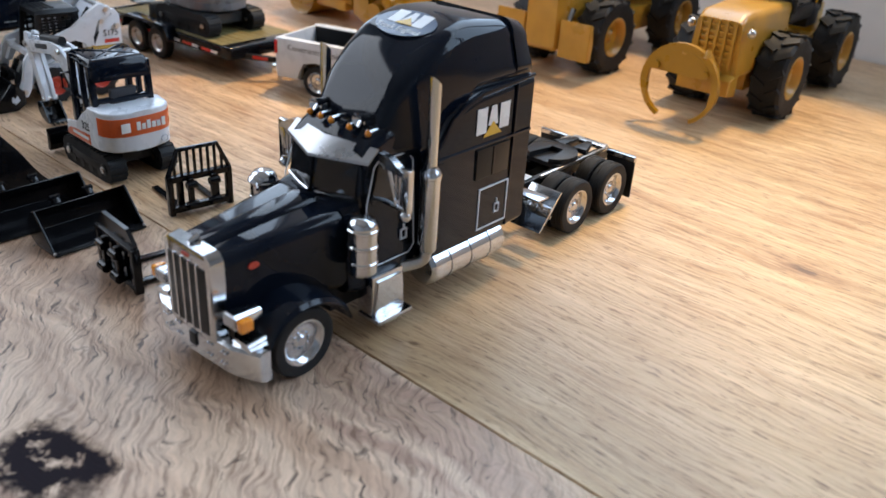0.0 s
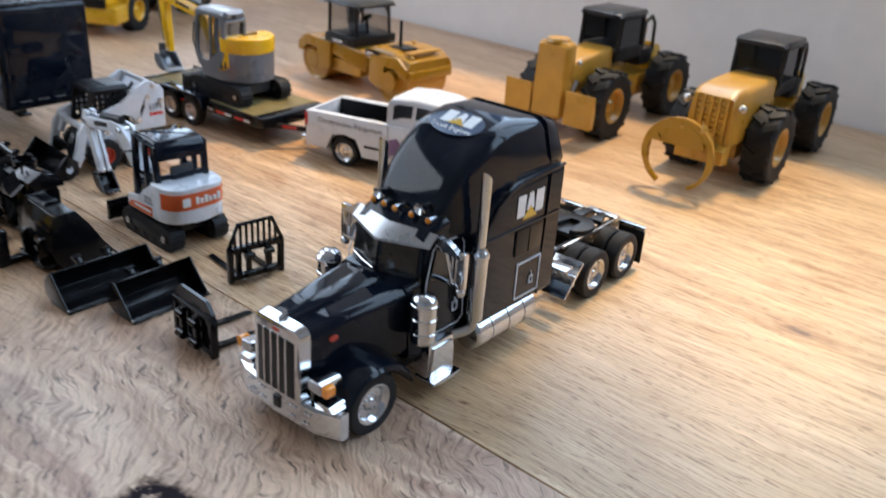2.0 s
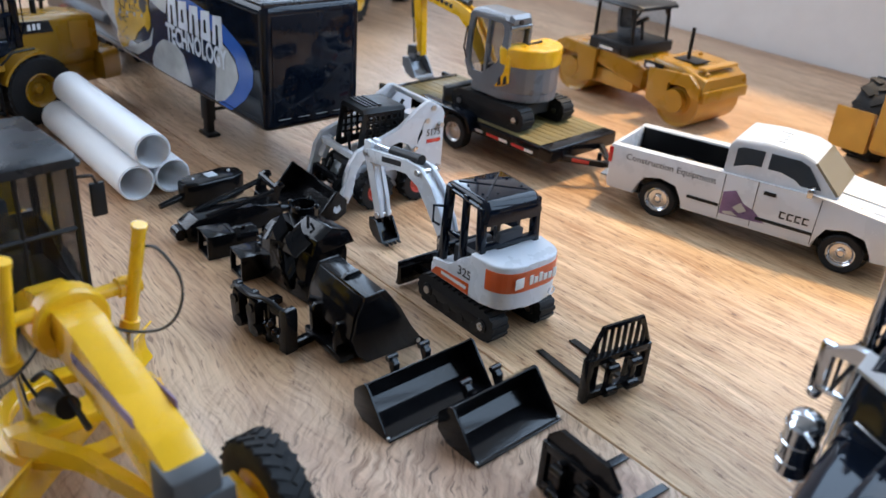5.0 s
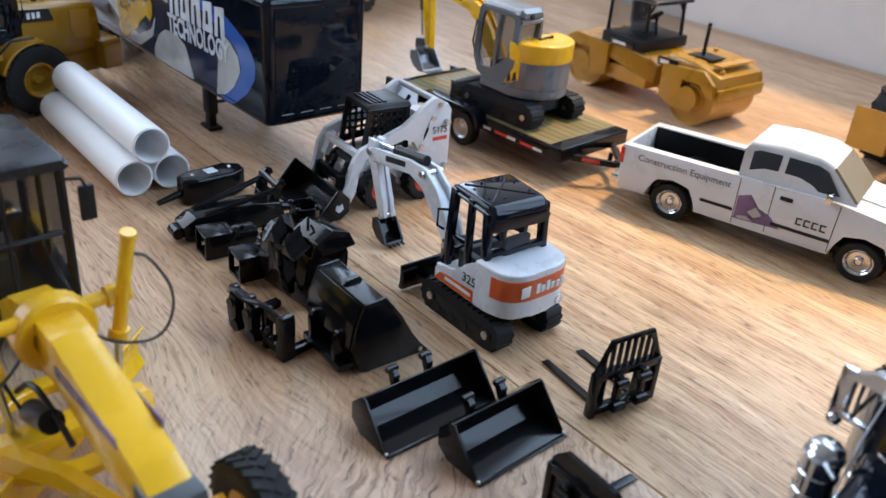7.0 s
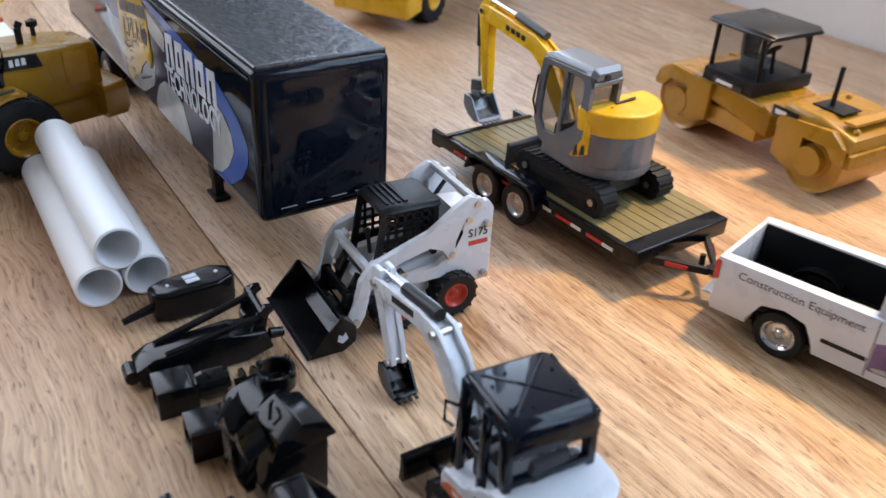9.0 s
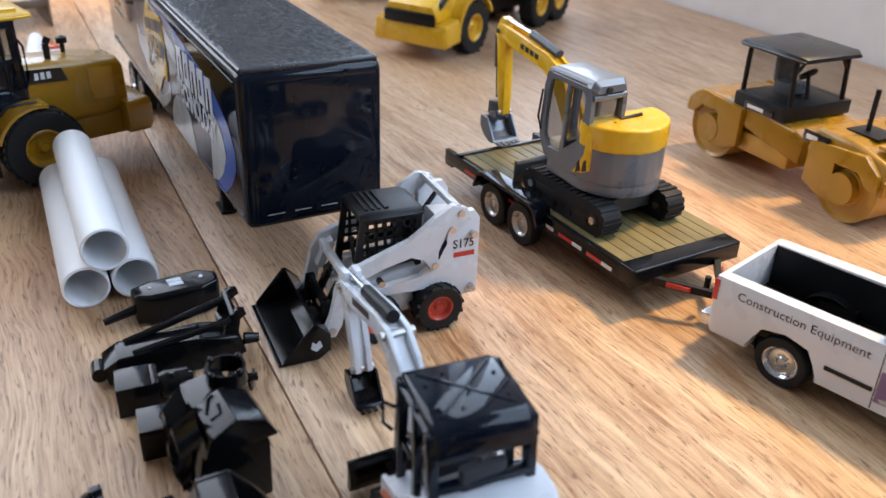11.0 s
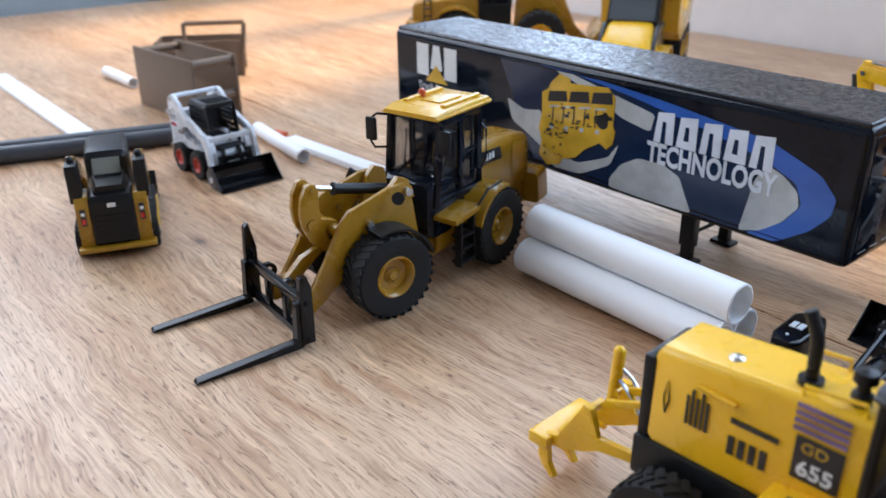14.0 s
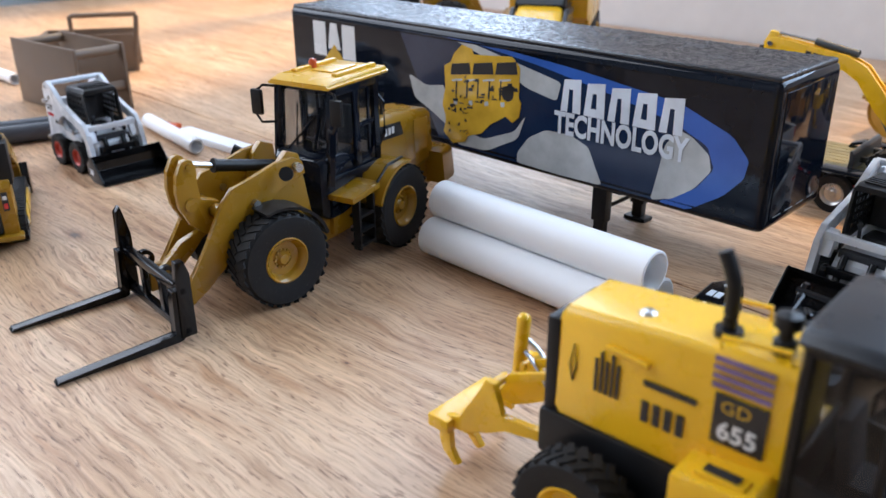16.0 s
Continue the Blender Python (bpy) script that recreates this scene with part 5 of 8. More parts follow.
def dig_bucket(parent, x, z, wide, size, material, teeth=4, turn=0.0, y=0.0):
    """A small trenching bucket hanging from (x, z), opening towards the machine."""
    s = size
    outline = [(x + 0.9 * s, z), (x + 1.0 * s, z - 0.55 * s), (x + 0.6 * s, z - 1.1 * s), (x, z - 1.35 * s), (x - 0.55 * s, z - 1.25 * s), (x - 0.45 * s, z - 1.12 * s), (x, z - 1.15 * s), (x + 0.45 * s, z - 0.95 * s), (x + 0.8 * s, z - 0.5 * s), (x + 0.75 * s, z - 0.05 * s)]
    f = Form()
    f.plate(outline, y - wide / 2, y + wide / 2, 0.15)
    for q in (-1, 1):
        f.plate([(x + 0.95 * s, z), (x + 0.95 * s, z - 0.6 * s), (x + 0.5 * s, z - 1.1 * s), (x - 0.5 * s, z - 1.2 * s), (x - 0.1 * s, z - 0.6 * s), (x + 0.3 * s, z)], y + q * wide / 2 - 0.35, y + q * wide / 2 + 0.35)
        f.plate([(x + 0.2 * s, z + 0.35 * s), (x + 0.8 * s, z + 0.2 * s), (x + 0.8 * s, z - 0.1 * s), (x + 0.1 * s, z - 0.1 * s)], y + q * wide * 0.22 - 0.4, y + q * wide * 0.22 + 0.4)
    for i in range(teeth):
        yy = y - wide / 2 + wide * (i + 0.5) / teeth
        f.box((x - 0.62 * s, yy, z - 1.27 * s), (0.35 * s, wide / teeth * 0.5, 0.10 * s), 0.1)
    return part("bucket", f, material, parent, "black trenching bucket" if material is TOOL_BLACK else "")


def square_bucket(f, wide, deep, high, y=0.0, x=0.0, z=0.0):
    """A loader bucket: open in front, rear and bottom curved, with end plates."""
    shell = [(x + deep, z), (x + deep, z + 0.6), (x + deep * 0.35, z + 0.9), (x + 1.4, z + high * 0.28), (x + 1.2, z + high * 0.62), (x + deep * 0.34, z + high), (x + deep * 0.30, z + high), (x + 0.2, z + high * 0.66), (x + 0.3, z + high * 0.22), (x + deep * 0.28, z)]
    f.plate(shell, y - wide / 2, y + wide / 2, 0.12)
    for q in (-1, 1):
        f.plate([(x + deep, z), (x + deep * 0.96, z + high * 0.12), (x + deep * 0.36, z + high), (x + deep * 0.28, z + high), (x + 0.2, z + high * 0.66), (x + 0.3, z + high * 0.22), (x + deep * 0.28, z)], y + q * (wide / 2 - 0.35), y + q * (wide / 2 + 0.35), 0.12)
    f.span((x + deep - 0.4, y - wide / 2 - 0.3, z), (x + deep + 1.2, y + wide / 2 + 0.3, z + 0.5), 0.1)
    return f


# ---- yellow motor grader ----
def motor_grader():
    t = thing("motor_grader", -0.2604, 0.258, -34.3, "bright yellow toy motor grader with a black cab and rear ripper", "toy grader")
    for s in (-1, 1):
        for x in (-17, 17):
            wheel(t, x, s * 18.2, 14.4, 8.6, YELLOW, "block", 0.52, s)
        f = Form()
        f.plate([(-22, 10), (-20, 19), (20, 19), (22, 10), (18, 8), (-18, 8)], s * 9.5, s * 13.4, 0.8)
        part("tandem_case", f, SATIN_BLACK, t)
        wheel(t, 134, s * 19.0, 14.4, 8.0, YELLOW, "block", 0.52, s)
    f = Form()
    f.body([(-29.5, 9.6, 9.0, 31, 56.0, 2.0), (-28, 10.2, 9.7, 30, 58.0, 2.2), (0, 10.2, 9.7, 30, 60.2, 2.2), (21, 10.2, 9.7, 31, 61.6, 2.2)], 4)
    part("engine_hood", f, YELLOW, t)
    f = Form()
    f.span((-32.6, -9.9, 28), (-29.0, 9.9, 54.5), 1.2)
    f.span((-33, -11, 19), (24, 11, 31), 1.2)
    part("rear_frame", f, SATIN_BLACK, t)
    for s in (-1, 1):
        f = Form()
        y = s * 10.15
        for k in range(5):
            f.span((-19.5 + k * 1.3, y, 41), (-18.8 + k * 1.3, y + s * 0.25, 51 if k % 2 else 49))
        for k in range(4):
            f.span((-8 + k * 2.6, y, 38.5), (-6.4 + k * 2.6, y + s * 0.25, 43.5))
        f.wire([(-25, y, 41), (-25.8, y, 45), (-25, y, 50), (-24.2, y, 45), (-25, y, 41)], 0.2, 4)
        part("hood_grille", f, DARK_PRINT, t)
        f = Form()
        f.rod((-17, y, 52.5), (-7, y + s * 0.6, 52.0), 0.7, n=8)
        part("grab_handle", f, YELLOW, t)
        f = Form()
        f.span((7, y, 41), (17.5, y + s * 0.22, 52))
        part("number_plate_panel", f, DARK_PRINT, t)
        f = Form()
        for k in range(4):
            f.span((6, y, 53 + k * 1.9), (17.5, y + s * 0.22, 54.1 + k * 1.9))
        part("stripe_panel", f, VIOLET_PRINT, t)
        lettering("model_number", "655", 5.4, WHITE_PRINT, t, on_side(12.2, y + s * 0.35, 44.0, s), 1.0, 0.08, 0.14)
        lettering("model_letters", "GD", 3.8, GOLD_PRINT, t, on_side(11.4, y + s * 0.35, 49.4, s), 1.1, 0.08)
        f = Form()
        f.span((-8, y, 47.0), (3.5, y + s * 0.2, 48.4))
        part("maker_bar", f, DARK_PRINT, t)
        f = Form()
        f.plate([(4, 30.5), (4, 37.5), (20, 39), (23, 36), (23, 30)], s * 9.8, s * 20.5, 0.9)
        f.span((8, s * 14.5, 38.2), (18, s * 18.5, 39.4), 0.4)
        part("side_step", f, YELLOW, t, "yellow platform over the rear wheels")
        f = Form()
        f.span((9.5, s * 15.4, 39.2), (16.5, s * 17.8, 39.7), 0.1)
        part("step_tread", f, DARK_PRINT, t)
    f = Form()
    f.hose([(5, -3, 60), (5, -3, 69), (4.6, -3, 72.5), (2.2, -3, 77.5)], 1.5, 12)
    f.rod((5, -3, 59.6), (5, -3, 62), 2.8, n=14)
    part("exhaust_pipe", f, SATIN_BLACK, t)
    f = Form()
    f.lathe((16, -4, 60.8), [(2.2, 0), (2.2, 3.0), (1.4, 3.6), (1.4, 5.5), (2.6, 6.0), (2.4, 8.4), (0.01, 9.0)], 16, "z")
    part("air_intake", f, SATIN_BLACK, t)
    f = Form()
    f.wire([(6, -8.2, 60), (6, -8.2, 62.6), (19, -8.2, 64), (19, -8.2, 61)], 0.55, 6)
    f.wire([(2, 7.4, 60), (2, 7.4, 63), (9, 7.4, 63.6), (9, 7.4, 60.6)], 0.55, 6)
    part("hood_rail", f, YELLOW, t)
    f = Form()
    f.lathe((-12, -3, 59.0), [(0.01, 0.9), (1.4, 0.8), (2.0, 0.3), (2.1, 0)], 16, "z")
    part("fuel_cap", f, STEEL, t)
    # cab
    f = Form()
    cab_frame(f, 23.5, 55, 14.2, 29, 70.5, 1.9, 0.0, 0.0)
    f.span((22.5, -14.6, 27), (56, 14.6, 31), 0.6)
    f.span((22.8, -14.4, 31), (24.0, 14.4, 45), 0.3)
    f.plate([(24, 31), (24, 44), (33, 42), (44, 34), (55, 33), (55, 31)], -14.6, -13.6, 0.2)
    f.plate([(24, 31), (24, 44), (33, 42), (44, 34), (55, 33), (55, 31)], 13.6, 14.6, 0.2)
    for s in (-1, 1):
        f.rod((38, s * 14.2, 31), (38, s * 14.2, 70), 0.8, n=6)
    f.rod((55.2, -14, 52), (55.2, 14, 52), 0.7, n=6)
    f.rod((55.2, 0, 31), (55.2, 0, 70), 0.6, n=6)
    cab = part("cab_frame", f, SATIN_BLACK, t)
    f = Form()
    f.body([(21.5, 15.6, 14.6, 69.8, 72.4, 1.1), (23, 16.2, 15.4, 69.6, 73.0, 1.3), (56, 16.2, 15.4, 69.6, 73.0, 1.3), (58.2, 15.6, 14.6, 69.8, 72.2, 1.0)], 3)
    part("cab_roof", f, ROOF_BLACK, cab, "flat dark cab roof")
    for s in (-1, 1):
        pane(cab, [(24.5, s * 14.3, 44), (54, s * 14.3, 33), (54, s * 14.3, 69.5), (24.5, s * 14.3, 69.5)], SMOKY_GLASS)
    pane(cab, [(55, -13.5, 32), (55, 13.5, 32), (55, 13.5, 69.5), (55, -13.5, 69.5)], SMOKY_GLASS)
    pane(cab, [(23.4, -13.5, 46), (23.4, 13.5, 46), (23.4, 13.5, 69.5), (23.4, -13.5, 69.5)], SMOKY_GLASS)
    f = Form()
    f.span((29, -5, 33), (39, 5, 40), 1.6)
    f.box((29.5, 0, 46), (3, 10, 14), 1.4, (0, -8, 0))
    f.span((46, -3, 33), (50, 3, 46), 0.8)
    f.rod((47, 0, 46), (44, 0, 49), 4.0, 4.0, 14)
    part("seat_and_console", f, SEAT, cab)
    f = Form()
    f.lathe((50, -5, 72.8), [(2.0, 0), (1.7, 1.0), (1.7, 3.0), (1.2, 4.4), (0.01, 4.9)], 14, "z")
    part("beacon", f, AMBER, cab, "amber beacon on the roof")
    for s in (-1, 1):
        f = Form()
        f.wire([(55, s * 14, 66), (58, s * 18, 66.5), (58, s * 19, 64)], 0.5, 5)
        f.span((57, s * 19 - 2.0, 55), (58.6, s * 19 + 2.0, 64.5), 0.7)
        part("cab_mirror", f, SATIN_BLACK, cab)
    # front frame
    f = Form()
    f.plate([(55, 26), (55, 38), (64, 44), (74, 46.5), (90, 46), (128, 37), (137, 33), (137, 20), (128, 24), (90, 34.5), (74, 34), (66, 26)], -4.8, 4.8, 0.9)
    part("main_beam", f, YELLOW, t)
    f = Form()
    f.span((128.5, -5.6, 18), (139, 5.6, 34.2), 1.4)
    f.span((136, -8, 22), (140, 8, 28), 0.8)
    part("nose_block", f, DARK_GREY, t)
    for s in (-1, 1):
        f = Form()
        f.span((92, s * 4.8, 37.6), (122, s * 5.1, 40.2))
        part("beam_decal", f, VIOLET_PRINT, t)
    f = Form()
    f.rod((134, -16, 14.4), (134, 16, 14.4), 2.0, n=12)
    f.span((130, -7, 11), (138, 7, 22), 1.0)
    f.rod((128, -14, 17), (128, 14, 17), 0.9, n=8)
    for s in (-1, 1):
        f.plate([(128, 9), (128, 20), (139, 19), (140, 10)], s * 11, s * 14, 0.6)
    part("front_axle", f, YELLOW, t)
    f = Form()
    f.lathe((79, 0, 40.5), [(8.6, -3.0), (9.4, -2.2), (9.4, 2.2), (8.6, 3.0), (5.6, 3.0), (5.2, 2.2), (5.2, -2.2), (5.6, -3.0)], 30, "x", closed=True)
    f.rod((79, -15, 45), (79, 15, 45), 1.8, n=10)
    part("lift_saddle", f, YELLOW, t)
    for s in (-1, 1):
        f = Form()
        f.rod((84, s * 15.5 + 2, 62), (80, s * 14.6, 36), 1.7, n=14)
        f.rod((84, s * 15.5 + 2, 62), (84.2, s * 15.5 + 2.1, 63.2), 2.0, n=14)
        f.rod((80, s * 14.6, 36), (79.6, s * 14.0, 33), 2.5, n=14)
        f.rod((79, s * 12.5, 45), (79, s * 18.2, 45), 2.6, n=12)
        c = part("lift_cylinder", f, YELLOW, t)
        f = Form()
        f.rod((79.7, s * 14.2, 35), (79, s * 13, 17), 1.0, n=10)
        part("ram_rod", f, CHROME, c)
        f = Form()
        f.hose([(83.4, s * 16 + 2, 57), (86, s * 21, 57), (89, s * 26, 46), (88, s * 22, 34), (82, s * 13, 33), (80, s * 8, 37)], 0.4, 6)
        part("hose", f, DARK_GREY, t)
    f = Form()
    for s in (-1, 1):
        f.loft([[(84, s * 15, 13), (84, s * 19, 13), (84, s * 19, 18), (84, s * 15, 18)], [(104, s * 8, 17), (104, s * 11.5, 17), (104, s * 11.5, 22), (104, s * 8, 22)], [(129, s * 0.5, 17), (129, s * 3.6, 17), (129, s * 3.6, 21), (129, s * 0.5, 21)]])
    f.span((78, -19, 13), (86, 19, 17), 0.8)
    part("drawbar", f, YELLOW, t)
    f = Form()
    f.lathe((74, 0, 9.5), [(20, -1.6), (20.6, -1.2), (20.6, 1.2), (20, 1.6), (16, 1.6), (15.6, 1.2), (15.6, -1.2), (16, -1.6)], 40, "z", closed=True)
    part("circle_ring", f, YELLOW, t)
    a = radians(52)
    dx, dy = math.cos(a), math.sin(a)
    f = Form()
    rings = []
    for k in (-38, 38):
        cx, cy = 72 + k * dx * -1 * -1, k * dy * -1
        ring = []
        for o, z in ((2.5, 1.0), (0.4, 4.0), (0, 7.5), (0.9, 11), (3.4, 14), (4.2, 14), (2.1, 11), (1.2, 7.5), (1.6, 4.0), (3.3, 1.0)):
            ring.append((cx + o * dy, cy + o * dx, z))
        rings.append(ring)
    f.loft(rings)
    part("moldboard", f, YELLOW, t, "curved yellow blade set at an angle")
    f = Form()
    f.hose([(74, -9, 24), (80, -7, 30), (90, -6.5, 28), (100, -6.2, 24)], 0.8, 7)
    f.rod((78, -7.5, 20), (92, -7.5, 26), 3.0, n=14)
    f.hose([(66, -8, 34), (70, -12, 30), (76, -10, 22), (84, -9, 20)], 0.5, 6)
    f.hose([(66, 7, 34), (72, 10, 30), (78, 9, 24), (90, 7, 22)], 0.5, 6)
    part("drive_motor", f, SATIN_BLACK, t)
    # ripper
    f = Form()
    for s in (-1, 1):
        f.plate([(-32, 20), (-32, 23.4), (-45, 21.4), (-47, 30), (-50, 30.4), (-52, 26), (-58, 15), (-64, 14), (-64, 11), (-56, 11.4), (-49, 15), (-44, 18.4)], s * 7.6, s * 9.4, 0.4)
        f.plate([(-33, 35), (-33, 37), (-46, 31.4), (-48, 29), (-46.4, 28.4)], s * 3.6, s * 5.0, 0.3)
        f.rod((-48.5, s * 3, 28.8), (-48.5, s * 9.6, 28.8), 1.3, n=10)
    f.span((-67, -12, 10.4), (-60, 12, 14.2), 0.7)
    for y in (-8, -3, 3, 8):
        f.span((-60.4, y - 0.8, 11), (-54, y + 0.8, 13), 0.3)
    part("ripper_frame", f, YELLOW, t)
    for y in (-9.5, 0, 9.5):
        f = Form()
        f.plate([(-64, 10), (-60.5, 10), (-60.6, 5), (-57.6, 1.2), (-59.4, 0.4), (-63, 3.6), (-64.4, 7)], y - 0.9, y + 0.9, 0.3)
        part("ripper_tooth", f, YELLOW, t)
    f = Form()
    f.rod((-50, 4.5, 26), (-49, 4.5, 41), 1.8, n=12)
    f.ball((-49, 4.5, 41.4), 1.9, 10, 6)
    part("ripper_cylinder", f, YELLOW, t)
    f = Form()
    f.hose([(-48, 5, 36), (-44, 6, 33), (-40, 4, 29), (-36, 3, 28)], 0.6, 6)
    f.hose([(-48, 4, 33), (-43, 3, 30), (-38, 1, 26), (-34, 0, 27)], 0.6, 6)
    part("hose", f, STEEL, t)
    return t


motor_grader()


# ---- ochre wheel loader with pallet forks ----
def wheel_loader():
    head_r, head_f = -113.0, -131.0
    t = thing("wheel_loader", -0.3757, 0.4360, head_r, "ochre toy wheel loader with black cab and pallet forks", "toy loader")
    front = pose(-0.3757, 0.4360, 0, 0, 0, head_r).inverted() @ pose(-0.4040, 0.3840, 0, 0, 0, head_f)

    def fpart(name, f, material, parent=t, label=""):
        ob = part(name, f, material, parent, label)
        if parent is t:
            ob.matrix_basis = front
        return ob

    for s in (-1, 1):
        wheel(t, 0, s * 19.4, 17.4, 13, OCHRE, "fine", 0.47, s, holes=14)
        w = wheel(t, 0, s * 19.4, 17.4, 13, OCHRE, "fine", 0.47, s, holes=14)
        w.matrix_basis = front @ w.matrix_basis
    # rear body
    f = Form()
    f.body([(-44, 11.5, 10.5, 24, 45, 3), (-42.5, 12.5, 11.6, 23, 47.5, 4), (-30, 13, 12.4, 22, 49.4, 4), (-10, 13, 12.6, 22, 50.6, 4), (2, 13, 12.6, 22, 51, 3)], 5)
    part("engine_hood", f, OCHRE, t)
    f = Form()
    f.body([(-53, 17, 16.5, 15, 28, 3), (-50.5, 19.5, 18.5, 13.5, 29.5, 3), (-40, 20.5, 19.6, 14, 28.6, 2)], 4)
    part("counterweight", f, OCHRE, t)
    f = Form()
    f.span((-46, -11, 12), (30, 11, 24), 1.4)
    f.span((16, -9, 10), (38, 9, 20), 1.2)
    part("rear_frame", f, OCHRE, t)
    for s in (-1, 1):
        f = Form()
        f.plate([(-38, 31), (-38, 45), (-27, 46), (-27, 31)], s * 12.6, s * 12.95, 0.1)
        part("hood_grille", f, OLD_OCHRE, t)
        f = Form()
        f.plate([(-18, 42.0), (-1, 43.0), (-1, 49.0), (-16, 48.0)], s * 12.9, s * 13.2)
        b = part("dark_badge", f, MARK_DARK, t)
        f = Form()
        k = -s
        for i in range(3):
            c = -9 + (4 if s > 0 else -4) + k * i * 2.6
            f.plate([(c - 0.9, 44.2), (c + 0.9, 44.2), (c + 0.8, 47.2), (c - 0.8, 47.2)], s * 13.2, s * 13.3)
        part("badge_block", f, WHITE_PRINT, b)
        f = Form()
        ring = []
        for i in range(9):
            a = radians(18 + 84 * i / 8)
            x, z = 18.6 * math.cos(a), 17 + 18.8 * math.sin(a)
            ring.append([(x, s * 13, z), (x, s * 26, z), (x * 1.06, s * 26, z + 1.2), (x * 1.06, s * 13, z + 1.2)])
        f.loft(ring)
        f.plate([(16, 30), (16, 33), (34, 31), (34, 28.6)], s * 12, s * 24, 0.6)
        part("rear_fender", f, OCHRE, t)
        f = Form()
        f.wire([(18, s * 24, 33), (12, s * 25, 38.5), (0, s * 24, 38.5)], 0.6, 6)
        part("fender_rail", f, SATIN_BLACK, t)
        f = Form()
        for k in range(3):
            f.span((20, s * 18, 9 + k * 6), (29, s * 23.5, 10.2 + k * 6), 0.3)
        f.span((19.2, s * 20, 8), (20.4, s * 23.5, 29), 0.3)
        f.span((28.6, s * 20, 8), (29.8, s * 23.5, 29), 0.3)
        part("cab_ladder", f, SATIN_BLACK, t)
    f = Form()
    f.rod((-14, 4, 50), (-14, 4, 57), 1.5, n=10)
    f.rod((-14, 4, 57), (-15.4, 4, 59.5), 1.5, n=10)
    part("exhaust_pipe", f, SATIN_BLACK, t)
    f = Form()
    f.lathe((-24, -5, 49.5), [(1.0, 0), (1.0, 4), (2.4, 4.6), (2.4, 7), (0.01, 8)], 14, "z")
    part("air_intake", f, SATIN_BLACK, t)
    f = Form()
    cab_frame(f, 1, 32.5, 12.6, 34, 71, 3.2, 0.5, -4.0)
    f.body([(1, 13, 13, 22, 41, 1.5), (14, 13, 13, 22, 42, 1.5), (26, 13, 13, 20, 45.5, 1.5), (33, 12.6, 12.6, 20, 46, 1.5), (36.5, 11, 11, 22, 44, 2.0)], 3)
    f.span((0, -12.6, 68.6), (29, 12.6, 71), 0.4)
    for s in (-1, 1):
        f.plate([(13.0, 24), (13.0, 70), (16.4, 70), (16.4, 24)], s * 12.0, s * 13.6, 0.4)
        f.plate([(0.5, 53), (0.5, 55), (13.2, 54), (13.2, 52)], s * 12.2, s * 13.4, 0.3)
        f.plate([(27.8, 46), (26, 70), (29.4, 70), (33.6, 46)], s * 12.0, s * 13.4, 0.4)
        f.plate([(0.4, 36), (0.4, 50), (3, 51), (5, 40), (13.6, 38), (13.6, 36)], s * 12.0, s * 13.2, 0.2)
        f.plate([(15, 36), (15, 40), (24, 42), (33.4, 41), (33.6, 36)], s * 12.0, s * 13.2, 0.2)
        f.wire([(17.4, s * 13.4, 38), (18, s * 15, 45), (17.4, s * 13.8, 60)], 0.55, 5)
        f.wire([(-0.4, s * 13.2, 42), (-1.6, s * 15, 47), (-1.4, s * 15, 60), (0, s * 13.2, 63)], 0.55, 5)
        f.rod((6, s * 12.7, 38), (6.4, s * 12.7, 70), 0.7, n=6)
    f.rod((33.4, -6, 46.6), (31.0, 6, 60), 0.5, n=5)
    f.rod((31.4, 5, 46), (31.0, 8.6, 64), 0.6, n=5)
    cab = part("cab_frame", f, GLOSS_BLACK, t, "black cab frame")
    f = Form()
    f.body([(-8, 13, 12, 71.0, 72.6, 0.7), (-5, 15.4, 14.4, 70.8, 73.6, 1.2), (27, 15.4, 14.4, 70.8, 73.8, 1.2), (32.5, 14.6, 13.4, 70.8, 72.6, 0.8)], 4)
    f.span((-3, -11, 73.4), (23, -8.4, 75.0), 0.6)
    f.span((-3, 8.4, 73.4), (23, 11, 75.0), 0.6)
    f.span((2, -5, 73.4), (18, 5, 74.4), 0.5)
    part("cab_roof", f, CRANE_YELLOW, cab, "yellow cab roof")
    for s in (-1, 1):
        pane(cab, [(2.4, s * 12.5, 40), (13.4, s * 12.5, 38), (13.4, s * 12.5, 53), (2.4, s * 12.5, 54)], DARK_GLASS)
        pane(cab, [(2.4, s * 12.5, 54), (13.4, s * 12.5, 53), (13.4, s * 12.5, 69), (2.4, s * 12.5, 69)])
        pane(cab, [(15.8, s * 12.5, 40), (32.4, s * 12.5, 40), (28.6, s * 12.5, 69), (15.8, s * 12.5, 69)])
    pane(cab, [(33.0, -12, 38.5), (33.0, 12, 38.5), (29.0, 12, 69), (29.0, -12, 69)])
    pane(cab, [(0.8, -12, 44), (0.8, 12, 44), (1.2, 12, 69), (1.2, -12, 69)])
    f = Form()
    f.span((7, -5, 37), (17, 5, 43), 1.5)
    f.box((6.6, 0, 51), (3, 9, 16), 1.3, (0, -6, 0))
    f.rod((26, 0, 37), (24.5, 0, 48), 1.2, n=8)
    f.rod((24.5, 0, 48), (24, 0, 48.8), 3.8, n=16)
    part("seat_and_wheel", f, SEAT, cab)
    f = Form()
    f.lathe((12, -9, 73.4), [(1.6, 0), (1.6, 2.6), (1.2, 3.6), (0.01, 4.0)], 12, "z")
    part("beacon", f, ORANGE, cab, "small orange beacon")
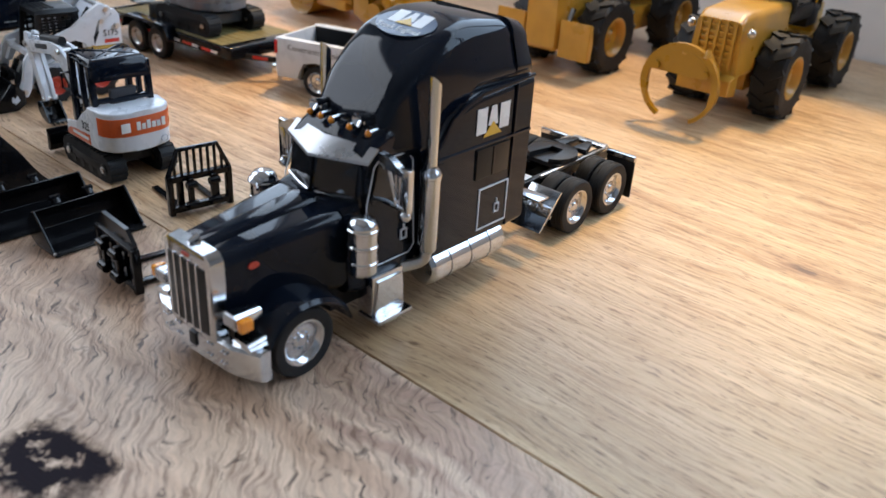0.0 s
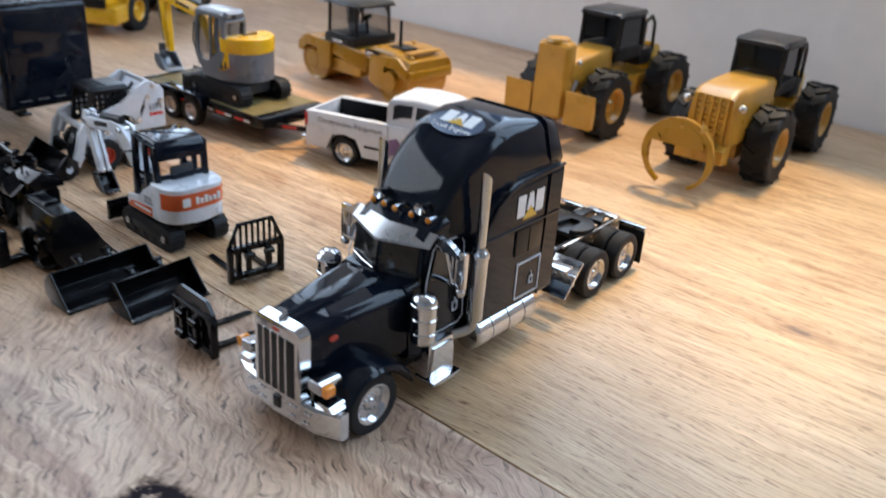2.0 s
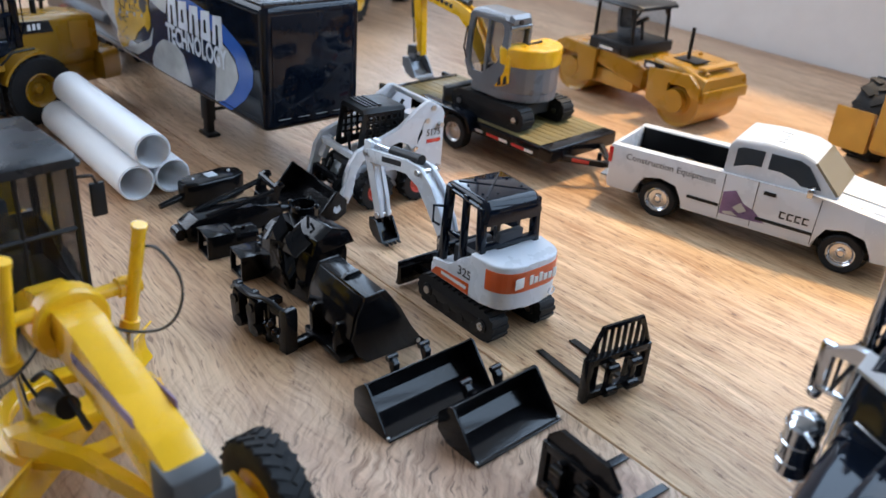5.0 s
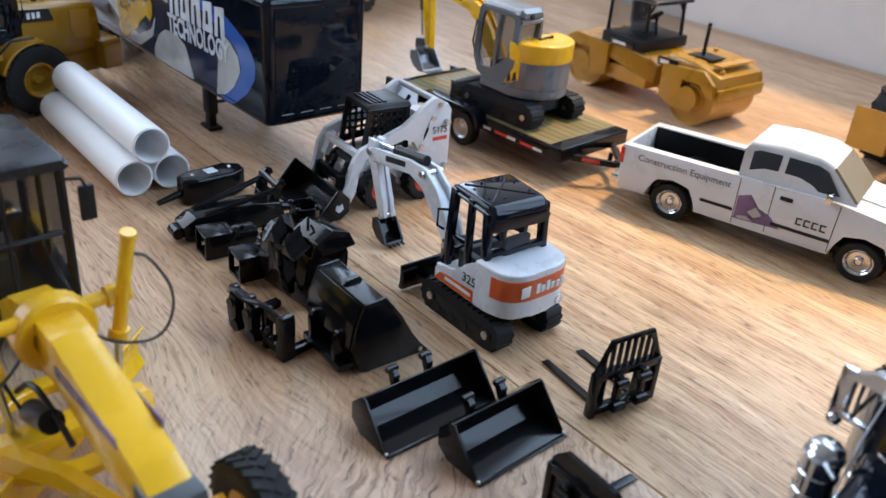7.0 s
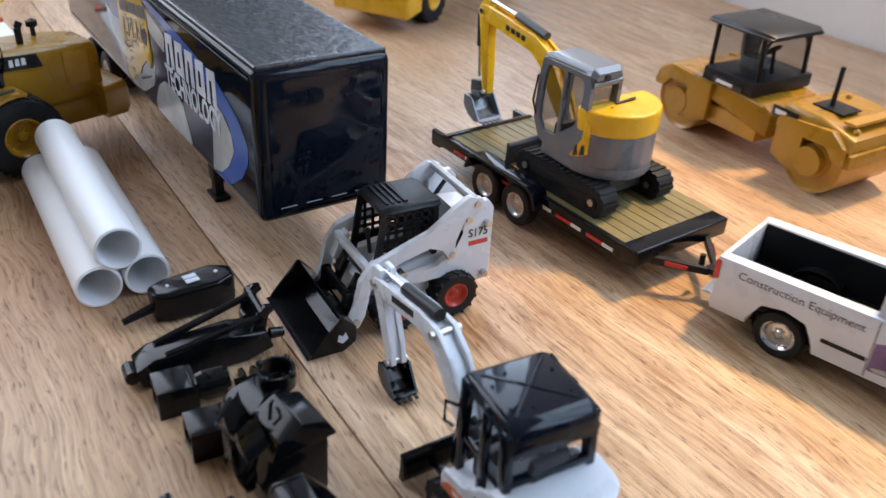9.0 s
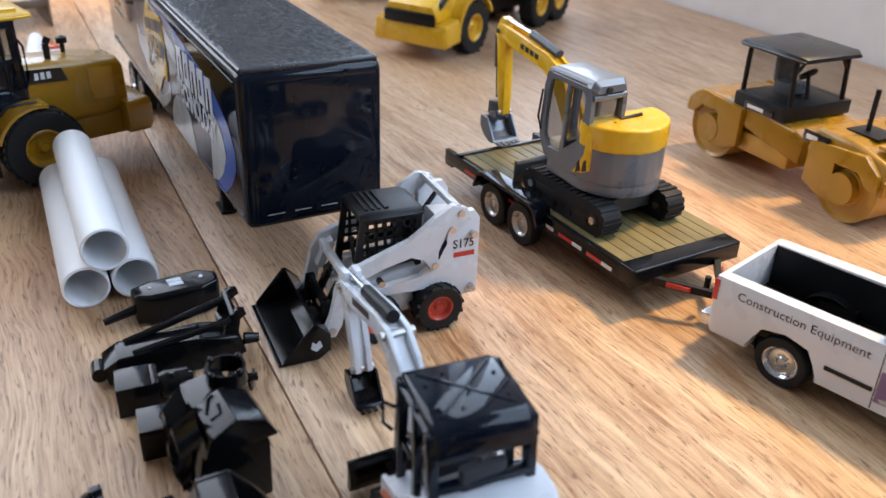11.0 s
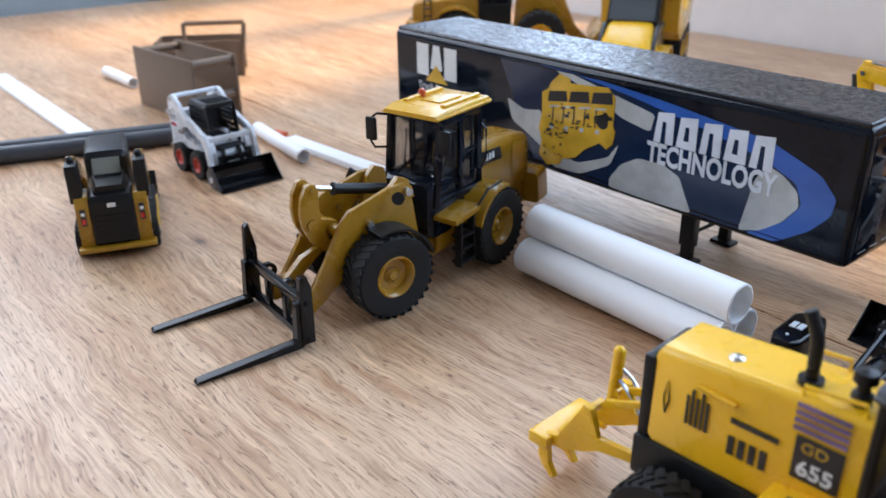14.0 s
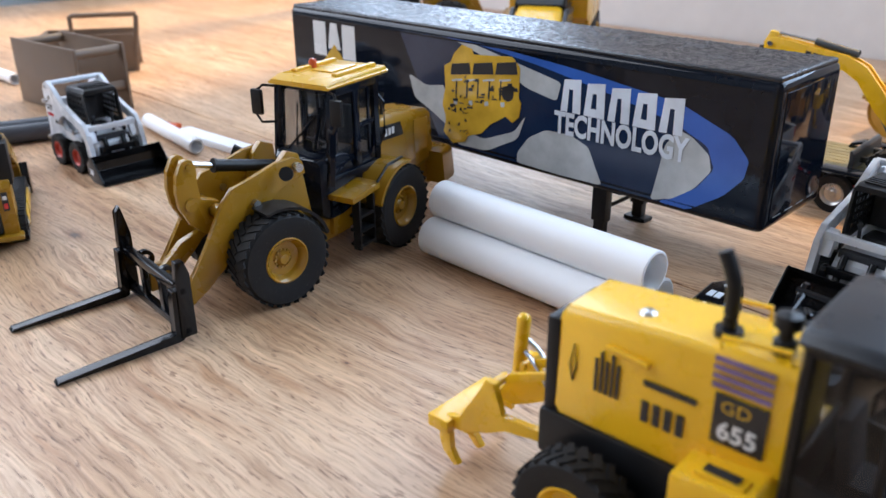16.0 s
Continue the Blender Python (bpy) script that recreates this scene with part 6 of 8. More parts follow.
    for s in (-1, 1):
        f = Form()
        f.wire([(30, s * 12.6, 69.5), (33, s * 17, 70), (34.5, s * 19, 68)], 0.55, 5)
        f.wire([(32, s * 12.8, 56), (35, s * 17, 56), (35.4, s * 19, 59)], 0.55, 5)
        f.span((33.6, s * 19 - 2.6, 58.6), (35.6, s * 19 + 2.6, 68.6), 0.9)
        part("cab_mirror", f, SATIN_BLACK, cab)
    # front frame
    f = Form()
    for s in (-1, 1):
        f.plate([(-24, 12), (-20, 30), (-17, 50), (-12, 52), (-8, 48), (-4, 30), (8, 22), (12, 12)], s * 7.5, s * 10.5, 0.6)
    f.span((-22, -8, 12), (10, 8, 24), 1.0)
    f.rod((0, -16, 17), (0, 16, 17), 4.0, 4.0, 14)
    fpart("front_tower", f, OCHRE)
    for s in (-1, 1):
        f = Form()
        f.plate([(-18, 43), (-17, 48), (-13, 50), (-6, 49.4), (4, 46), (12, 44), (17, 38.5), (23.5, 26), (29, 16.5), (35, 10), (35, 6), (31, 5.5), (25, 9.5), (18, 15.5), (9, 25.5), (1, 34), (-8, 40.5)], s * 10.4, s * 12.6, 0.6)
        fpart("lift_arm", f, OCHRE)
        f = Form()
        f.rod((-14, s * 10, 46.5), (-14, s * 15.2, 46.5), 1.7, n=12)
        f.rod((4, s * 10, 37), (4, s * 15.0, 37), 1.4, n=12)
        fpart("pivot_pin", f, STEEL)
        f = Form()
        ring = []
        for i in range(8):
            a = radians(72 + 92 * i / 7)
            x, z = 18.8 * math.cos(a), 17.2 + 18.8 * math.sin(a)
            ring.append([(x, s * 14, z), (x, s * 24.5, z), (x * 1.05, s * 24.5, z + 1.0), (x * 1.05, s * 14, z + 1.0)])
        f.loft(ring)
        fpart("front_fender", f, SATIN_BLACK)
        f = Form()
        f.rod((-8, s * 17, 46), (-6, s * 19, 47), 2.2, 2.6, 12)
        fpart("work_light", f, SATIN_BLACK)
    f = Form()
    for s in (-1, 1):
        f.plate([(21.5, 54.6), (23.4, 55.4), (25.6, 54.6), (28, 50), (28.8, 44), (28, 38), (25, 31.5), (20, 27), (16.4, 26), (15.4, 28.4), (18.4, 32), (20.4, 38), (20.8, 46), (20.4, 51.6)], s * 2.4, s * 4.8, 0.5)
    f.rod((24, -5.6, 39), (24, 5.6, 39), 2.4, n=16)
    f.rod((23, -5.4, 52.6), (23, 5.4, 52.6), 1.3, n=12)
    f.rod((14, -11, 34), (14, 11, 34), 2.6, n=12)
    f.plate([(10, 33), (12, 37), (24, 41), (26, 38), (22, 33), (13, 30)], -2.2, 2.2, 0.5)
    fpart("bell_crank", f, OCHRE)
    f = Form()
    f.rod((-12, 0, 44.4), (11, 0, 49.4), 2.2, n=14)
    f.rod((11, 0, 49.4), (12, 0, 49.6), 2.6, n=14)
    c = fpart("tilt_ram", f, SATIN_BLACK)
    f = Form()
    f.rod((12, 0, 49.6), (23, 0, 52.4), 1.2, n=12)
    part("ram_rod", f, CHROME, c)
    f = Form()
    f.plate([(17, 26), (16, 29), (28, 25), (38, 16), (37, 13), (27, 21)], -1.6, 1.6, 0.4)
    f.span((31, -9, 6), (38, -6.5, 16), 0.5)
    f.span((31, 6.5, 6), (38, 9, 16), 0.5)
    f.rod((36, -9, 15), (36, 9, 15), 1.4, n=10)
    fpart("tilt_link", f, OCHRE)
    f = Form()
    f.span((38, -25, 2.4), (41, 25, 5.2), 0.5)
    f.span((38, -25, 17), (41, 25, 20), 0.5)
    f.plate([(36.5, 1.5), (36.5, 24), (39, 35), (41, 33), (41.5, 22), (42, 1.5)], -25, -22, 0.5)
    f.plate([(36.5, 1.5), (36.5, 24), (38, 29), (41, 29), (41.5, 22), (42, 1.5)], 22, 25, 0.5)
    f.span((38.5, -9, 4), (40.5, -6, 19), 0.4)
    f.span((38.5, 6, 4), (40.5, 9, 19), 0.4)
    f.lathe((37, -12, 17), [(3.6, -1), (3.6, 1), (2.0, 1), (2.0, -1)], 14, "y", closed=True)
    f.lathe((37, 6, 17), [(3.6, -1), (3.6, 1), (2.0, 1), (2.0, -1)], 14, "y", closed=True)
    car = fpart("fork_carriage", f, TOOL_BLACK, t, "black fork carriage")
    for y in (-22.5, 22.5):
        f = Form()
        f.plate([(41, 0.6), (41, 19), (43.2, 19), (43.6, 3.0), (82, 1.4), (83, 0.3), (60, 0.2), (43, 0.2)], y - 1.9, y + 1.9, 0.25)
        part("fork_tine", f, TOOL_BLACK, car)
    return t


wheel_loader()


# ---- white mini excavator ----
def mini_excavator():
    t = thing("mini_excavator", -0.1085, 0.3185, 141.0, "white toy mini excavator with black canopy and orange band", "toy excavator")
    for s in (-1, 1):
        track(t, -21.5, 18.0, s * 11.0, 7.0, 11.0)
    f = Form()
    f.span((-14, -9, 5), (14, 9, 10.6), 1.0)
    f.lathe((0, 0, 10), [(9, 0), (9, 2.6), (0.01, 2.6)], 24, "z")
    part("undercarriage", f, SATIN_BLACK, t)
    f = Form()
    for s in (-1, 1):
        f.plate([(10, 5), (10, 8), (26, 6.5), (26, 4)], s * 7.0, s * 8.6, 0.3)
    f.plate([(26, 1.2), (25, 4), (25.4, 8.4), (26.6, 10.4), (27.6, 10.4), (27, 7), (27.2, 3.6), (28.4, 1.2)], -17, 17, 0.25)
    part("dozer_blade", f, TOOL_BLACK, t, "black dozer blade")
    # house
    f = Form()
    outline = [(12, -14.3)] + [(x, y) for x, y in [(-13 - 10.5 * math.cos(radians(b)), -14.4 * math.sin(radians(b))) for b in range(90, -91, -18)]] + [(12, 14.3)]
    f.slab(outline, 12.8, 17.0, 0.6)
    part("deck", f, WHITE, t)
    def tail_point(b, grow=0.0):
        ca, sa = math.cos(radians(b)), math.sin(radians(b))
        return (-11 - (13.0 + grow) * abs(ca) ** 0.62, -(14.6 + grow) * math.copysign(abs(sa) ** 0.62, sa))

    tail = [(-7.6, -14.6)] + [tail_point(b) for b in range(90, -91, -12)] + [(-7.6, 14.6)]
    f = Form()
    f.slab(tail, 13.2, 29.0, 2.6, 4)
    part("counterweight", f, WHITE, t)
    band = [tail_point(b, 0.22) for b in range(80, -81, -10)]
    f = Form()
    f.slab(band + [tail_point(b, -0.8) for b in range(-80, 81, 10)], 19.6, 26.8, 0.25)
    cw = part("orange_band", f, ORANGE, t, "orange band round the tail")
    f = Form()
    for i in range(6):
        f.span((-24.45, 3.0 - i * 2.1, 21.6), (-24.2, 1.4 - i * 2.1, 25.0 if i in (0, 2, 5) else 24.0), 0.08)
    f.plate([(-24.45, 21.4), (-24.2, 21.4), (-24.2, 25.2), (-24.45, 25.2)], 5.6, 9.4, 0.08)
    part("band_block", f, WHITE_PRINT, cw)
    f = Form()
    f.lathe((-24.05, -8.5, 15.9), [(1.1, -0.15), (1.6, -0.15), (1.6, 0.2), (1.1, 0.2)], 16, "x", closed=True)
    part("round_mark", f, SILVER_PRINT, t)
    for s in (-1, 1):
        f = Form()
        f.plate([(11, 17), (11, 19), (2, 20), (-3, 25), (-8, 28), (-8, 17)], s * 13.2, s * 14.5, 0.3)
        part("side_panel", f, WHITE, t)
        f = Form()
        f.plate([(11.6, 13.4), (9, 16.4), (4, 17.0), (-8, 17.6), (-8, 13.4)], s * 14.35, s * 14.65)
        part("side_stripe", f, ORANGE, t)
        lettering("model_number", "325", 4.6, DARK_PRINT, t, on_side(-5.5, s * 14.55, 20.4, s), 1.0, 0.08, 0.06)
        f = Form()
        f.span((-7, s * 14.66, 15.0), (6, s * 14.75, 16.2))
        part("stripe_bar", f, WHITE_PRINT, t)
    # canopy
    f = Form()
    for s in (-1, 1):
        y = s * 11.2
        f.plate([(-13.4, 28), (-12.2, 45), (-9.0, 45), (-10.2, 28)], y - 1.2, y + 1.2, 0.6)
        f.plate([(7.6, 17), (5.4, 46), (8.6, 46), (10.8, 17)], y - 1.2, y + 1.2, 0.6)
        f.plate([(-3.4, 18), (-3.4, 46), (-1.0, 46), (-1.0, 18)], y - 0.9, y + 0.9, 0.3)
        f.plate([(8.8, 27.6), (8.6, 29.4), (-3, 31), (-3, 29.2)], y - 0.6, y + 0.6, 0.2)
    f.body([(-13.4, 11.4, 10.6, 38.8, 42.6, 1.4), (-13.0, 12.2, 11.2, 39.0, 44.8, 2.0), (-11.4, 12.4, 11.4, 40.6, 46.6, 2.2), (-9.6, 12.4, 11.4, 43.0, 47.0, 1.8), (7.6, 12.4, 11.4, 44.0, 47.0, 1.4), (9.6, 11.6, 10.8, 44.2, 46.0, 0.9)], 4)
    f.span((-13.2, -11.4, 30), (-10.8, 11.4, 32), 0.5)
    f.rod((9.8, -11, 22), (9.8, 11, 22), 0.8, n=6)
    f.wire([(10, 12.6, 30), (12, 14.2, 31), (12, 14.2, 37), (8.4, 12.8, 38)], 0.5, 6)
    can = part("canopy", f, GLOSS_BLACK, t, "glossy black four-post canopy")
    can.matrix_basis = pose(0.0018, -0.0008, -0.0004, 0, 0, -5)
    f = Form()
    f.box((-1, 0, 47.05), (23, 0.7, 0.4), 0.1, (0, 0, 47))
    f.box((-1, 0, 47.05), (23, 0.7, 0.4), 0.1, (0, 0, -47))
    for x, y in ((-7.5, 3), (-6, 8), (2, 8), (5, 3), (2, -8), (-6, -8)):
        f.ball((x, y, 47.0), 0.5, 6, 4)
    part("roof_rib", f, GLOSS_BLACK, can)
    f = Form()
    f.span((-9, -6, 17), (1, 6, 23.5), 1.4)
    f.box((-9.5, 0, 29), (2.6, 11, 12), 1.2, (0, -6, 0))
    part("seat", f, SEAT, t)
    f = Form()
    f.span((5.5, -8, 17), (8, 8, 24), 0.8)
    part("console", f, SEAT, t)
    for s in (-1, 1):
        f = Form()
        f.span((-5, s * 7.5 - 1.4, 22.2), (4, s * 7.5 + 1.4, 24.6), 0.5)
        f.rod((3, s * 7, 23), (4, s * 7, 28.5), 0.6, n=6)
        part("lever", f, SEAT, t)
    # boom
    f = Form()
    f.plate([(11, 13), (11, 20), (17, 22), (22, 20), (22, 14), (17, 12.6)], -4, 4, 0.6)
    part("swing_post", f, TOOL_BLACK, t)
    f = Form()
    for s in (-1, 1):
        f.plate([(17, 17), (20, 16), (28.5, 26), (35.5, 34), (43, 36.6), (66, 32.5), (69.5, 33.4), (69.5, 37), (66, 38), (44, 41.4), (35, 41.2), (28, 36.4), (20.6, 26)], s * 1.9, s * 3.4, 0.35)
    f.plate([(18, 18), (20.5, 17.4), (28.6, 27), (36, 35), (43, 37.6), (66, 34), (66, 36.4), (44, 39.6), (35.6, 39.6), (28, 34), (20.6, 24)], -2.0, 2.0)
    boom = part("boom", f, WHITE, t, "white bent boom")
    f = Form()
    f.plate([(46, 37.8), (58, 35.8), (58, 38.0), (46, 40.0)], 3.4, 3.5)
    f.plate([(46, 37.8), (58, 35.8), (58, 38.0), (46, 40.0)], -3.5, -3.4)
    part("boom_bar", f, DARK_PRINT, boom)
    ram(t, (15, 0, 15.5), (31, 0, 31), 1.6, 0.6)
    f = Form()
    f.rod((38, 0, 42.6), (56, 0, 40.2), 1.9, n=14)
    c = part("hydraulic_ram", f, SATIN_BLACK, t)
    f = Form()
    f.rod((56, 0, 40.2), (69, 0, 39), 0.8, n=10)
    part("ram_rod", f, CHROME, c)
    f = Form()
    for s in (-1, 1):
        f.plate([(66.5, 40.5), (70.5, 40.5), (72.0, 35.5), (68, 27.6), (62.5, 12), (60.5, 10.5), (58.5, 11.5), (60, 19), (65.5, 33)], s * 0.9, s * 2.6, 0.3)
    f.plate([(66.5, 36.6), (70, 35.6), (66, 27), (61.5, 13), (60, 13), (61, 19), (65, 31)], -1, 1)
    part("stick", f, WHITE, t)
    ram(t, (73, 0, 34.5), (64.5, 0, 16), 1.2, 0.62)
    for x, z, w in ((35.4, 39.2, 4.6), (68.5, 35.8, 4.2), (20, 18.5, 4.8), (60.5, 12, 3.4)):
        pin(t, x, -w, w, z, 1.2)
    dig_bucket(t, 57.5, 10.4, 8.0, 6.6, TOOL_BLACK, 4)
    return t


mini_excavator()


# ---- white skid-steer loaders ----
def skid_steer(x, y, heading, label):
    t = thing("skid_steer", x, y, heading, label, "toy skid steer", "skid-steer loaders")
    for s in (-1, 1):
        for wx in (2, 24):
            wheel(t, wx, s * 14.2, 8.3, 7.0, RED, "deep", 0.52, s, rim_label="orange-red rim")
    f = Form()
    f.body([(-10, 9.6, 9.4, 6, 26, 1.6), (0, 10.2, 9.8, 5, 24, 1.6), (28, 10.2, 9.8, 5, 18, 1.6), (33, 9.4, 9.0, 6, 15, 1.4)], 3)
    part("chassis", f, WHITE, t)
    f = Form()
    f.body([(-13, 10.6, 9.6, 9, 31, 2), (-11.6, 11.4, 10.4, 8, 33, 2), (-3, 11.4, 10.0, 10, 34, 2)], 4)
    part("engine_cover", f, WHITE, t)
    f = Form()
    f.body([(-14.2, 9.8, 9.2, 10, 30, 1.8), (-12.8, 10.4, 9.8, 9, 31, 1.8)], 4)
    part("tail_door", f, ORANGE, t, "orange tail door edge")
    for s in (-1, 1):
        f = Form()
        f.plate([(-12.6, 10), (-12.6, 38), (-10.5, 41), (-4, 41), (-1, 38), (-1.5, 30), (1, 25), (8, 19.5), (26, 18), (26, 15), (6, 15.5), (0, 12), (-4, 10)], s * 11.4, s * 14.0, 0.5)
        tw = part("rear_upright", f, WHITE, t)
        lettering("model_number", "S175", 4.4, DARK_PRINT, tw, on_side(-7, s * 14.1, 29.5, s), 0.9, 0.08, 0.06)
        f = Form()
        f.span((-11, s * 14.0, 24.8), (-3.5, s * 14.12, 26.6))
        part("red_bar", f, RED_LENS, tw)
        f = Form()
        f.plate([(-9, 39), (-7, 43), (-2, 44.5), (4, 41), (12, 34), (25, 30), (33, 27.5), (37, 22), (38.5, 12), (41, 8), (41, 5), (37.5, 4.5), (35, 9), (34, 18), (31, 23), (22, 26), (12, 29), (7, 27), (5, 22), (2.5, 22), (3, 29), (0, 36), (-4, 38)], s * 13.2, s * 15.6, 0.5)
        part("lift_arm", f, WHITE, t)
        f = Form()
        for px, pz in ((-5, 41.5), (-2, 36), (3.6, 24), (-10, 33), (-10, 13), (38.5, 7.2), (22, 21)):
            f.rod((px, s * 13, pz), (px, s * 16.2, pz), 1.2, n=10)
        part("pivot_pin", f, STEEL, t)
        f = Form()
        f.rod((2, s * 12.4, 24), (-8, s * 12.4, 37), 1.5, n=10)
        part("hydraulic_ram", f, SATIN_BLACK, t)
        # mesh side of the cab
        f = Form()
        y0 = s * 8.9
        f.plate([(6, 20), (6, 41), (8, 41), (8, 20)], y0 - 0.5, y0 + 0.5)
        f.plate([(27.5, 19), (24.5, 41), (26.5, 41), (30, 19)], y0 - 0.5, y0 + 0.5)
        f.plate([(6, 24), (6, 27), (29, 24.5), (29, 21.5)], y0 - 0.5, y0 + 0.5)
        for k in range(6):
            f.plate([(8.8 + k * 3, 25), (8.8 + k * 3, 41), (9.8 + k * 3, 41), (9.8 + k * 3, 25)], y0 - 0.35, y0 + 0.35)
        for k in range(5):
            f.span((7, y0 - 0.35, 27 + k * 3), (27 - k * 0.3, y0 + 0.35, 28 + k * 3))
        part("mesh_side", f, SATIN_BLACK, t, "black perforated cab side")
    f = Form()
    f.rod((-4, -15, 43), (-4, 15, 43), 1.4, n=8)
    f.plate([(30, 26), (33, 24), (36, 17), (34, 16), (31, 22), (29, 24)], -14, -9.5, 0.4)
    f.plate([(30, 26), (33, 24), (36, 17), (34, 16), (31, 22), (29, 24)], 9.5, 14, 0.4)
    f.span((31.5, -14, 22.5), (34, 14, 25.5), 0.8)
    part("arm_cross_tube", f, WHITE, t)
    f = Form()
    f.body([(5, 8.8, 8.2, 39.6, 41.6, 0.8), (7, 9.6, 9.0, 39.6, 42.6, 1.0), (24, 9.6, 9.0, 39.8, 43.0, 1.0), (26.5, 9.2, 8.6, 40.2, 42.2, 0.8)], 3)
    for k in range(4):
        f.span((17 + k * 2.1, -7, 42.7), (17.8 + k * 2.1, 7, 43.5))
    f.span((16.4, -7, 42.7), (17, 7, 43.5))
    part("cab_roof", f, SATIN_BLACK, t)
    f = Form()
    f.span((6, -8.6, 18), (8, 8.6, 40), 0.4)
    f.span((10, -6, 16), (20, 6, 22), 1.2)
    f.box((9.8, 0, 29), (2.6, 10, 12), 1.2, (0, -6, 0))
    part("seat", f, SEAT, t)
    for s in (-1, 1):
        f = Form()
        f.rod((24, s * 5, 17), (25, s * 5, 27), 0.7, n=6)
        f.ball((25, s * 5, 27.6), 1.2, 8, 5)
        part("lever", f, SEAT, t)
    f = Form()
    f.span((28, -8.5, 14), (31, 8.5, 19), 0.6)
    part("footwell", f, SEAT, t)
    f = Form()
    for s in (-1, 1):
        f.rod((33, s * 5, 18), (38, s * 5, 8), 1.4, n=10)
        f.plate([(37, 3), (37, 15), (40, 15), (41.5, 3)], s * 9 - 1.2, s * 9 + 1.2, 0.4)
    f.span((37.6, -10, 3), (39.6, 10, 6), 0.4)
    f.span((37.6, -10, 12), (39.6, 10, 15), 0.4)
    part("tool_carrier", f, TOOL_BLACK, t)
    f = Form()
    square_bucket(f, 38, 16, 13.0, 0, 40.0, 0.2)
    b = part("bucket", f, TOOL_BLACK, t, "glossy black bucket")
    for s in (-1, 1):
        f = Form()
        f.plate([(43, 5), (43.8, 7.4), (45, 6.2), (46.2, 7.2), (46.8, 4.8), (45, 3.4)], s * 19.35, s * 19.45)
        part("bucket_mark", f, SILVER_PRINT, b)
    return t


first = skid_steer(-0.163, 0.414, -131.3, "white toy skid-steer loader with black bucket and orange-red rims")
second = copy_thing(first, pose(-0.551, 0.529, 0, 0, 0, -36))
tagged(second, "white toy skid-steer loader beside grey pipes and brown box")


# ---- flatbed trailer with yellow and grey excavator ----
def flatbed():
    t = thing("flatbed_trailer", -0.0837, 0.4598, -35.3, "black toy flatbed trailer with olive plank deck behind the pickup", "toy trailer")
    for i in range(10):
        y = -22.6 + i * 4.98
        f = Form()
        f.span((-118, y, 15.6), (-6, y + 4.7, 17.6), 0.35)
        part("deck_plank", f, DECK_WOOD, t)
    f = Form()
    for s in (-1, 1):
        f.span((-126, s * 22.9, 11.5), (0, s * 25.2, 17.4), 0.4)
        f.span((-120, s * 9 - 1.5, 9.5), (-2, s * 9 + 1.5, 15.5), 0.3)
    f.span((-5.6, -25.3, 11.4), (2.4, 25.3, 18.4), 0.8, 3)
    f.plate([(-126, 10), (-126, 13), (-116, 18.4), (-114, 18.4), (-114, 14), (-120, 10)], -25, 25, 0.3)
    part("trailer_frame", f, TOOL_BLACK, t)
    for s in (-1, 1):
        for k in range(6):
            f = Form()
            f.span((-108 + k * 17, s * 25.15, 12.8), (-99.5 + k * 17, s * 25.4, 14.2))
            part("marker_strip", f, RED_LENS, t)
            f = Form()
            f.span((-99.5 + k * 17, s * 25.15, 12.8), (-94 + k * 17, s * 25.4, 14.2))
            part("marker_strip", f, WHITE_PRINT, t)
        for x in (-81.5, -61):
            wheel(t, x, s * 25.6, 9.0, 6.0, STEEL, "road", 0.56, s)
        f = Form()
        f.plate([(-95, 12.5), (-92.5, 19.5), (-88, 21), (-54, 21), (-50, 19.5), (-47.5, 12.5), (-49, 12.5), (-51.4, 18.6), (-54.4, 19.8), (-88, 19.8), (-91.4, 18.6), (-93.4, 12.5)], s * 22.4, s * 29.8, 0.2)
        part("mudguard", f, GLOSS_BLACK, t)
        f = Form()
        f.loft([[(0, s * 15, 11), (0, s * 18, 11), (0, s * 18, 14), (0, s * 15, 14)], [(17, s * 0.6, 9.6), (17, s * 2.6, 9.6), (17, s * 2.6, 12.2), (17, s * 0.6, 12.2)]])
        part("tongue_arm", f, SATIN_BLACK, t)
        f = Form()
        f.loft([[(6, s * 13.2, 11.4), (6, s * 13.6, 11.4), (6, s * 13.6, 13.2), (6, s * 13.2, 13.2)], [(12, s * 7.8, 10.8), (12, s * 8.2, 10.8), (12, s * 8.2, 12.4), (12, s * 7.8, 12.4)]])
        part("marker_strip", f, RED_LENS, t)
    f = Form()
    f.span((15, -2.2, 10), (21, 2.2, 12.6), 0.6)
    f.rod((12, 0, 8), (12, 0, 15), 1.1, n=10)
    part("coupler", f, SATIN_BLACK, t)
    return t


flatbed()


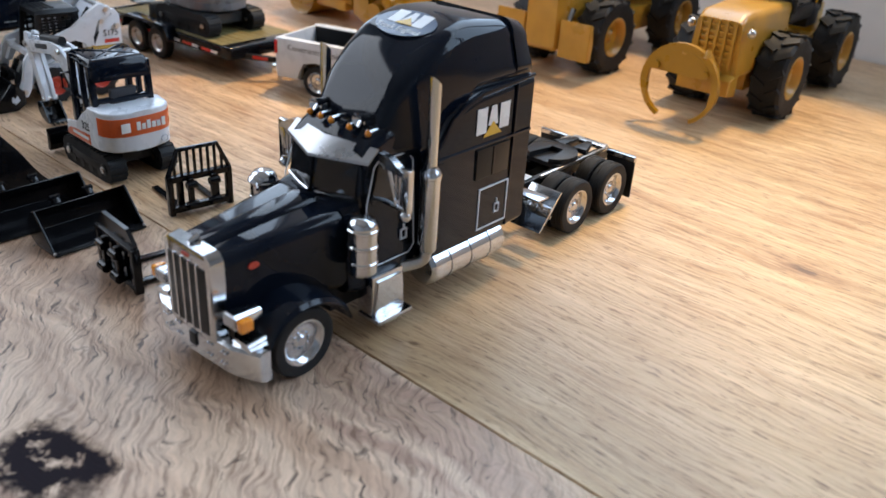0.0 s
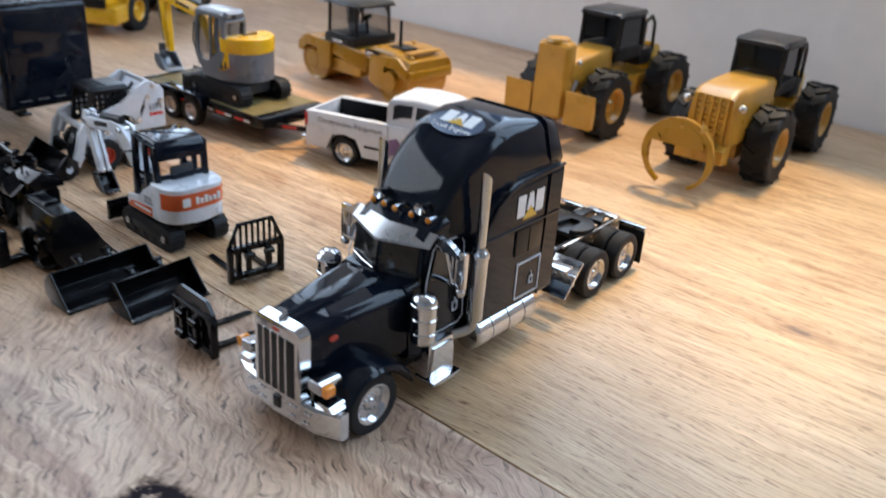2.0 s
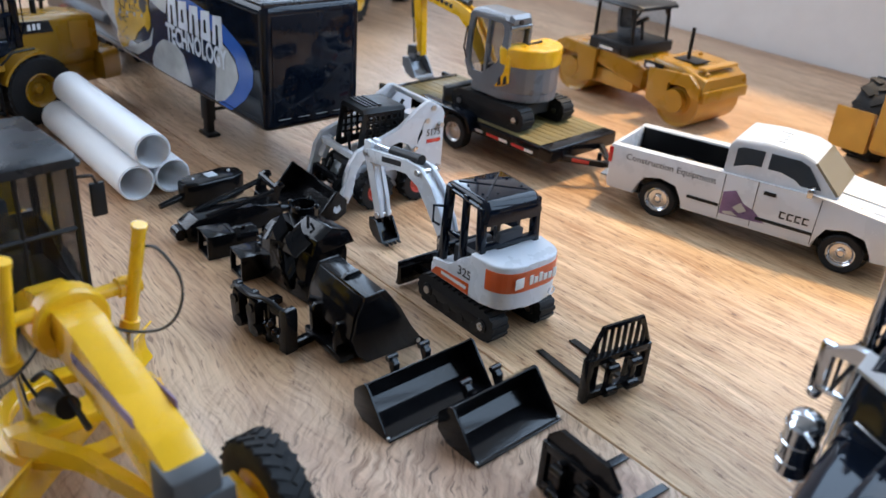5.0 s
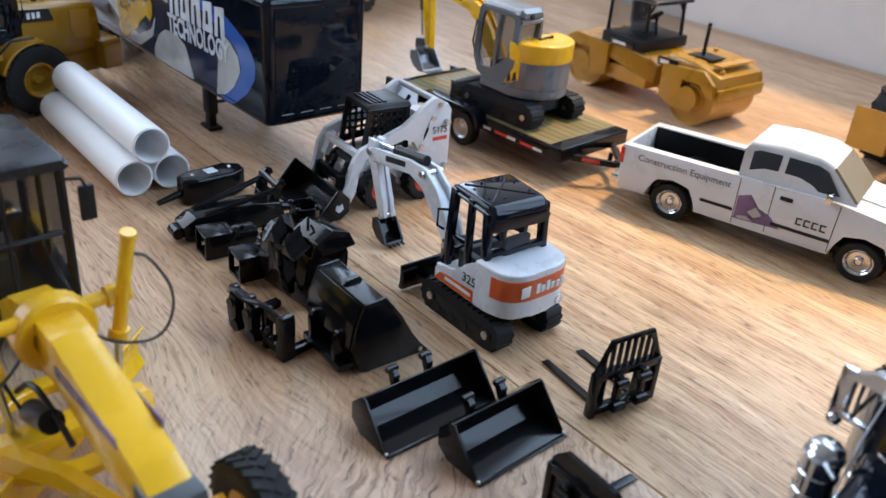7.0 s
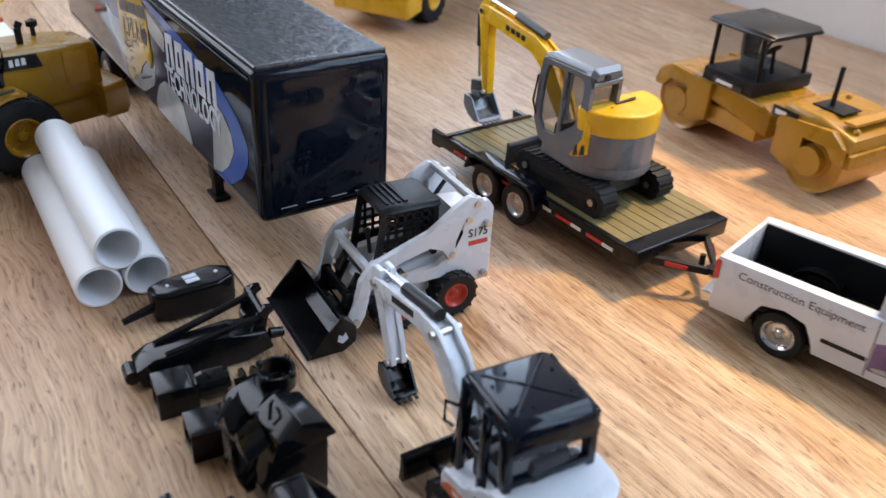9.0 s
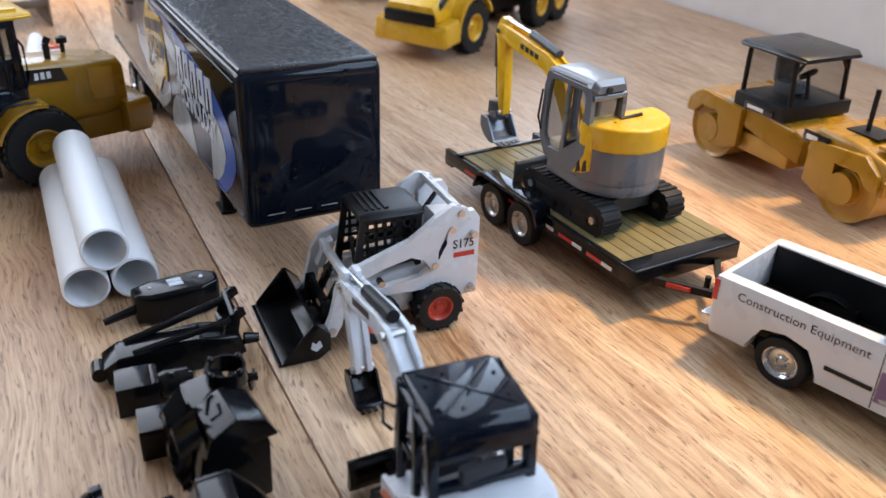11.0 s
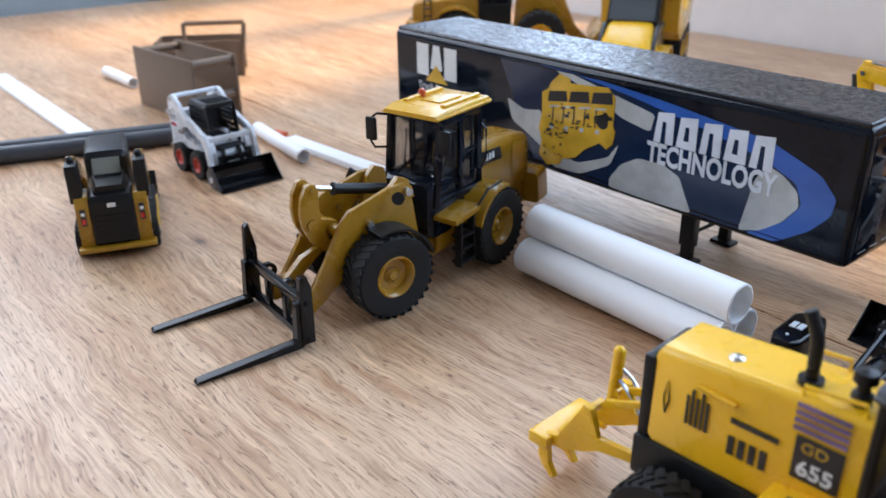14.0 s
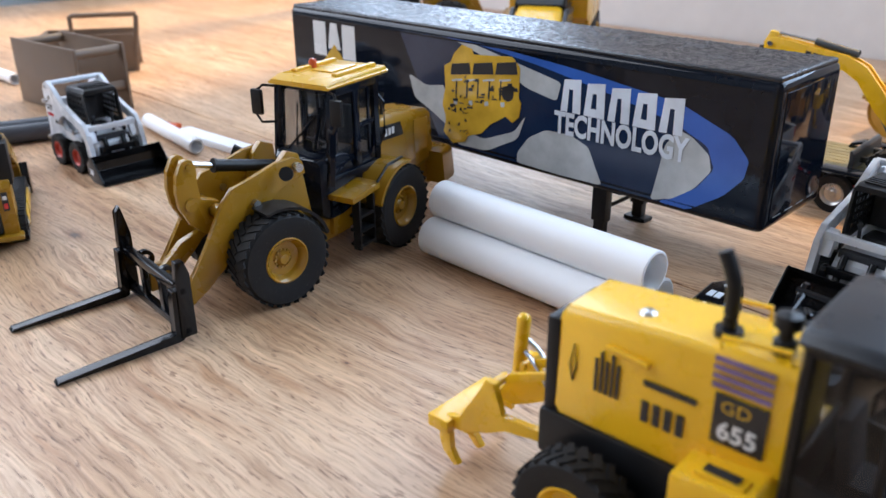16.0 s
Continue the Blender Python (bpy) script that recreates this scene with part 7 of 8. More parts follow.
def yellow_excavator():
    t = thing("compact_excavator", -0.1225, 0.4865, 144.7, "yellow and grey toy compact excavator standing on the flatbed trailer", "toy excavator", z=0.0177)
    for s in (-1, 1):
        track(t, -25.5, 24.5, s * 15.4, 8.4, 11.5, 36)
    f = Form()
    f.span((-16, -11, 4), (16, 11, 10), 1.0)
    f.lathe((0, 0, 9.5), [(10, 0), (10, 3), (0.01, 3)], 24, "z")
    for s in (-1, 1):
        f.span((16, s * 8, 3), (31, s * 10, 5.6), 0.4)
    part("undercarriage", f, DARK_GREY, t)
    f = Form()
    f.plate([(31, 0.4), (30, 4), (30.6, 8.6), (31.6, 10), (32.6, 10), (32, 5), (33, 0.4)], -19, 19, 0.25)
    part("dozer_blade", f, DARK_GREY, t)
    tail = [(14, -17)] + [(-6 - 17 * math.cos(radians(b)), -17.6 * math.sin(radians(b))) for b in range(90, -91, -15)] + [(14, 17)]
    f = Form()
    f.slab(tail, 12.6, 17.4, 0.8)
    part("deck", f, GREY, t)
    cover = [(-3, -17)] + [(-6 - 17.2 * math.cos(radians(b)), -17.8 * math.sin(radians(b))) for b in range(90, -91, -15)] + [(-3, 17)]
    f = Form()
    f.slab(cover, 16.8, 32.2, 0.8, 3)
    part("lower_cover", f, GREY, t)
    f = Form()
    f.slab([(x * 1.03, y * 1.01) for x, y in cover], 29.6, 39.0, 4.4, 6)
    part("engine_cover", f, YELLOW, t, "rounded bright yellow engine cover")
    f = Form()
    f.plate([(-2.6, 18.2), (-8, 19.6), (-11.4, 21.6), (-11.4, 34), (-9.4, 35.6), (-8.8, 27)], 15.4, 18.0, 0.4)
    part("yellow_sweep", f, YELLOW, t)
    f = Form()
    for x0, x1, z in ((-7.4, -4.8, 20.4), (-11.0, -8.2, 21.6)):
        f.plate([(x0, z), (x1, z - 1.4), (x1 - 0.6, z + 2.6), (x0 + 1.0, z + 4.0)], 17.6, 18.3, 0.2)
    part("cover_vent", f, DARK_PRINT, t)
    f = Form()
    f.rod((-10, 4, 39), (-10, -6, 39.6), 0.7, n=8)
    f.ball((-12, 8, 38.4), 0.9, 8, 5)
    part("cover_fitting", f, SATIN_BLACK, t)
    # cab on the left
    f = Form()
    y0, y1 = 1.5, 17.4
    outer = [(-8, 18), (-9, 30), (-9.2, 46), (-8.4, 50.0), (-5, 52.4), (14, 52.4), (17, 51.0), (18.4, 46), (19.4, 34), (19.4, 26), (16, 19.4), (10, 16.4)]
    inner = [(-3.0, 30.5), (-4.8, 35), (-6, 45), (-5.6, 48), (-3.6, 49.6), (12.4, 49.6), (14.6, 48.6), (15.6, 44.6), (16.6, 34), (16.6, 27), (13.6, 22.6), (7, 22.8)]
    for y in (y0 + 0.7, y1 - 0.7):
        n = len(outer)
        pts = [(x, y + d, z) for d in (-0.9, 0.9) for loop in (outer, inner) for x, z in loop]
        quads = []
        for i in range(n):
            j = (i + 1) % n
            quads += [(i, j, n + j, n + i), (2 * n + j, 2 * n + i, 3 * n + i, 3 * n + j), (j, i, 2 * n + i, 2 * n + j), (n + i, n + j, 3 * n + j, 3 * n + i)]
        f.faces(pts, quads)
        f.plate([(4.6, 22), (3.6, 50), (5.2, 50), (6.4, 22)], y - 0.7, y + 0.7, 0.2)
    for x, z in ((-8.8, 48), (-8.4, 32), (17.6, 49)):
        f.rod((x, y0 + 0.5, z), (x, y1 - 0.5, z), 1.2, n=10)
    cab = part("cab_frame", f, GREY, t, "grey cab with curved frame")
    f = Form()
    f.body([(-10, 6.6, 6.0, 49.6, 52.2, 1.0), (-8, 8.3, 7.6, 49.6, 54.0, 1.8), (14, 8.3, 7.6, 49.8, 54.0, 1.8), (18, 7.6, 6.6, 49.8, 52.4, 1.0)], 4)
    bmesh.ops.translate(f.bm, verts=f.bm.verts, vec=(0, 0.00945, 0))
    part("cab_roof", f, GREY, cab)
    for y in (y0 + 0.6, y1 - 0.6):
        pane(cab, [(-6, y, 26), (17, y, 21), (16, y, 50), (-6, y, 50)])
    pane(cab, [(18.2, y0 + 1, 24), (18.2, y1 - 1, 24), (17, y1 - 1, 50), (17, y0 + 1, 50)])
    pane(cab, [(-7.4, y0 + 1, 38), (-7.4, y1 - 1, 38), (-7.8, y1 - 1, 50), (-7.8, y0 + 1, 50)])
    f = Form()
    f.span((-5, 5, 18), (3, 14, 25), 1.4)
    f.box((-4.6, 9.5, 32), (2.8, 9, 14), 1.2, (0, -5, 0))
    part("seat", f, SEAT, cab)
    f = Form()
    f.span((8, 5, 18), (11, 14, 26), 0.7)
    part("console", f, SEAT, cab)
    f = Form()
    f.rod((-9.0, 11, 50.6), (-10.8, 11, 50.6), 1.3, n=12)
    part("work_light", f, DARK_PRINT, cab)
    f = Form()
    f.wire([(18.6, 17.6, 28), (20, 18.4, 33), (18.4, 18.4, 44)], 0.5, 6)
    part("grab_rail", f, SATIN_BLACK, cab)
    # boom to the right of the cab, low and leaning outwards
    fixed = set(t.children_recursive)
    yb = -4.0
    f = Form()
    for s in (-1, 1):
        f.plate([(15, 15), (19, 14), (30, 27), (38, 40), (45, 45), (78, 50.5), (82, 50), (84, 53), (82, 57), (77, 57.4), (44, 52.5), (35, 48), (26, 36)], yb + s * 1.8, yb + s * 3.4, 0.4)
    f.plate([(16, 16), (18.6, 16), (29.6, 29), (37.4, 41.4), (45, 46.4), (78, 52), (77, 55.4), (44, 50.8), (36, 46.6), (26.6, 34)], yb - 1.9, yb + 1.9)
    boom = part("boom", f, YELLOW, t, "yellow bent boom")
    f = Form()
    for s in (-1, 1):
        for k in range(4):
            x0, z0 = 50 + k * 3.6, 48 + k * 0.55
            f.plate([(x0, z0), (x0 + 2.6, z0 + 0.4), (x0 + 2.6, z0 + 2.8), (x0, z0 + 2.4)], yb + s * 3.4, yb + s * 3.5)
    part("boom_block", f, DARK_PRINT, boom)
    f = Form()
    f.rod((40, yb, 53), (60, yb, 57), 2.0, n=12)
    c = part("hydraulic_ram", f, DARK_GREY, t)
    f = Form()
    f.rod((60, yb, 57), (79, yb, 59.4), 0.9, n=10)
    part("ram_rod", f, CHROME, c)
    ram(t, (20, yb, 12), (33, yb, 37), 1.8, 0.6, DARK_GREY)
    f = Form()
    f.plate([(77, 51), (78, 60), (82, 60.4), (85, 54), (81, 34), (77.6, 14), (74.2, 14), (75.6, 34)], yb - 2.2, yb + 2.2, 0.5)
    part("stick", f, YELLOW, t)
    ram(t, (86.5, yb, 52), (83, yb, 20), 1.3, 0.5, DARK_GREY)
    pin(t, 81, yb - 4, yb + 4, 54, 1.3)
    pin(t, 76, yb - 3.2, yb + 3.2, 15, 1.1)
    f = Form()
    f.plate([(75, 13), (80, 19), (86, 18), (86, 12), (80, 9)], yb - 2.4, yb + 2.4, 0.5)
    part("bucket_link", f, DARK_GREY, t)
    dig_bucket(t, 76.5, 11.6, 13.0, 8.6, GREY, 5, y=yb)
    lean = Matrix(((1, 0, 0.09, 0), (0, 1, -0.09, 0), (0, 0, 0.90, 0), (0, 0, 0, 1)))
    for ob in t.children_recursive:
        if ob not in fixed:
            ob.data.transform(lean)
    return t


yellow_excavator()


# ---- ochre twin-drum roller ----
def roller():
    t = thing("road_roller", -0.053, 0.601, -39.3, "ochre twin-drum toy road roller with dark canopy", "toy roller")
    for x in (-41, 41):
        f = Form()
        f.lathe((x, 0, 15.5), [(0.01, -20), (8, -20), (8.6, -18.6), (14.2, -18.6), (15.5, -20), (15.5, 20), (14.2, 18.6), (8.6, 18.6), (8, 20), (0.01, 20)], 44)
        part("drum", f, OLD_OCHRE, t)
    for k, x in ((-1, -41), (1, 41)):
        for s in (-1, 1):
            f = Form()
            f.plate([(x - 20 * k, 12), (x - 20 * k, 31), (x + 8 * k, 33), (x + 16 * k, 27), (x + 17 * k, 20), (x + 11 * k, 20), (x + 7 * k, 26), (x - 6 * k, 26), (x - 6 * k, 14), (x - 2 * k, 8), (x - 10 * k, 8)], s * 20.6, s * 24, 0.7)
            f.rod((x, s * 19, 15.5), (x, s * 24.4, 15.5), 7, n=20)
            part("drum_yoke", f, OCHRE, t)
    f = Form()
    f.body([(19, 22, 20, 24, 33, 2), (22, 23, 21.4, 24, 36.5, 2.4), (40, 23, 21.4, 28, 36.0, 2.4), (58, 22, 20.4, 24, 31, 2)], 4)
    f.span((56, -22, 18), (60, 22, 25), 1.4)
    part("front_body", f, OCHRE, t)
    f = Form()
    f.body([(-60, 22, 20, 20, 27, 2), (-56, 23, 21.4, 22, 30.5, 2.4), (-40, 23, 21.4, 27, 33, 2.4), (-20, 22, 21, 22, 33, 2), (8, 21, 20, 16, 30, 2), (12, 18, 17, 14, 26, 2)], 4)
    part("rear_body", f, OCHRE, t)
    f = Form()
    f.span((6, -8, 10), (22, 8, 24), 1.6)
    f.span((-24, -20, 10), (8, 20, 20), 2)
    part("centre_joint", f, OLD_OCHRE, t)
    f = Form()
    f.span((-30, -21.5, 31), (2, 21.5, 38), 1.2)
    part("operator_tub", f, SATIN_BLACK, t)
    for s in (-1, 1):
        f = Form()
        f.rod((-30, s * 16.5, 36), (-30, s * 16.5, 60), 1.2, n=8)
        part("canopy_post", f, SATIN_BLACK, t)
        f = Form()
        f.rod((0, s * 16.5, 36), (-2, s * 16.5, 60), 1.2, n=8)
        part("canopy_post", f, SATIN_BLACK, t)
        f = Form()
        f.rod((-1.4, s * 16.5, 52), (-1, s * 10, 60), 0.8, n=6)
        part("post_brace", f, SATIN_BLACK, t)
    f = Form()
    f.body([(-36, 18, 17, 58.6, 60.4, 0.8), (-33, 20, 19, 58.6, 61.6, 1.2), (1, 20, 19, 58.6, 61.6, 1.2), (4, 18, 17, 58.6, 60.4, 0.8)], 3)
    part("canopy", f, ROOF_BLACK, t, "dark flat canopy roof")
    for s in (-1, 1):
        pane(t, [(-28, s * 16.6, 38), (-2, s * 16.6, 38), (-3, s * 16.6, 58), (-28, s * 16.6, 58)])
    f = Form()
    f.span((-22, -6, 38), (-12, 6, 44), 1.4)
    f.box((-22.5, 0, 49), (3, 11, 13), 1.2, (0, -5, 0))
    part("seat", f, GREY, t)
    f = Form()
    f.rod((-6, 0, 38), (-8, 0, 49), 1, n=8)
    f.rod((-8, 0, 49), (-8.6, 0, 49.6), 4.4, n=16)
    part("steering_wheel", f, SATIN_BLACK, t)
    f = Form()
    f.rod((34, -6, 36), (34, -6, 55), 1.1, n=10)
    f.span((28, -12, 36.2), (44, 2, 37.0), 0.3)
    part("exhaust_pipe", f, SATIN_BLACK, t)
    f = Form()
    f.span((16, -23.4, 29), (30, -22.4, 34), 0.3)
    f.span((-22, -22.2, 31.5), (-4, -21.4, 35.5), 0.3)
    part("dark_badge", f, MARK_DARK, t)
    f = Form()
    f.span((18, -23.6, 30.4), (24, -23.3, 32.6))
    f.span((-20, -22.4, 32.6), (-10, -22.1, 34.2))
    part("badge_block", f, WHITE_PRINT, t)
    f = Form()
    f.span((48, -16, 35), (54, 16, 36.6), 0.5)
    f.ball((30, 12, 37), 1.4, 8, 5)
    f.ball((54, -14, 33), 1.6, 8, 5)
    part("hood_fitting", f, OLD_OCHRE, t)
    return t


roller()


# ---- two ochre skidders ----
def skidder(name, x, y, heading, label, winged):
    t = thing(name, x, y, heading, label, "toy skidder", "log skidders")
    for s in (-1, 1):
        for wx in (-3, -92):
            wheel(t, wx, s * 23.5, 22.0, 17, OLD_OCHRE, "deep", 0.5, s)
    f = Form()
    f.span((-104, -12, 14), (16, 12, 30), 2)
    f.rod((-3, -20, 22), (-3, 20, 22), 4, n=12)
    f.rod((-92, -20, 22), (-92, 20, 22), 4, n=12)
    part("frame", f, OLD_OCHRE, t)
    f = Form()
    if winged:
        f.body([(20, 10, 9, 24, 48, 2), (0, 13, 11, 24, 52, 3), (-26, 14, 12, 24, 54, 3)], 4)
    else:
        f.body([(36, 13.5, 12, 24, 53, 3), (30, 14.5, 13, 24, 56.5, 4), (0, 15, 14, 24, 57, 4), (-26, 15, 14, 24, 56, 3)], 5)
    part("engine_hood", f, OLD_OCHRE, t)
    if winged:
        f = Form()
        f.body([(19, 10.5, 10, 16, 60, 2.5), (21, 11.5, 11, 14, 62.4, 3), (30, 11.5, 11, 14, 62, 3), (32, 10.5, 10, 16, 60, 2.5)], 4)
        f.rod((25, 0, 62), (25, 0, 64), 8, 7, 20)
        part("front_arch", f, OLD_OCHRE, t)
        for s in (-1, 1):
            f = Form()
            f.plate([(26, 12), (25, 22), (27, 33), (31, 34), (30, 24), (31, 12)], s * 13, s * 33, 0.6)
            part("blade_wing", f, OLD_OCHRE, t)
        f = Form()
        for s in (-1, 1):
            f.ball((20, s * 14, 50), 2, 8, 6)
            f.rod((18, s * 12, 38), (26, s * 12, 22), 2.2, n=10)
        part("arch_ram", f, STEEL, t)
    else:
        f = Form()
        for k in range(7):
            f.span((36, -10, 30 + k * 3.2), (37, 10, 31.4 + k * 3.2), 0.2)
        for k in range(5):
            f.span((36.4, -10 + k * 4.6, 29), (37.4, -8.6 + k * 4.6, 53), 0.2)
        part("grille", f, OLD_OCHRE, t)
        f = Form()
        f.plate([(32, 15), (32, 27), (44, 25), (44, 17)], -14, 14, 0.8)
        for s in (-1, 1):
            f.plate([(34, 18), (34, 24), (58, 42), (60, 38), (46, 24)], s * 4.5, s * 7, 0.5)
        part("boom_base", f, OLD_OCHRE, t)
        c = (58, -6, 22)
        f = Form()
        rings = []
        for i in range(25):
            a = radians(-62 + 304 * i / 24)
            w = 1.4
            r0, r1 = (17.4, 21.0) if 0.16 < i / 24 < 0.84 else (18.4, 20.6)
            ca, sa = math.cos(a), math.sin(a)
            rings.append([(c[0] - w, c[1] + r0 * ca, c[2] + r0 * sa), (c[0] + w, c[1] + r0 * ca, c[2] + r0 * sa), (c[0] + w, c[1] + r1 * ca, c[2] + r1 * sa), (c[0] - w, c[1] + r1 * ca, c[2] + r1 * sa)])
        f.loft(rings)
        part("grapple_tong", f, OCHRE, t, "curved ochre grapple tongs")
        f = Form()
        pts = [(c[1] + 17.6 * math.cos(radians(b)), c[2] + 17.6 * math.sin(radians(b))) for b in range(18, 163, 12)]
        n = len(pts)
        f.faces([(c[0] - 1.6, y, z) for y, z in pts] + [(c[0] + 1.6, y, z) for y, z in pts], [tuple(range(n)), tuple(range(2 * n - 1, n - 1, -1))] + [(i, n + i, n + (i + 1) % n, (i + 1) % n) for i in range(n)])
        f.rod((c[0] - 3, c[1] - 13, 30), (c[0] + 3, c[1] - 13, 30), 2, n=10)
        f.rod((c[0] - 3, c[1] + 13, 30), (c[0] + 3, c[1] + 13, 30), 2, n=10)
        part("grapple_plate", f, OCHRE, t)
        for s in (-1, 1):
            f = Form()
            f.ball((33, s * 16, 48), 2.4, 8, 6)
            part("head_lamp", f, STEEL, t)
    f = Form()
    cab_frame(f, -60, -27, 14.5, 50, 74, 2.4, 2, -1)
    f.span((-62, -15, 44), (-25, 15, 52), 1.2)
    f.span((-66, -14.5, 50), (-60, 14.5, 68), 1.0)
    cab = part("cab_frame", f, SATIN_BLACK, t)
    f = Form()
    f.body([(-63, 15, 14, 73, 75.4, 1), (-60, 16.5, 15.6, 73, 76.6, 1.4), (-27, 16.5, 15.6, 73, 76.6, 1.4), (-23, 15, 14, 73, 75.4, 1)], 3)
    part("cab_roof", f, ROOF_BLACK, cab)
    for s in (-1, 1):
        pane(cab, [(-58, s * 14.4, 53), (-29, s * 14.4, 53), (-30, s * 14.4, 72), (-57, s * 14.4, 72)], DARK_GLASS)
    pane(cab, [(-26.6, -13.5, 53), (-26.6, 13.5, 53), (-28, 13.5, 72), (-28, -13.5, 72)])
    f = Form()
    f.wire([(-64, -13, 66), (-76, -12, 70), (-84, -11, 64), (-86, -11, 44)], 1.3, 7)
    f.wire([(-64, 13, 66), (-76, 12, 70), (-84, 11, 64), (-86, 11, 44)], 1.3, 7)
    f.span((-86, -12, 36), (-66, 12, 48), 1.5)
    part("rear_guard", f, SATIN_BLACK, t)
    f = Form()
    f.plate([(-66, 58), (-66, 70), (-74, 68), (-76, 58)], -10, 10, 0.8)
    f.plate([(-108, 26), (-104, 46), (-90, 50), (-88, 30)], -9, 9, 1.0)
    part("rear_winch", f, CRANE_YELLOW, t)
    return t


skidder("log_skidder", 0.0895, 0.530, -127.0, "ochre toy forestry tractor with front arch and blade wings", True)
skidder("log_skidder", 0.177, 0.466, -125.7, "ochre toy log skidder with curved grapple tongs in front", False)


# ---- articulated dump truck and large wheel loader in the back ----
def dump_truck():
    t = thing("dump_truck", -0.3060, 0.7331, -98.0, "yellow toy articulated dump truck with black window posts", "toy dump truck")
    for s in (-1, 1):
        for wx in (0, -102, -134):
            wheel(t, wx, s * 22.5, 18.0, 13, CRANE_YELLOW, "lug", 0.5, s)
        f = Form()
        ring = []
        for i in range(10):
            a = radians(-2 + 160 * i / 9)
            x, z = 21.0 * math.cos(a), 18 + 21.0 * math.sin(a)
            ring.append([(x, s * 14, z), (x, s * 29.5, z), (x * 1.08, s * 29.5, z + 1.8), (x * 1.08, s * 14, z + 1.8)])
        f.loft(ring)
        part("front_fender", f, CRANE_YELLOW, t)
        f = Form()
        f.plate([(-24, 34), (-24, 50), (4, 52), (26, 40), (34, 32), (34, 22), (22, 22), (18, 34)], s * 17, s * 20.5, 0.5)
        side = part("side_grille", f, CRANE_YELLOW, t)
        for k in range(4):
            f = Form()
            f.plate([(-20 + k * 7, 40), (-20 + k * 7, 49.6), (-16.6 + k * 7, 49.8), (-16.6 + k * 7, 40)], s * 20.5, s * 20.8)
            part("grille_slot", f, DARK_PRINT, side)
        f = Form()
        f.plate([(-24, 50), (-24, 54), (6, 56), (34, 38), (34, 34), (4, 51.6)], s * 18, s * 20.9, 0.2)
        part("side_band", f, DARK_PRINT, t)
    f = Form()
    f.body([(39, 21, 19, 26, 36, 3), (34, 22, 19.6, 24, 40, 4), (16, 20, 18, 26, 52, 5), (2, 19, 17, 28, 58, 5)], 5)
    part("sloped_hood", f, YELLOW, t, "sloping yellow hood")
    f = Form()
    f.body([(41, 28, 27, 11, 22, 2), (39, 30, 29, 10, 25, 2.4), (22, 30, 29, 12, 27, 2)], 4)
    part("front_bumper", f, CRANE_YELLOW, t)
    f = Form()
    f.span((38.5, -20, 24), (41.6, 20, 32), 1.0)
    part("nose_grille", f, SATIN_BLACK, t)
    f = Form()
    f.plate([(2, 52), (4, 58), (-6, 75), (-28, 76), (-30, 48), (0, 48)], -18.5, 18.5, 1.2)
    cab = part("cab", f, SATIN_BLACK, t)
    f = Form()
    f.body([(-31, 18, 17, 75, 77.6, 1.2), (-28, 19.6, 18.2, 75, 79.4, 1.8), (-8, 19.6, 18.2, 75, 79.4, 1.8), (-3, 18, 17, 75, 77.4, 1.2)], 4)
    part("cab_roof", f, YELLOW, cab)
    pane(cab, [(4.6, -16.5, 58.5), (4.6, 16.5, 58.5), (-5.2, 16.5, 74.5), (-5.2, -16.5, 74.5)], glass("hazy_cab_glass", (0.10, 0.11, 0.12), 0.15), 0.5)
    for s in (-1, 1):
        pane(cab, [(-2, s * 18.8, 58), (-14, s * 18.8, 58), (-14, s * 18.8, 74), (-8, s * 18.8, 74)], DARK_GLASS, 0.4)
        pane(cab, [(-17, s * 18.8, 58), (-27, s * 18.8, 58), (-27, s * 18.8, 74), (-17, s * 18.8, 74)], DARK_GLASS, 0.4)
    f = Form()
    f.span((-145, -10, 16), (20, 10, 28), 2)
    for wx in (0, -102, -134):
        f.rod((wx, -18, 18), (wx, 18, 18), 4, n=10)
    part("frame", f, SATIN_BLACK, t)
    f = Form()
    for s in (-1, 1):
        f.plate([(-36, 44), (-34, 70), (-38, 73), (-62, 56), (-84, 54), (-150, 72), (-154, 68), (-126, 40), (-60, 34)], s * 27, s * 30, 0.6)
    f.plate([(-36, 44), (-34, 70), (-37, 71), (-39, 46), (-62, 38), (-124, 43), (-152, 69), (-154, 67), (-126, 40), (-60, 34)], -28, 28, 0.4)
    f.plate([(-32, 70), (-28, 78), (-40, 75), (-42, 71)], -29, 29, 0.6)
    part("dump_body", f, CRANE_YELLOW, t)
    for s in (-1, 1):
        f = Form()
        f.plate([(-110, 60), (-152, 74), (-154, 70), (-112, 57)], s * 26.6, s * 30.6, 0.4)
        part("body_rim", f, TAUPE, t)
    return t


dump_truck()


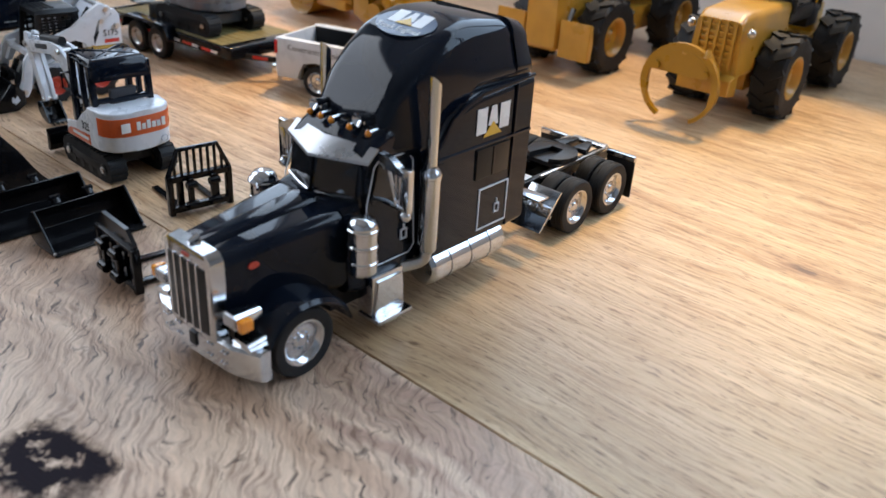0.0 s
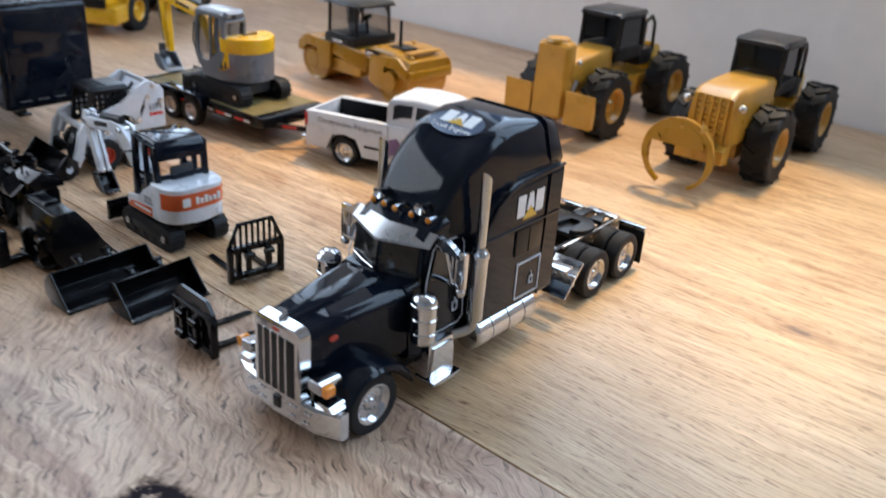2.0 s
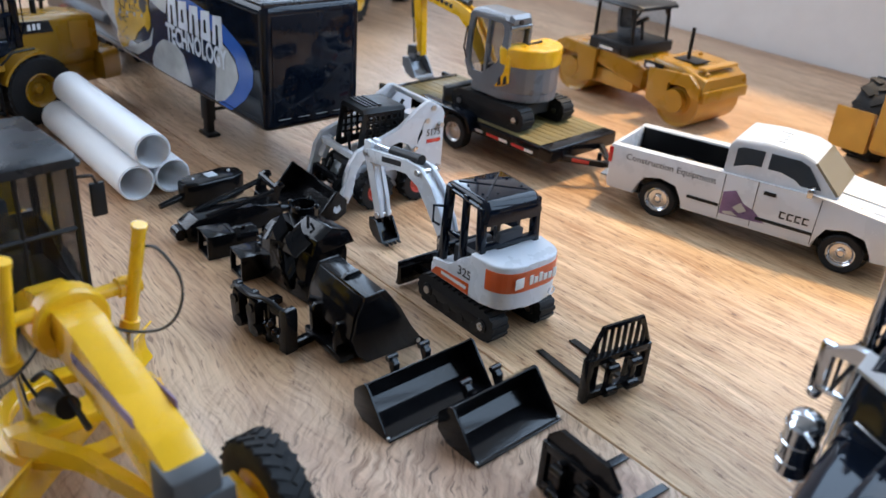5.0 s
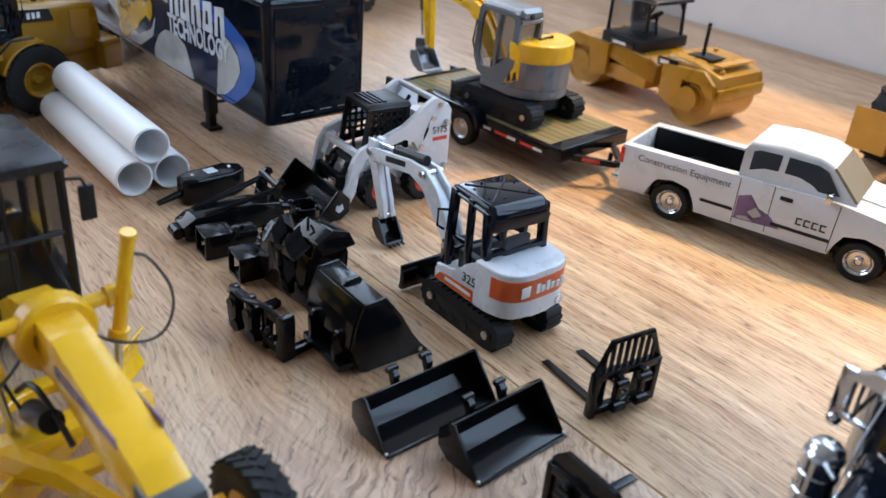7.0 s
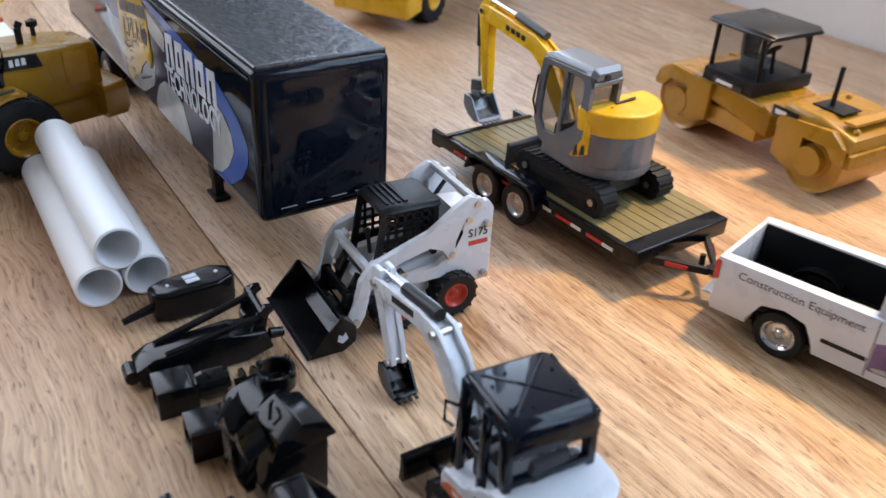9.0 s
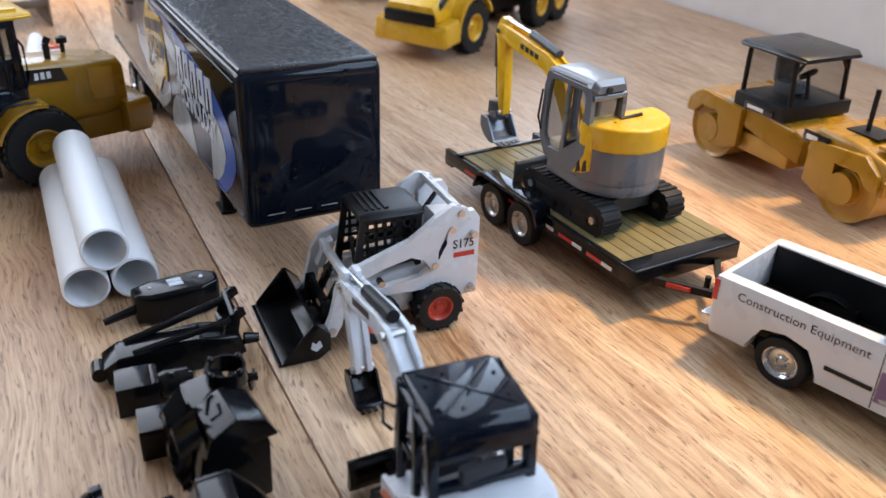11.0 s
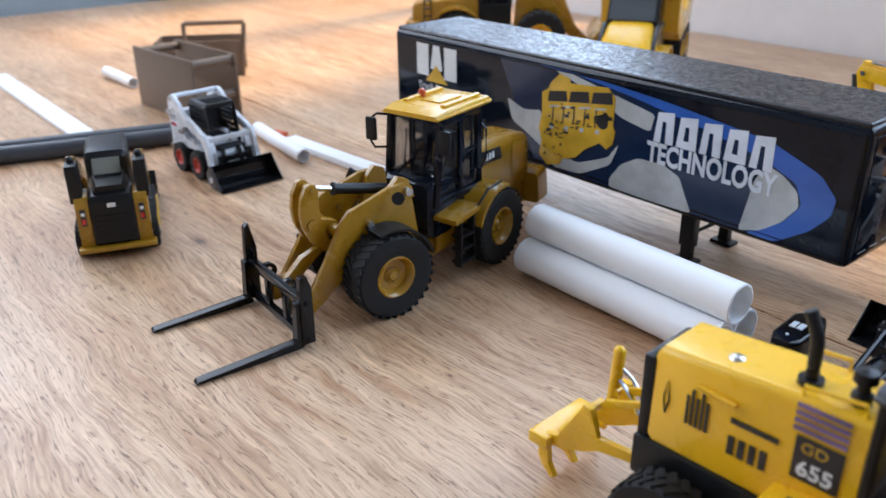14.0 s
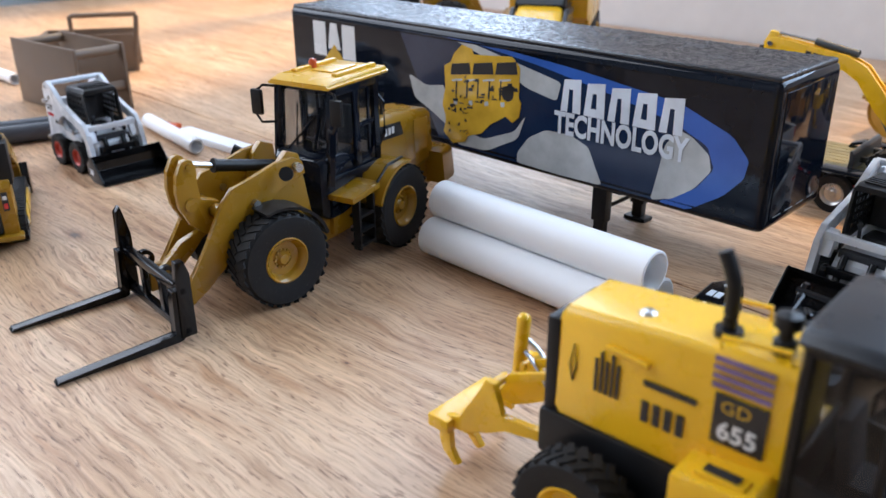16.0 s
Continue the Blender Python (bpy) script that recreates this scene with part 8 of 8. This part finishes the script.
def back_loader():
    t = thing("large_wheel_loader", -0.4285, 0.8730, 8.0, "ochre toy wheel loader with dark cab glass and wide bucket", "toy loader")
    for s in (-1, 1):
        for wx in (-37, 38):
            wheel(t, wx, s * 25, 22, 16, CRANE_YELLOW, "lug", 0.5, s)
    f = Form()
    f.body([(-78, 16, 15, 24, 48, 4), (-74, 18, 16, 22, 52, 5), (-30, 18, 16, 22, 55, 4), (-18, 18, 16, 22, 55, 3)], 4)
    part("engine_hood", f, OCHRE, t)
    f = Form()
    f.span((-70, -14, 14), (52, 14, 28), 2)
    f.span((-84, -24, 20), (-70, 24, 34), 2.5)
    part("frame", f, OCHRE, t)
    f = Form()
    f.span((-18, -17, 30), (12, 17, 48), 2)
    cab_frame(f, -17, 11, 15.5, 46, 84, 2.6)
    cab = part("cab_frame", f, SATIN_BLACK, t)
    for s in (-1, 1):
        pane(cab, [(-16, s * 15.4, 48), (10, s * 15.4, 48), (10, s * 15.4, 83), (-16, s * 15.4, 83)], DARK_GLASS, 0.5)
    pane(cab, [(11.4, -14.5, 48), (11.4, 14.5, 48), (11.4, 14.5, 83), (11.4, -14.5, 83)], DARK_GLASS, 0.5)
    f = Form()
    f.span((-21, -18, 83), (15, 18, 87.5), 2)
    part("cab_roof", f, YELLOW, cab)
    for s in (-1, 1):
        f = Form()
        f.plate([(14, 30), (16, 62), (24, 66), (48, 52), (74, 22), (84, 14), (80, 8), (70, 14), (46, 40), (32, 46), (28, 28)], s * 10, s * 14, 0.8)
        part("lift_arm", f, OCHRE, t)
        f = Form()
        ring = []
        for i in range(8):
            a = radians(20 + 140 * i / 7)
            x, z = -37 + 24.5 * math.cos(a), 22 + 24.5 * math.sin(a)
            ring.append([(x, s * 17, z), (x, s * 33, z), (x, s * 33, z + 1.6), (x, s * 17, z + 1.6)])
        f.loft(ring)
        part("rear_fender", f, OCHRE, t)
        f = Form()
        f.wire([(-60, s * 26, 30), (-60, s * 27, 62), (-44, s * 27, 64)], 0.9, 6)
        f.wire([(-66, s * 26, 30), (-66, s * 27, 60), (-60, s * 27, 62)], 0.9, 6)
        for k in range(4):
            f.span((-66, s * 26, 32 + k * 7), (-60, s * 28, 33.4 + k * 7), 0.3)
        part("ladder", f, SATIN_BLACK, t)
    f = Form()
    f.rod((18, 0, 58), (50, 0, 60), 3, n=12)
    f.plate([(48, 66), (54, 64), (70, 30), (64, 26), (50, 46)], -3, 3, 0.8)
    part("tilt_linkage", f, OLD_OCHRE, t)
    f = Form()
    square_bucket(f, 62, 30, 30, 0, 84, 0.4)
    part("bucket", f, OCHRE, t)
    return t


back_loader()


# ---- yellow and black track loader ----
def track_loader():
    t = thing("track_loader", -0.5445, 0.4255, 121.7, "yellow and black toy compact track loader seen from behind", "toy loader")
    for s in (-1, 1):
        b = track(t, -30, 30, s * 14.2, 8.0, 13, 40)
        f = Form()
        f.plate([(-22, 5), (-16, 10.5), (16, 10.5), (22, 5), (16, 3), (-16, 3)], s * 18.2, s * 18.9, 0.3)
        part("track_guard", f, CRANE_YELLOW, b)
        f = Form()
        f.plate([(-33, 6), (-34, 27), (-32, 30), (-22, 31), (-20, 14), (-24, 6)], s * 9.6, s * 15.6, 0.7)
        part("rear_corner", f, OCHRE, t)
        f = Form()
        f.span((-34.3, s * 11.4, 17), (-33.6, s * 13.8, 25), 0.2)
        q = part("light_panel", f, DARK_PRINT, t)
        f = Form()
        f.span((-34.7, s * 11.8, 18), (-34.2, s * 13.4, 20.4), 0.2)
        part("tail_light", f, RED_LENS, q)
        f = Form()
        f.span((-34.7, s * 11.8, 22), (-34.2, s * 13.4, 23.6), 0.2)
        part("reverse_light", f, WHITE_PRINT, q)
        f = Form()
        f.plate([(-31, 30), (-29, 43), (-22, 47), (-16, 45), (10, 33), (30, 22), (36, 8), (32, 6), (26, 18), (6, 28), (-16, 38), (-22, 30)], s * 13.4, s * 16.2, 0.6)
        part("lift_arm", f, OCHRE, t)
        f = Form()
        f.span((-32, s * 11.5, 27), (-22, s * 17.2, 45), 1.4)
        f.ball((-25, s * 14.5, 46), 1.8, 8, 6)
        part("rear_tower", f, SATIN_BLACK, t)
    f = Form()
    f.body([(-34.6, 8.8, 8.6, 8, 28, 1.4), (-33.6, 9.6, 9.4, 7, 30.4, 1.6), (-20, 9.6, 9.4, 7, 32, 1.6)], 3)
    part("tail_door", f, SATIN_BLACK, t, "black louvred tail door")
    f = Form()
    for k in range(5):
        f.span((-35.0, -8, 10 + k * 2.6), (-34.4, 8, 11 + k * 2.6), 0.2)
    part("door_louvre", f, SATIN_BLACK, t)
    f = Form()
    f.span((-34.9, -1.8, 25), (-34.5, 1.8, 27))
    part("badge_block", f, WHITE_PRINT, t)
    f = Form()
    f.span((-36.5, -17, 4.2), (-30, 17, 6.4), 0.7)
    part("rear_bumper", f, OCHRE, t)
    f = Form()
    f.body([(-20, 9.4, 8.6, 10, 44, 2), (-18, 10.2, 9.2, 10, 46.5, 2.4), (8, 10.2, 9.2, 10, 47, 2.4), (14, 9.6, 8.8, 10, 44, 2)], 4)
    f.body([(-31, 7, 6, 30, 34, 1), (-20, 9, 8, 30, 38, 1.4)], 3)
    part("cab", f, SATIN_BLACK, t)
    pane(t, [(-24.5, -6, 37.5), (-24.5, 6, 37.5), (-20.4, 6, 44), (-20.4, -6, 44)], glass("dusty_glass", (0.25, 0.24, 0.2), 0.35), 0.4)
    f = Form()
    f.span((-22, -12, 6), (26, 12, 14), 1.5)
    part("chassis", f, OCHRE, t)
    f = Form()
    square_bucket(f, 38, 14, 16, 0, 34, 0.3)
    part("bucket", f, TOOL_BLACK, t)
    return t


track_loader()


# ---- brown trench boxes, loose pipes and strips ----
def trench_box(x, y, heading, long, tall, wide, label):
    t = thing("trench_box", x, y, heading, label, "trench box", "brown trench boxes")
    for s in (-1, 1):
        f = Form()
        f.span((-long / 2, s * wide / 2 - 1.0, 0), (long / 2, s * wide / 2 + 1.0, tall), 0.3)
        part("side_sheet", f, BROWN, t)
    for x0 in (-long / 2 + 5, long / 2 - 5):
        for z in (tall * 0.36, tall - 4):
            f = Form()
            f.rod((x0, -wide / 2, z), (x0, wide / 2, z), 3.2, n=16)
            part("spreader_tube", f, BROWN, t)
    return t


trench_box(-0.6220, 0.6420, -32.0, 84, 44, 34, "brown open trench box of two sheets with spreader tubes")


def trench_end():
    t = thing("trench_box", -0.6700, 0.7560, 20.0, "brown open-topped box lying behind the trench box", "trench box", "brown trench boxes")
    f = Form()
    f.span((-36, -17, 0), (36, -15, 30), 0.4)
    part("side_sheet", f, BROWN, t)
    f = Form()
    f.span((-36, 15, 0), (36, 17, 30), 0.4)
    part("side_sheet", f, BROWN, t)
    f = Form()
    f.span((-36, -15, 0), (-34, 15, 30), 0.4)
    part("end_sheet", f, BROWN, t)
    f = Form()
    f.wire([(35, -16, 0), (40, -16, 44), (40, -15.9, 45), (-8, -15.9, 45), (-10, -16, 44), (-10, -16, 30)], 2.0, 8)
    part("top_frame", f, BROWN, t)
    return t


trench_end()

open_pipe("dark grey plastic pipe lying beside another", "grey pipes", (-0.582, 0.566), (-0.700, 0.486), 5.4, GREY_PLASTIC, 5.4)
open_pipe("dark grey plastic pipe lying beside another", "grey pipes", (-0.589, 0.577), (-0.707, 0.497), 5.4, GREY_PLASTIC, 5.4)
open_pipe("thin white plastic pipe on the table", "thin white pipes", (-0.492, 0.5395), (-0.545, 0.5905), 4.4, WHITE_PLASTIC, 4.4)
open_pipe("thin white plastic pipe behind the brown box", "thin white pipes", (-0.700, 0.693), (-0.748, 0.729), 4.4, WHITE_PLASTIC, 4.4)


def strip(a, b, wide, tall, label):
    a, b = Vector((*a, 0)), Vector((*b, 0))
    d = b - a
    f = Form()
    n = d.length * 1000
    f.plate([(0, 0), (n, 0), (n, tall), (0, tall)], -wide / 2, wide / 2, 0.4)
    m = Matrix.Translation(a) @ Matrix.Rotation(math.atan2(d.y, d.x), 4, "Z")
    return single("plastic_strip", f, WHITE_PLASTIC, m, label, "strip", "white strips")


strip((-0.645, 0.552), (-0.840, 0.706), 15, 3.0, "long flat white plastic strip on the table")
strip((-0.418, 0.512), (-0.517, 0.577), 11, 4.0, "white notched plastic strip by the seam")
f = Form()
f.span((-6, -3, 0), (6, 3, 3), 0.6)
single("wood_chip", f, ORANGE, pose(-0.530, 0.590, 0, 0, 0, -20), "small orange wooden offcut on the table", "offcut")


# ---- loose black attachments ----
def loose_bucket(x, y, heading, wide, label):
    t = thing("loader_bucket", x, y, heading, label, "bucket", "loose buckets")
    f = Form()
    square_bucket(f, wide, 16, 12.6, 0, -15.5, 0.1)
    part("bucket_shell", f, TOOL_BLACK, t)
    for s in (-1, 1):
        f = Form()
        f.plate([(-14.5, 6), (-14, 11.5), (-16.6, 13.6), (-17.4, 12.4), (-15.8, 10)], s * 6 - 1.2, s * 6 + 1.2, 0.3)
        f.rod((-16.6, s * 6 - 1.8, 12.8), (-16.6, s * 6 + 1.8, 12.8), 1.0, n=8)
        part("mount_hook", f, TOOL_BLACK, t)
    for s in (-1, 1):
        f = Form()
        f.ball((0.6, s * (wide / 2), 0.9), 0.6, 6, 4)
        part("worn_corner", f, STEEL, t)
    return t


loose_bucket(-0.1095, 0.2555, -37.5, 40, "black toy loader bucket lying open on the table")
loose_bucket(-0.0865, 0.2500, -36.5, 33, "smaller black toy loader bucket lying open on the table")


def pallet_fork(x, y, heading, label, rack):
    t = thing("pallet_fork", x, y, heading, label, "pallet fork", "loose pallet forks")
    f = Form()
    f.span((-1.6, -12, 1.0), (1.2, 12, 3.4), 0.4)
    f.span((-1.6, -12, 13), (1.2, 12, 15.4), 0.4)
    f.span((-1.6, -12.6, 0), (1.2, -10.4, 15.4), 0.4)
    f.span((-1.6, 10.4, 0), (1.2, 12.6, 15.4), 0.4)
    part("carriage", f, TOOL_BLACK, t)
    for y0 in (-4.4, 4.4):
        f = Form()
        f.span((-3.4, y0 - 1.0, 2), (-1.2, y0 + 1.0, 14.4), 0.4)
        f.rod((-3.4, y0 - 2, 4), (-3.4, y0 + 2, 4), 1.7, n=10)
        f.rod((-3.4, y0 - 2, 12), (-3.4, y0 + 2, 12), 1.4, n=10)
        part("mount_bracket", f, TOOL_BLACK, t)
    if rack:
        for k in range(8):
            y0 = -9.2 + k * 2.63
            f = Form()
            f.span((-0.7, y0 - 0.45, 15), (0.5, y0 + 0.45, 25 - max(0, abs(y0) - 6.5) * 0.9), 0.2)
            part("slat", f, TOOL_BLACK, t)
        f = Form()
        f.wire([(-0.1, -12, 15), (-0.1, -7.6, 25), (-0.1, 7.6, 25), (-0.1, 12, 15)], 0.9, 6)
        part("rack_frame", f, TOOL_BLACK, t)
    else:
        f = Form()
        f.faces([(-0.6, -12, 2), (-0.6, 12, 2), (-0.6, 12, 17), (-0.6, 8, 21), (-0.6, -8, 21), (-0.6, -12, 17), (0.8, -12, 2), (0.8, 12, 2), (0.8, 12, 17), (0.8, 8, 21), (0.8, -8, 21), (0.8, -12, 17)],
                [(0, 1, 2, 3, 4, 5), (11, 10, 9, 8, 7, 6)] + [(i, (i + 1) % 6, 6 + (i + 1) % 6, 6 + i) for i in range(6)])
        part("back_plate", f, TOOL_BLACK, t)
    for y0 in (-7, 7):
        f = Form()
        f.plate([(0.8, 0.2), (0.8, 13), (2.2, 13), (2.4, 1.6), (27, 0.8), (28, 0.1)], y0 - 1.2, y0 + 1.2, 0.2)
        part("tine", f, TOOL_BLACK, t)
    return t


pallet_fork(-0.0615, 0.2815, 133.0, "black toy pallet fork with a slatted rack standing upright", True)
pallet_fork(-0.0690, 0.2265, 49.0, "black toy pallet fork plate beside the black truck", False)


def breaker():
    t = thing("hydraulic_breaker", -0.2360, 0.3705, 56.0, "black toy hydraulic breaker lying on its side", "breaker")
    f = Form()
    f.slab([(-14, -3.5), (-9, -6), (8, -7), (14, -4.5), (15, 2), (9, 6), (-8, 5.4), (-14, 3)], 0.2, 11, 1.6, 3)
    part("housing", f, TOOL_BLACK, t)
    f = Form()
    f.rod((-13, 0, 4.4), (-24, -0.6, 2.6), 1.7, 1.2, 10)
    part("chisel", f, TOOL_BLACK, t)
    f = Form()
    f.span((-2, -2.4, 11), (2.6, -0.2, 11.3))
    f.span((-2, 0.4, 11), (2.6, 2.4, 11.3))
    f.ball((9, 0, 10.8), 0.9, 8, 4)
    f.ball((-8, 0, 10.8), 0.8, 8, 4)
    part("print_block", f, SILVER_PRINT, t)
    return t


breaker()


def boom_tool():
    t = thing("backhoe_arm", -0.2136, 0.3470, 48.5, "black toy backhoe arm attachment lying on the table", "arm attachment")
    f = Form()
    f.plate([(-22, 1), (-23, 7), (-18, 10), (6, 11), (17, 9.6), (19, 3), (10, 0.2), (-16, 0.2)], -5, 5, 1.0)
    part("arm_box", f, TOOL_BLACK, t)
    f = Form()
    f.rod((-16, 3, 10), (16, 8, 16), 1.2, n=8)
    f.rod((-14, -4, 10), (15, -3, 14.6), 1.1, n=8)
    f.plate([(12, 8), (14, 15), (17, 18), (19.5, 17.6), (20, 15.6), (17.6, 14.8), (17, 9)], -3.4, -1.4, 0.4)
    f.plate([(12, 8), (14, 16), (17, 19), (19.5, 18.6), (20, 16.6), (17.6, 15.8), (17, 9)], 8, 10, 0.4)
    f.rod((16, -4, 16), (16, 10.6, 16.6), 1.4, n=8)
    f.span((12, 3, 6), (18, 9.4, 11), 0.8)
    f.rod((-24, -3, 4), (-24, 3, 4), 2.4, n=10)
    f.rod((19, 0, 5), (23.5, 0, 4.4), 2.0, 1.6, 10)
    part("linkage", f, TOOL_BLACK, t)
    return t


boom_tool()


def auger_drive(x, y, heading, label, reach):
    t = thing("auger_drive", x, y, heading, label, "auger", "auger attachments")
    f = Form()
    f.span((-11, -5.4, 0), (0, 5.4, 1.2), 0.3)
    f.span((-11, -5.4, 8.6), (-1, 5.4, 9.6), 0.3)
    f.span((-11, -5.4, 0.6), (-0.5, -4.4, 9.2), 0.3)
    f.span((-11, 4.4, 0.6), (-9, 5.4, 9.2), 0.3)
    f.span((-2, -5.0, 0), (0.6, 5.0, 9.6), 0.4)
    part("mount_frame", f, TOOL_BLACK, t)
    f = Form()
    f.rod((0, 0, 5), (reach * 0.3, 0, 5), 3.7, 4.4, 18)
    f.rod((reach * 0.3, 0, 5), (reach, 0, 5), 4.4, n=18)
    f.rod((reach, 0, 5), (reach + 1.4, 0, 5), 3.0, n=14)
    f.rod((reach * 0.5, -2, 9), (reach * 0.5, -2, 10.2), 0.8, n=8)
    part("motor", f, TOOL_BLACK, t)
    return t


auger_drive(-0.2085, 0.3300, 47.0, "black toy auger drive with square mount", 9)
auger_drive(-0.1905, 0.3195, 47.0, "black toy hydraulic drive with square mount", 4)


def auger_screw():
    t = thing("auger_bit", -0.1930, 0.3420, 42.0, "black toy auger screw lying on the table", "auger", "auger attachments")
    f = Form()
    f.rod((-8, 0, 4.2), (9, 0, 4.2), 1.3, n=8)
    rings = []
    for i in range(49):
        a = 2 * math.pi * i / 12
        x = -6 + 14 * i / 48
        ca, sa = math.cos(a), math.sin(a)
        rings.append([(x - 0.4, ca, 4.2 + sa), (x + 0.4, ca, 4.2 + sa), (x + 0.4, 4.1 * ca, 4.2 + 4.1 * sa), (x - 0.4, 4.1 * ca, 4.2 + 4.1 * sa)])
    f.loft(rings)
    part("screw", f, TOOL_BLACK, t)
    return t


auger_screw()


def big_bucket():
    t = thing("high_bucket", -0.1472, 0.2827, 50.0, "large black toy loader bucket with deep side plates", "bucket")
    w = 13.2
    f = Form()
    f.plate([(20, 0.2), (20, 0.9), (3, 1.4), (-3, 4.6), (-5, 10), (-3.4, 17), (-0.8, 22.9), (5.4, 23.4), (5.2, 24.4), (-2, 24), (-4.6, 17.4), (-6.2, 10), (-4, 3.8), (-0.5, 0.2)], -w, w, 0.2)
    part("bucket_shell", f, TOOL_BLACK, t)
    for s in (-1, 1):
        f = Form()
        f.plate([(20.5, 0.1), (20, 2.6), (15.4, 9.2), (11, 17), (5.4, 24.6), (-2.2, 24.2), (-4.8, 17.4), (-6.4, 9.6), (-4.2, 3.4), (-0.6, 0.1)], s * w - 0.6, s * w + 0.6, 0.35)
        part("side_plate", f, TOOL_BLACK, t)
        f = Form()
        f.rod((19, s * (w + 0.5), 1.8), (19, s * (w + 1.0), 1.8), 0.8, n=8)
        part("corner_pin", f, STEEL, t)
    f = Form()
    f.plate([(20.4, 0.1), (20.4, 1.1), (22.2, 0.5), (22.2, 0.1)], -w - 0.5, w + 0.5, 0.1)
    part("cutting_edge", f, TOOL_BLACK, t)
    f = Form()
    f.plate([(-2, 23.8), (-0.5, 25.4), (4.4, 25.6), (5.4, 24.2)], -0.8, 0.8, 0.2)
    part("top_brace", f, TOOL_BLACK, t)
    f = Form()
    f.plate([(-6.6, 9.6), (-5.4, 17.4), (-2.6, 23.6), (-1.6, 23.2), (-4.2, 17), (-5.6, 9.6)], -12.4, 12.4, 0.3)
    f.span((-9.0, -11, 1.0), (-3.6, 11, 3.4), 0.5)
    for y0 in (-7, 7):
        f.plate([(-8.6, 1), (-9, 11), (-7.4, 13.4), (-4.5, 13), (-5, 9), (-3.5, 3)], y0 - 1.0, y0 + 1.0, 0.3)
    part("mount_frame", f, TOOL_BLACK, t)
    return t


big_bucket()


def hopper():
    t = thing("snow_blower", -0.1712, 0.3122, 58.0, "black toy snow blower attachment with angled hood", "blower")
    f = Form()
    f.plate([(-8, 0.2), (-9.4, 10), (-7.4, 20), (-4.4, 22.6), (6, 24), (9.4, 17), (9, 0.2)], -11, 15, 0.8)
    part("housing", f, TOOL_BLACK, t)
    f = Form()
    f.plate([(-7.6, 19.5), (-5.5, 25), (1, 28.2), (8, 25.6), (11, 20)], -13, 1, 0.6)
    f.body([(-6.6, -6, 5.2, 19, 24.0, 1.2), (-11.8, -6, 3.6, 12, 19.5, 1.2)], 4)
    part("hood", f, TOOL_BLACK, t)
    f = Form()
    f.lathe((6.5, 10, 25), [(4.4, -2.5), (5.2, -2.5), (5.2, 2.5), (4.4, 2.5)], 20, "z", True)
    for a in range(4):
        f.ball((6.5 + 5 * math.cos(a * 1.57 + 0.5), 10 + 5 * math.sin(a * 1.57 + 0.5), 27.2), 1.2, 8, 5)
    part("chute_ring", f, TOOL_BLACK, t)
    f = Form()
    f.plate([(-7, 1), (-9, 8), (-6, 16), (2, 20), (8, 14), (8, 1)], 15.6, 16.8, 0.3)
    for k in range(5):
        f.box((-7.5 + 0.4 * k, 18, 3 + 2.6 * k), (1.6, 5, 1.1), 0.2, (18, 0, 0))
    part("end_blade", f, TOOL_BLACK, t)
    f = Form()
    f.hose([(-8, 1.5, 18), (-11, 0.4, 21), (-12.2, -1.4, 16), (-11.4, -2.4, 8), (-9, -2, 3)], 1.1, 8)
    part("lift_hook", f, TOOL_BLACK, t)
    for p0, p1 in (((-3, 2, 24), (4, 5, 24.6)), ((-4, -6, 27), (-1, -2, 28.6))):
        f = Form()
        f.wire([p0, ((p0[0] + p1[0]) / 2, (p0[1] + p1[1]) / 2, p1[2] + 1.4), p1], 0.5, 6)
        part("grab_bar", f, TOOL_BLACK, t)
    return t


hopper()


def trencher():
    t = thing("trencher_frame", -0.1735, 0.2795, -30.0, "black toy trencher frame with hoses and brackets", "frame attachment")
    f = Form()
    f.span((-13, -2.4, 1), (13, 0, 3.6), 0.4)
    f.span((-13, -2.4, 11.4), (13, 0, 14), 0.4)
    for x in (-12.4, -4, 4.4):
        f.span((x - 1.3, -2.6, 0), (x + 1.3, 0.2, 14.8), 0.4)
    f.plate([(10.8, 0), (10.8, 13), (12, 15.6), (14.6, 15.6), (14.8, 13.6), (14.8, 0)], -3.2, 1.4, 0.4)
    part("frame", f, TOOL_BLACK, t)
    for x in (-8.2, 0.2):
        f = Form()
        f.plate([(x - 2, 2), (x - 3, 9), (x - 1, 15.6), (x + 2.2, 14.4), (x + 1.4, 8), (x + 2.6, 2)], -5.4, -2.0, 0.5)
        part("mount_hook", f, TOOL_BLACK, t)
        f = Form()
        f.rod((x + 2, -6.2, 4.5), (x + 2, -1, 4.5), 2.0, n=12)
        f.rod((x - 0.5, -6, 11.6), (x - 0.5, -1, 11.6), 1.6, n=12)
        part("pivot_pin", f, TOOL_BLACK, t)
    for k in range(3):
        f = Form()
        f.ball((6.2 + 1.6 * k, -3.2, 6.5 + 2.4 * (k % 2)), 1.5, 10, 6)
        part("coupling", f, TOOL_BLACK, t)
    f = Form()
    f.hose([(-13, -3, 13), (-8, -5, 17), (-2, -4.6, 15), (5, -3.4, 17), (12, -1, 13)], 0.8, 7)
    part("hose", f, SATIN_BLACK, t)
    for x in (-12.6, 12.8):
        f = Form()
        f.span((x - 1.6, 0.2, 0.2), (x + 1.6, 16, 2.6), 0.4)
        part("foot_bar", f, TOOL_BLACK, t)
    return t


trencher()
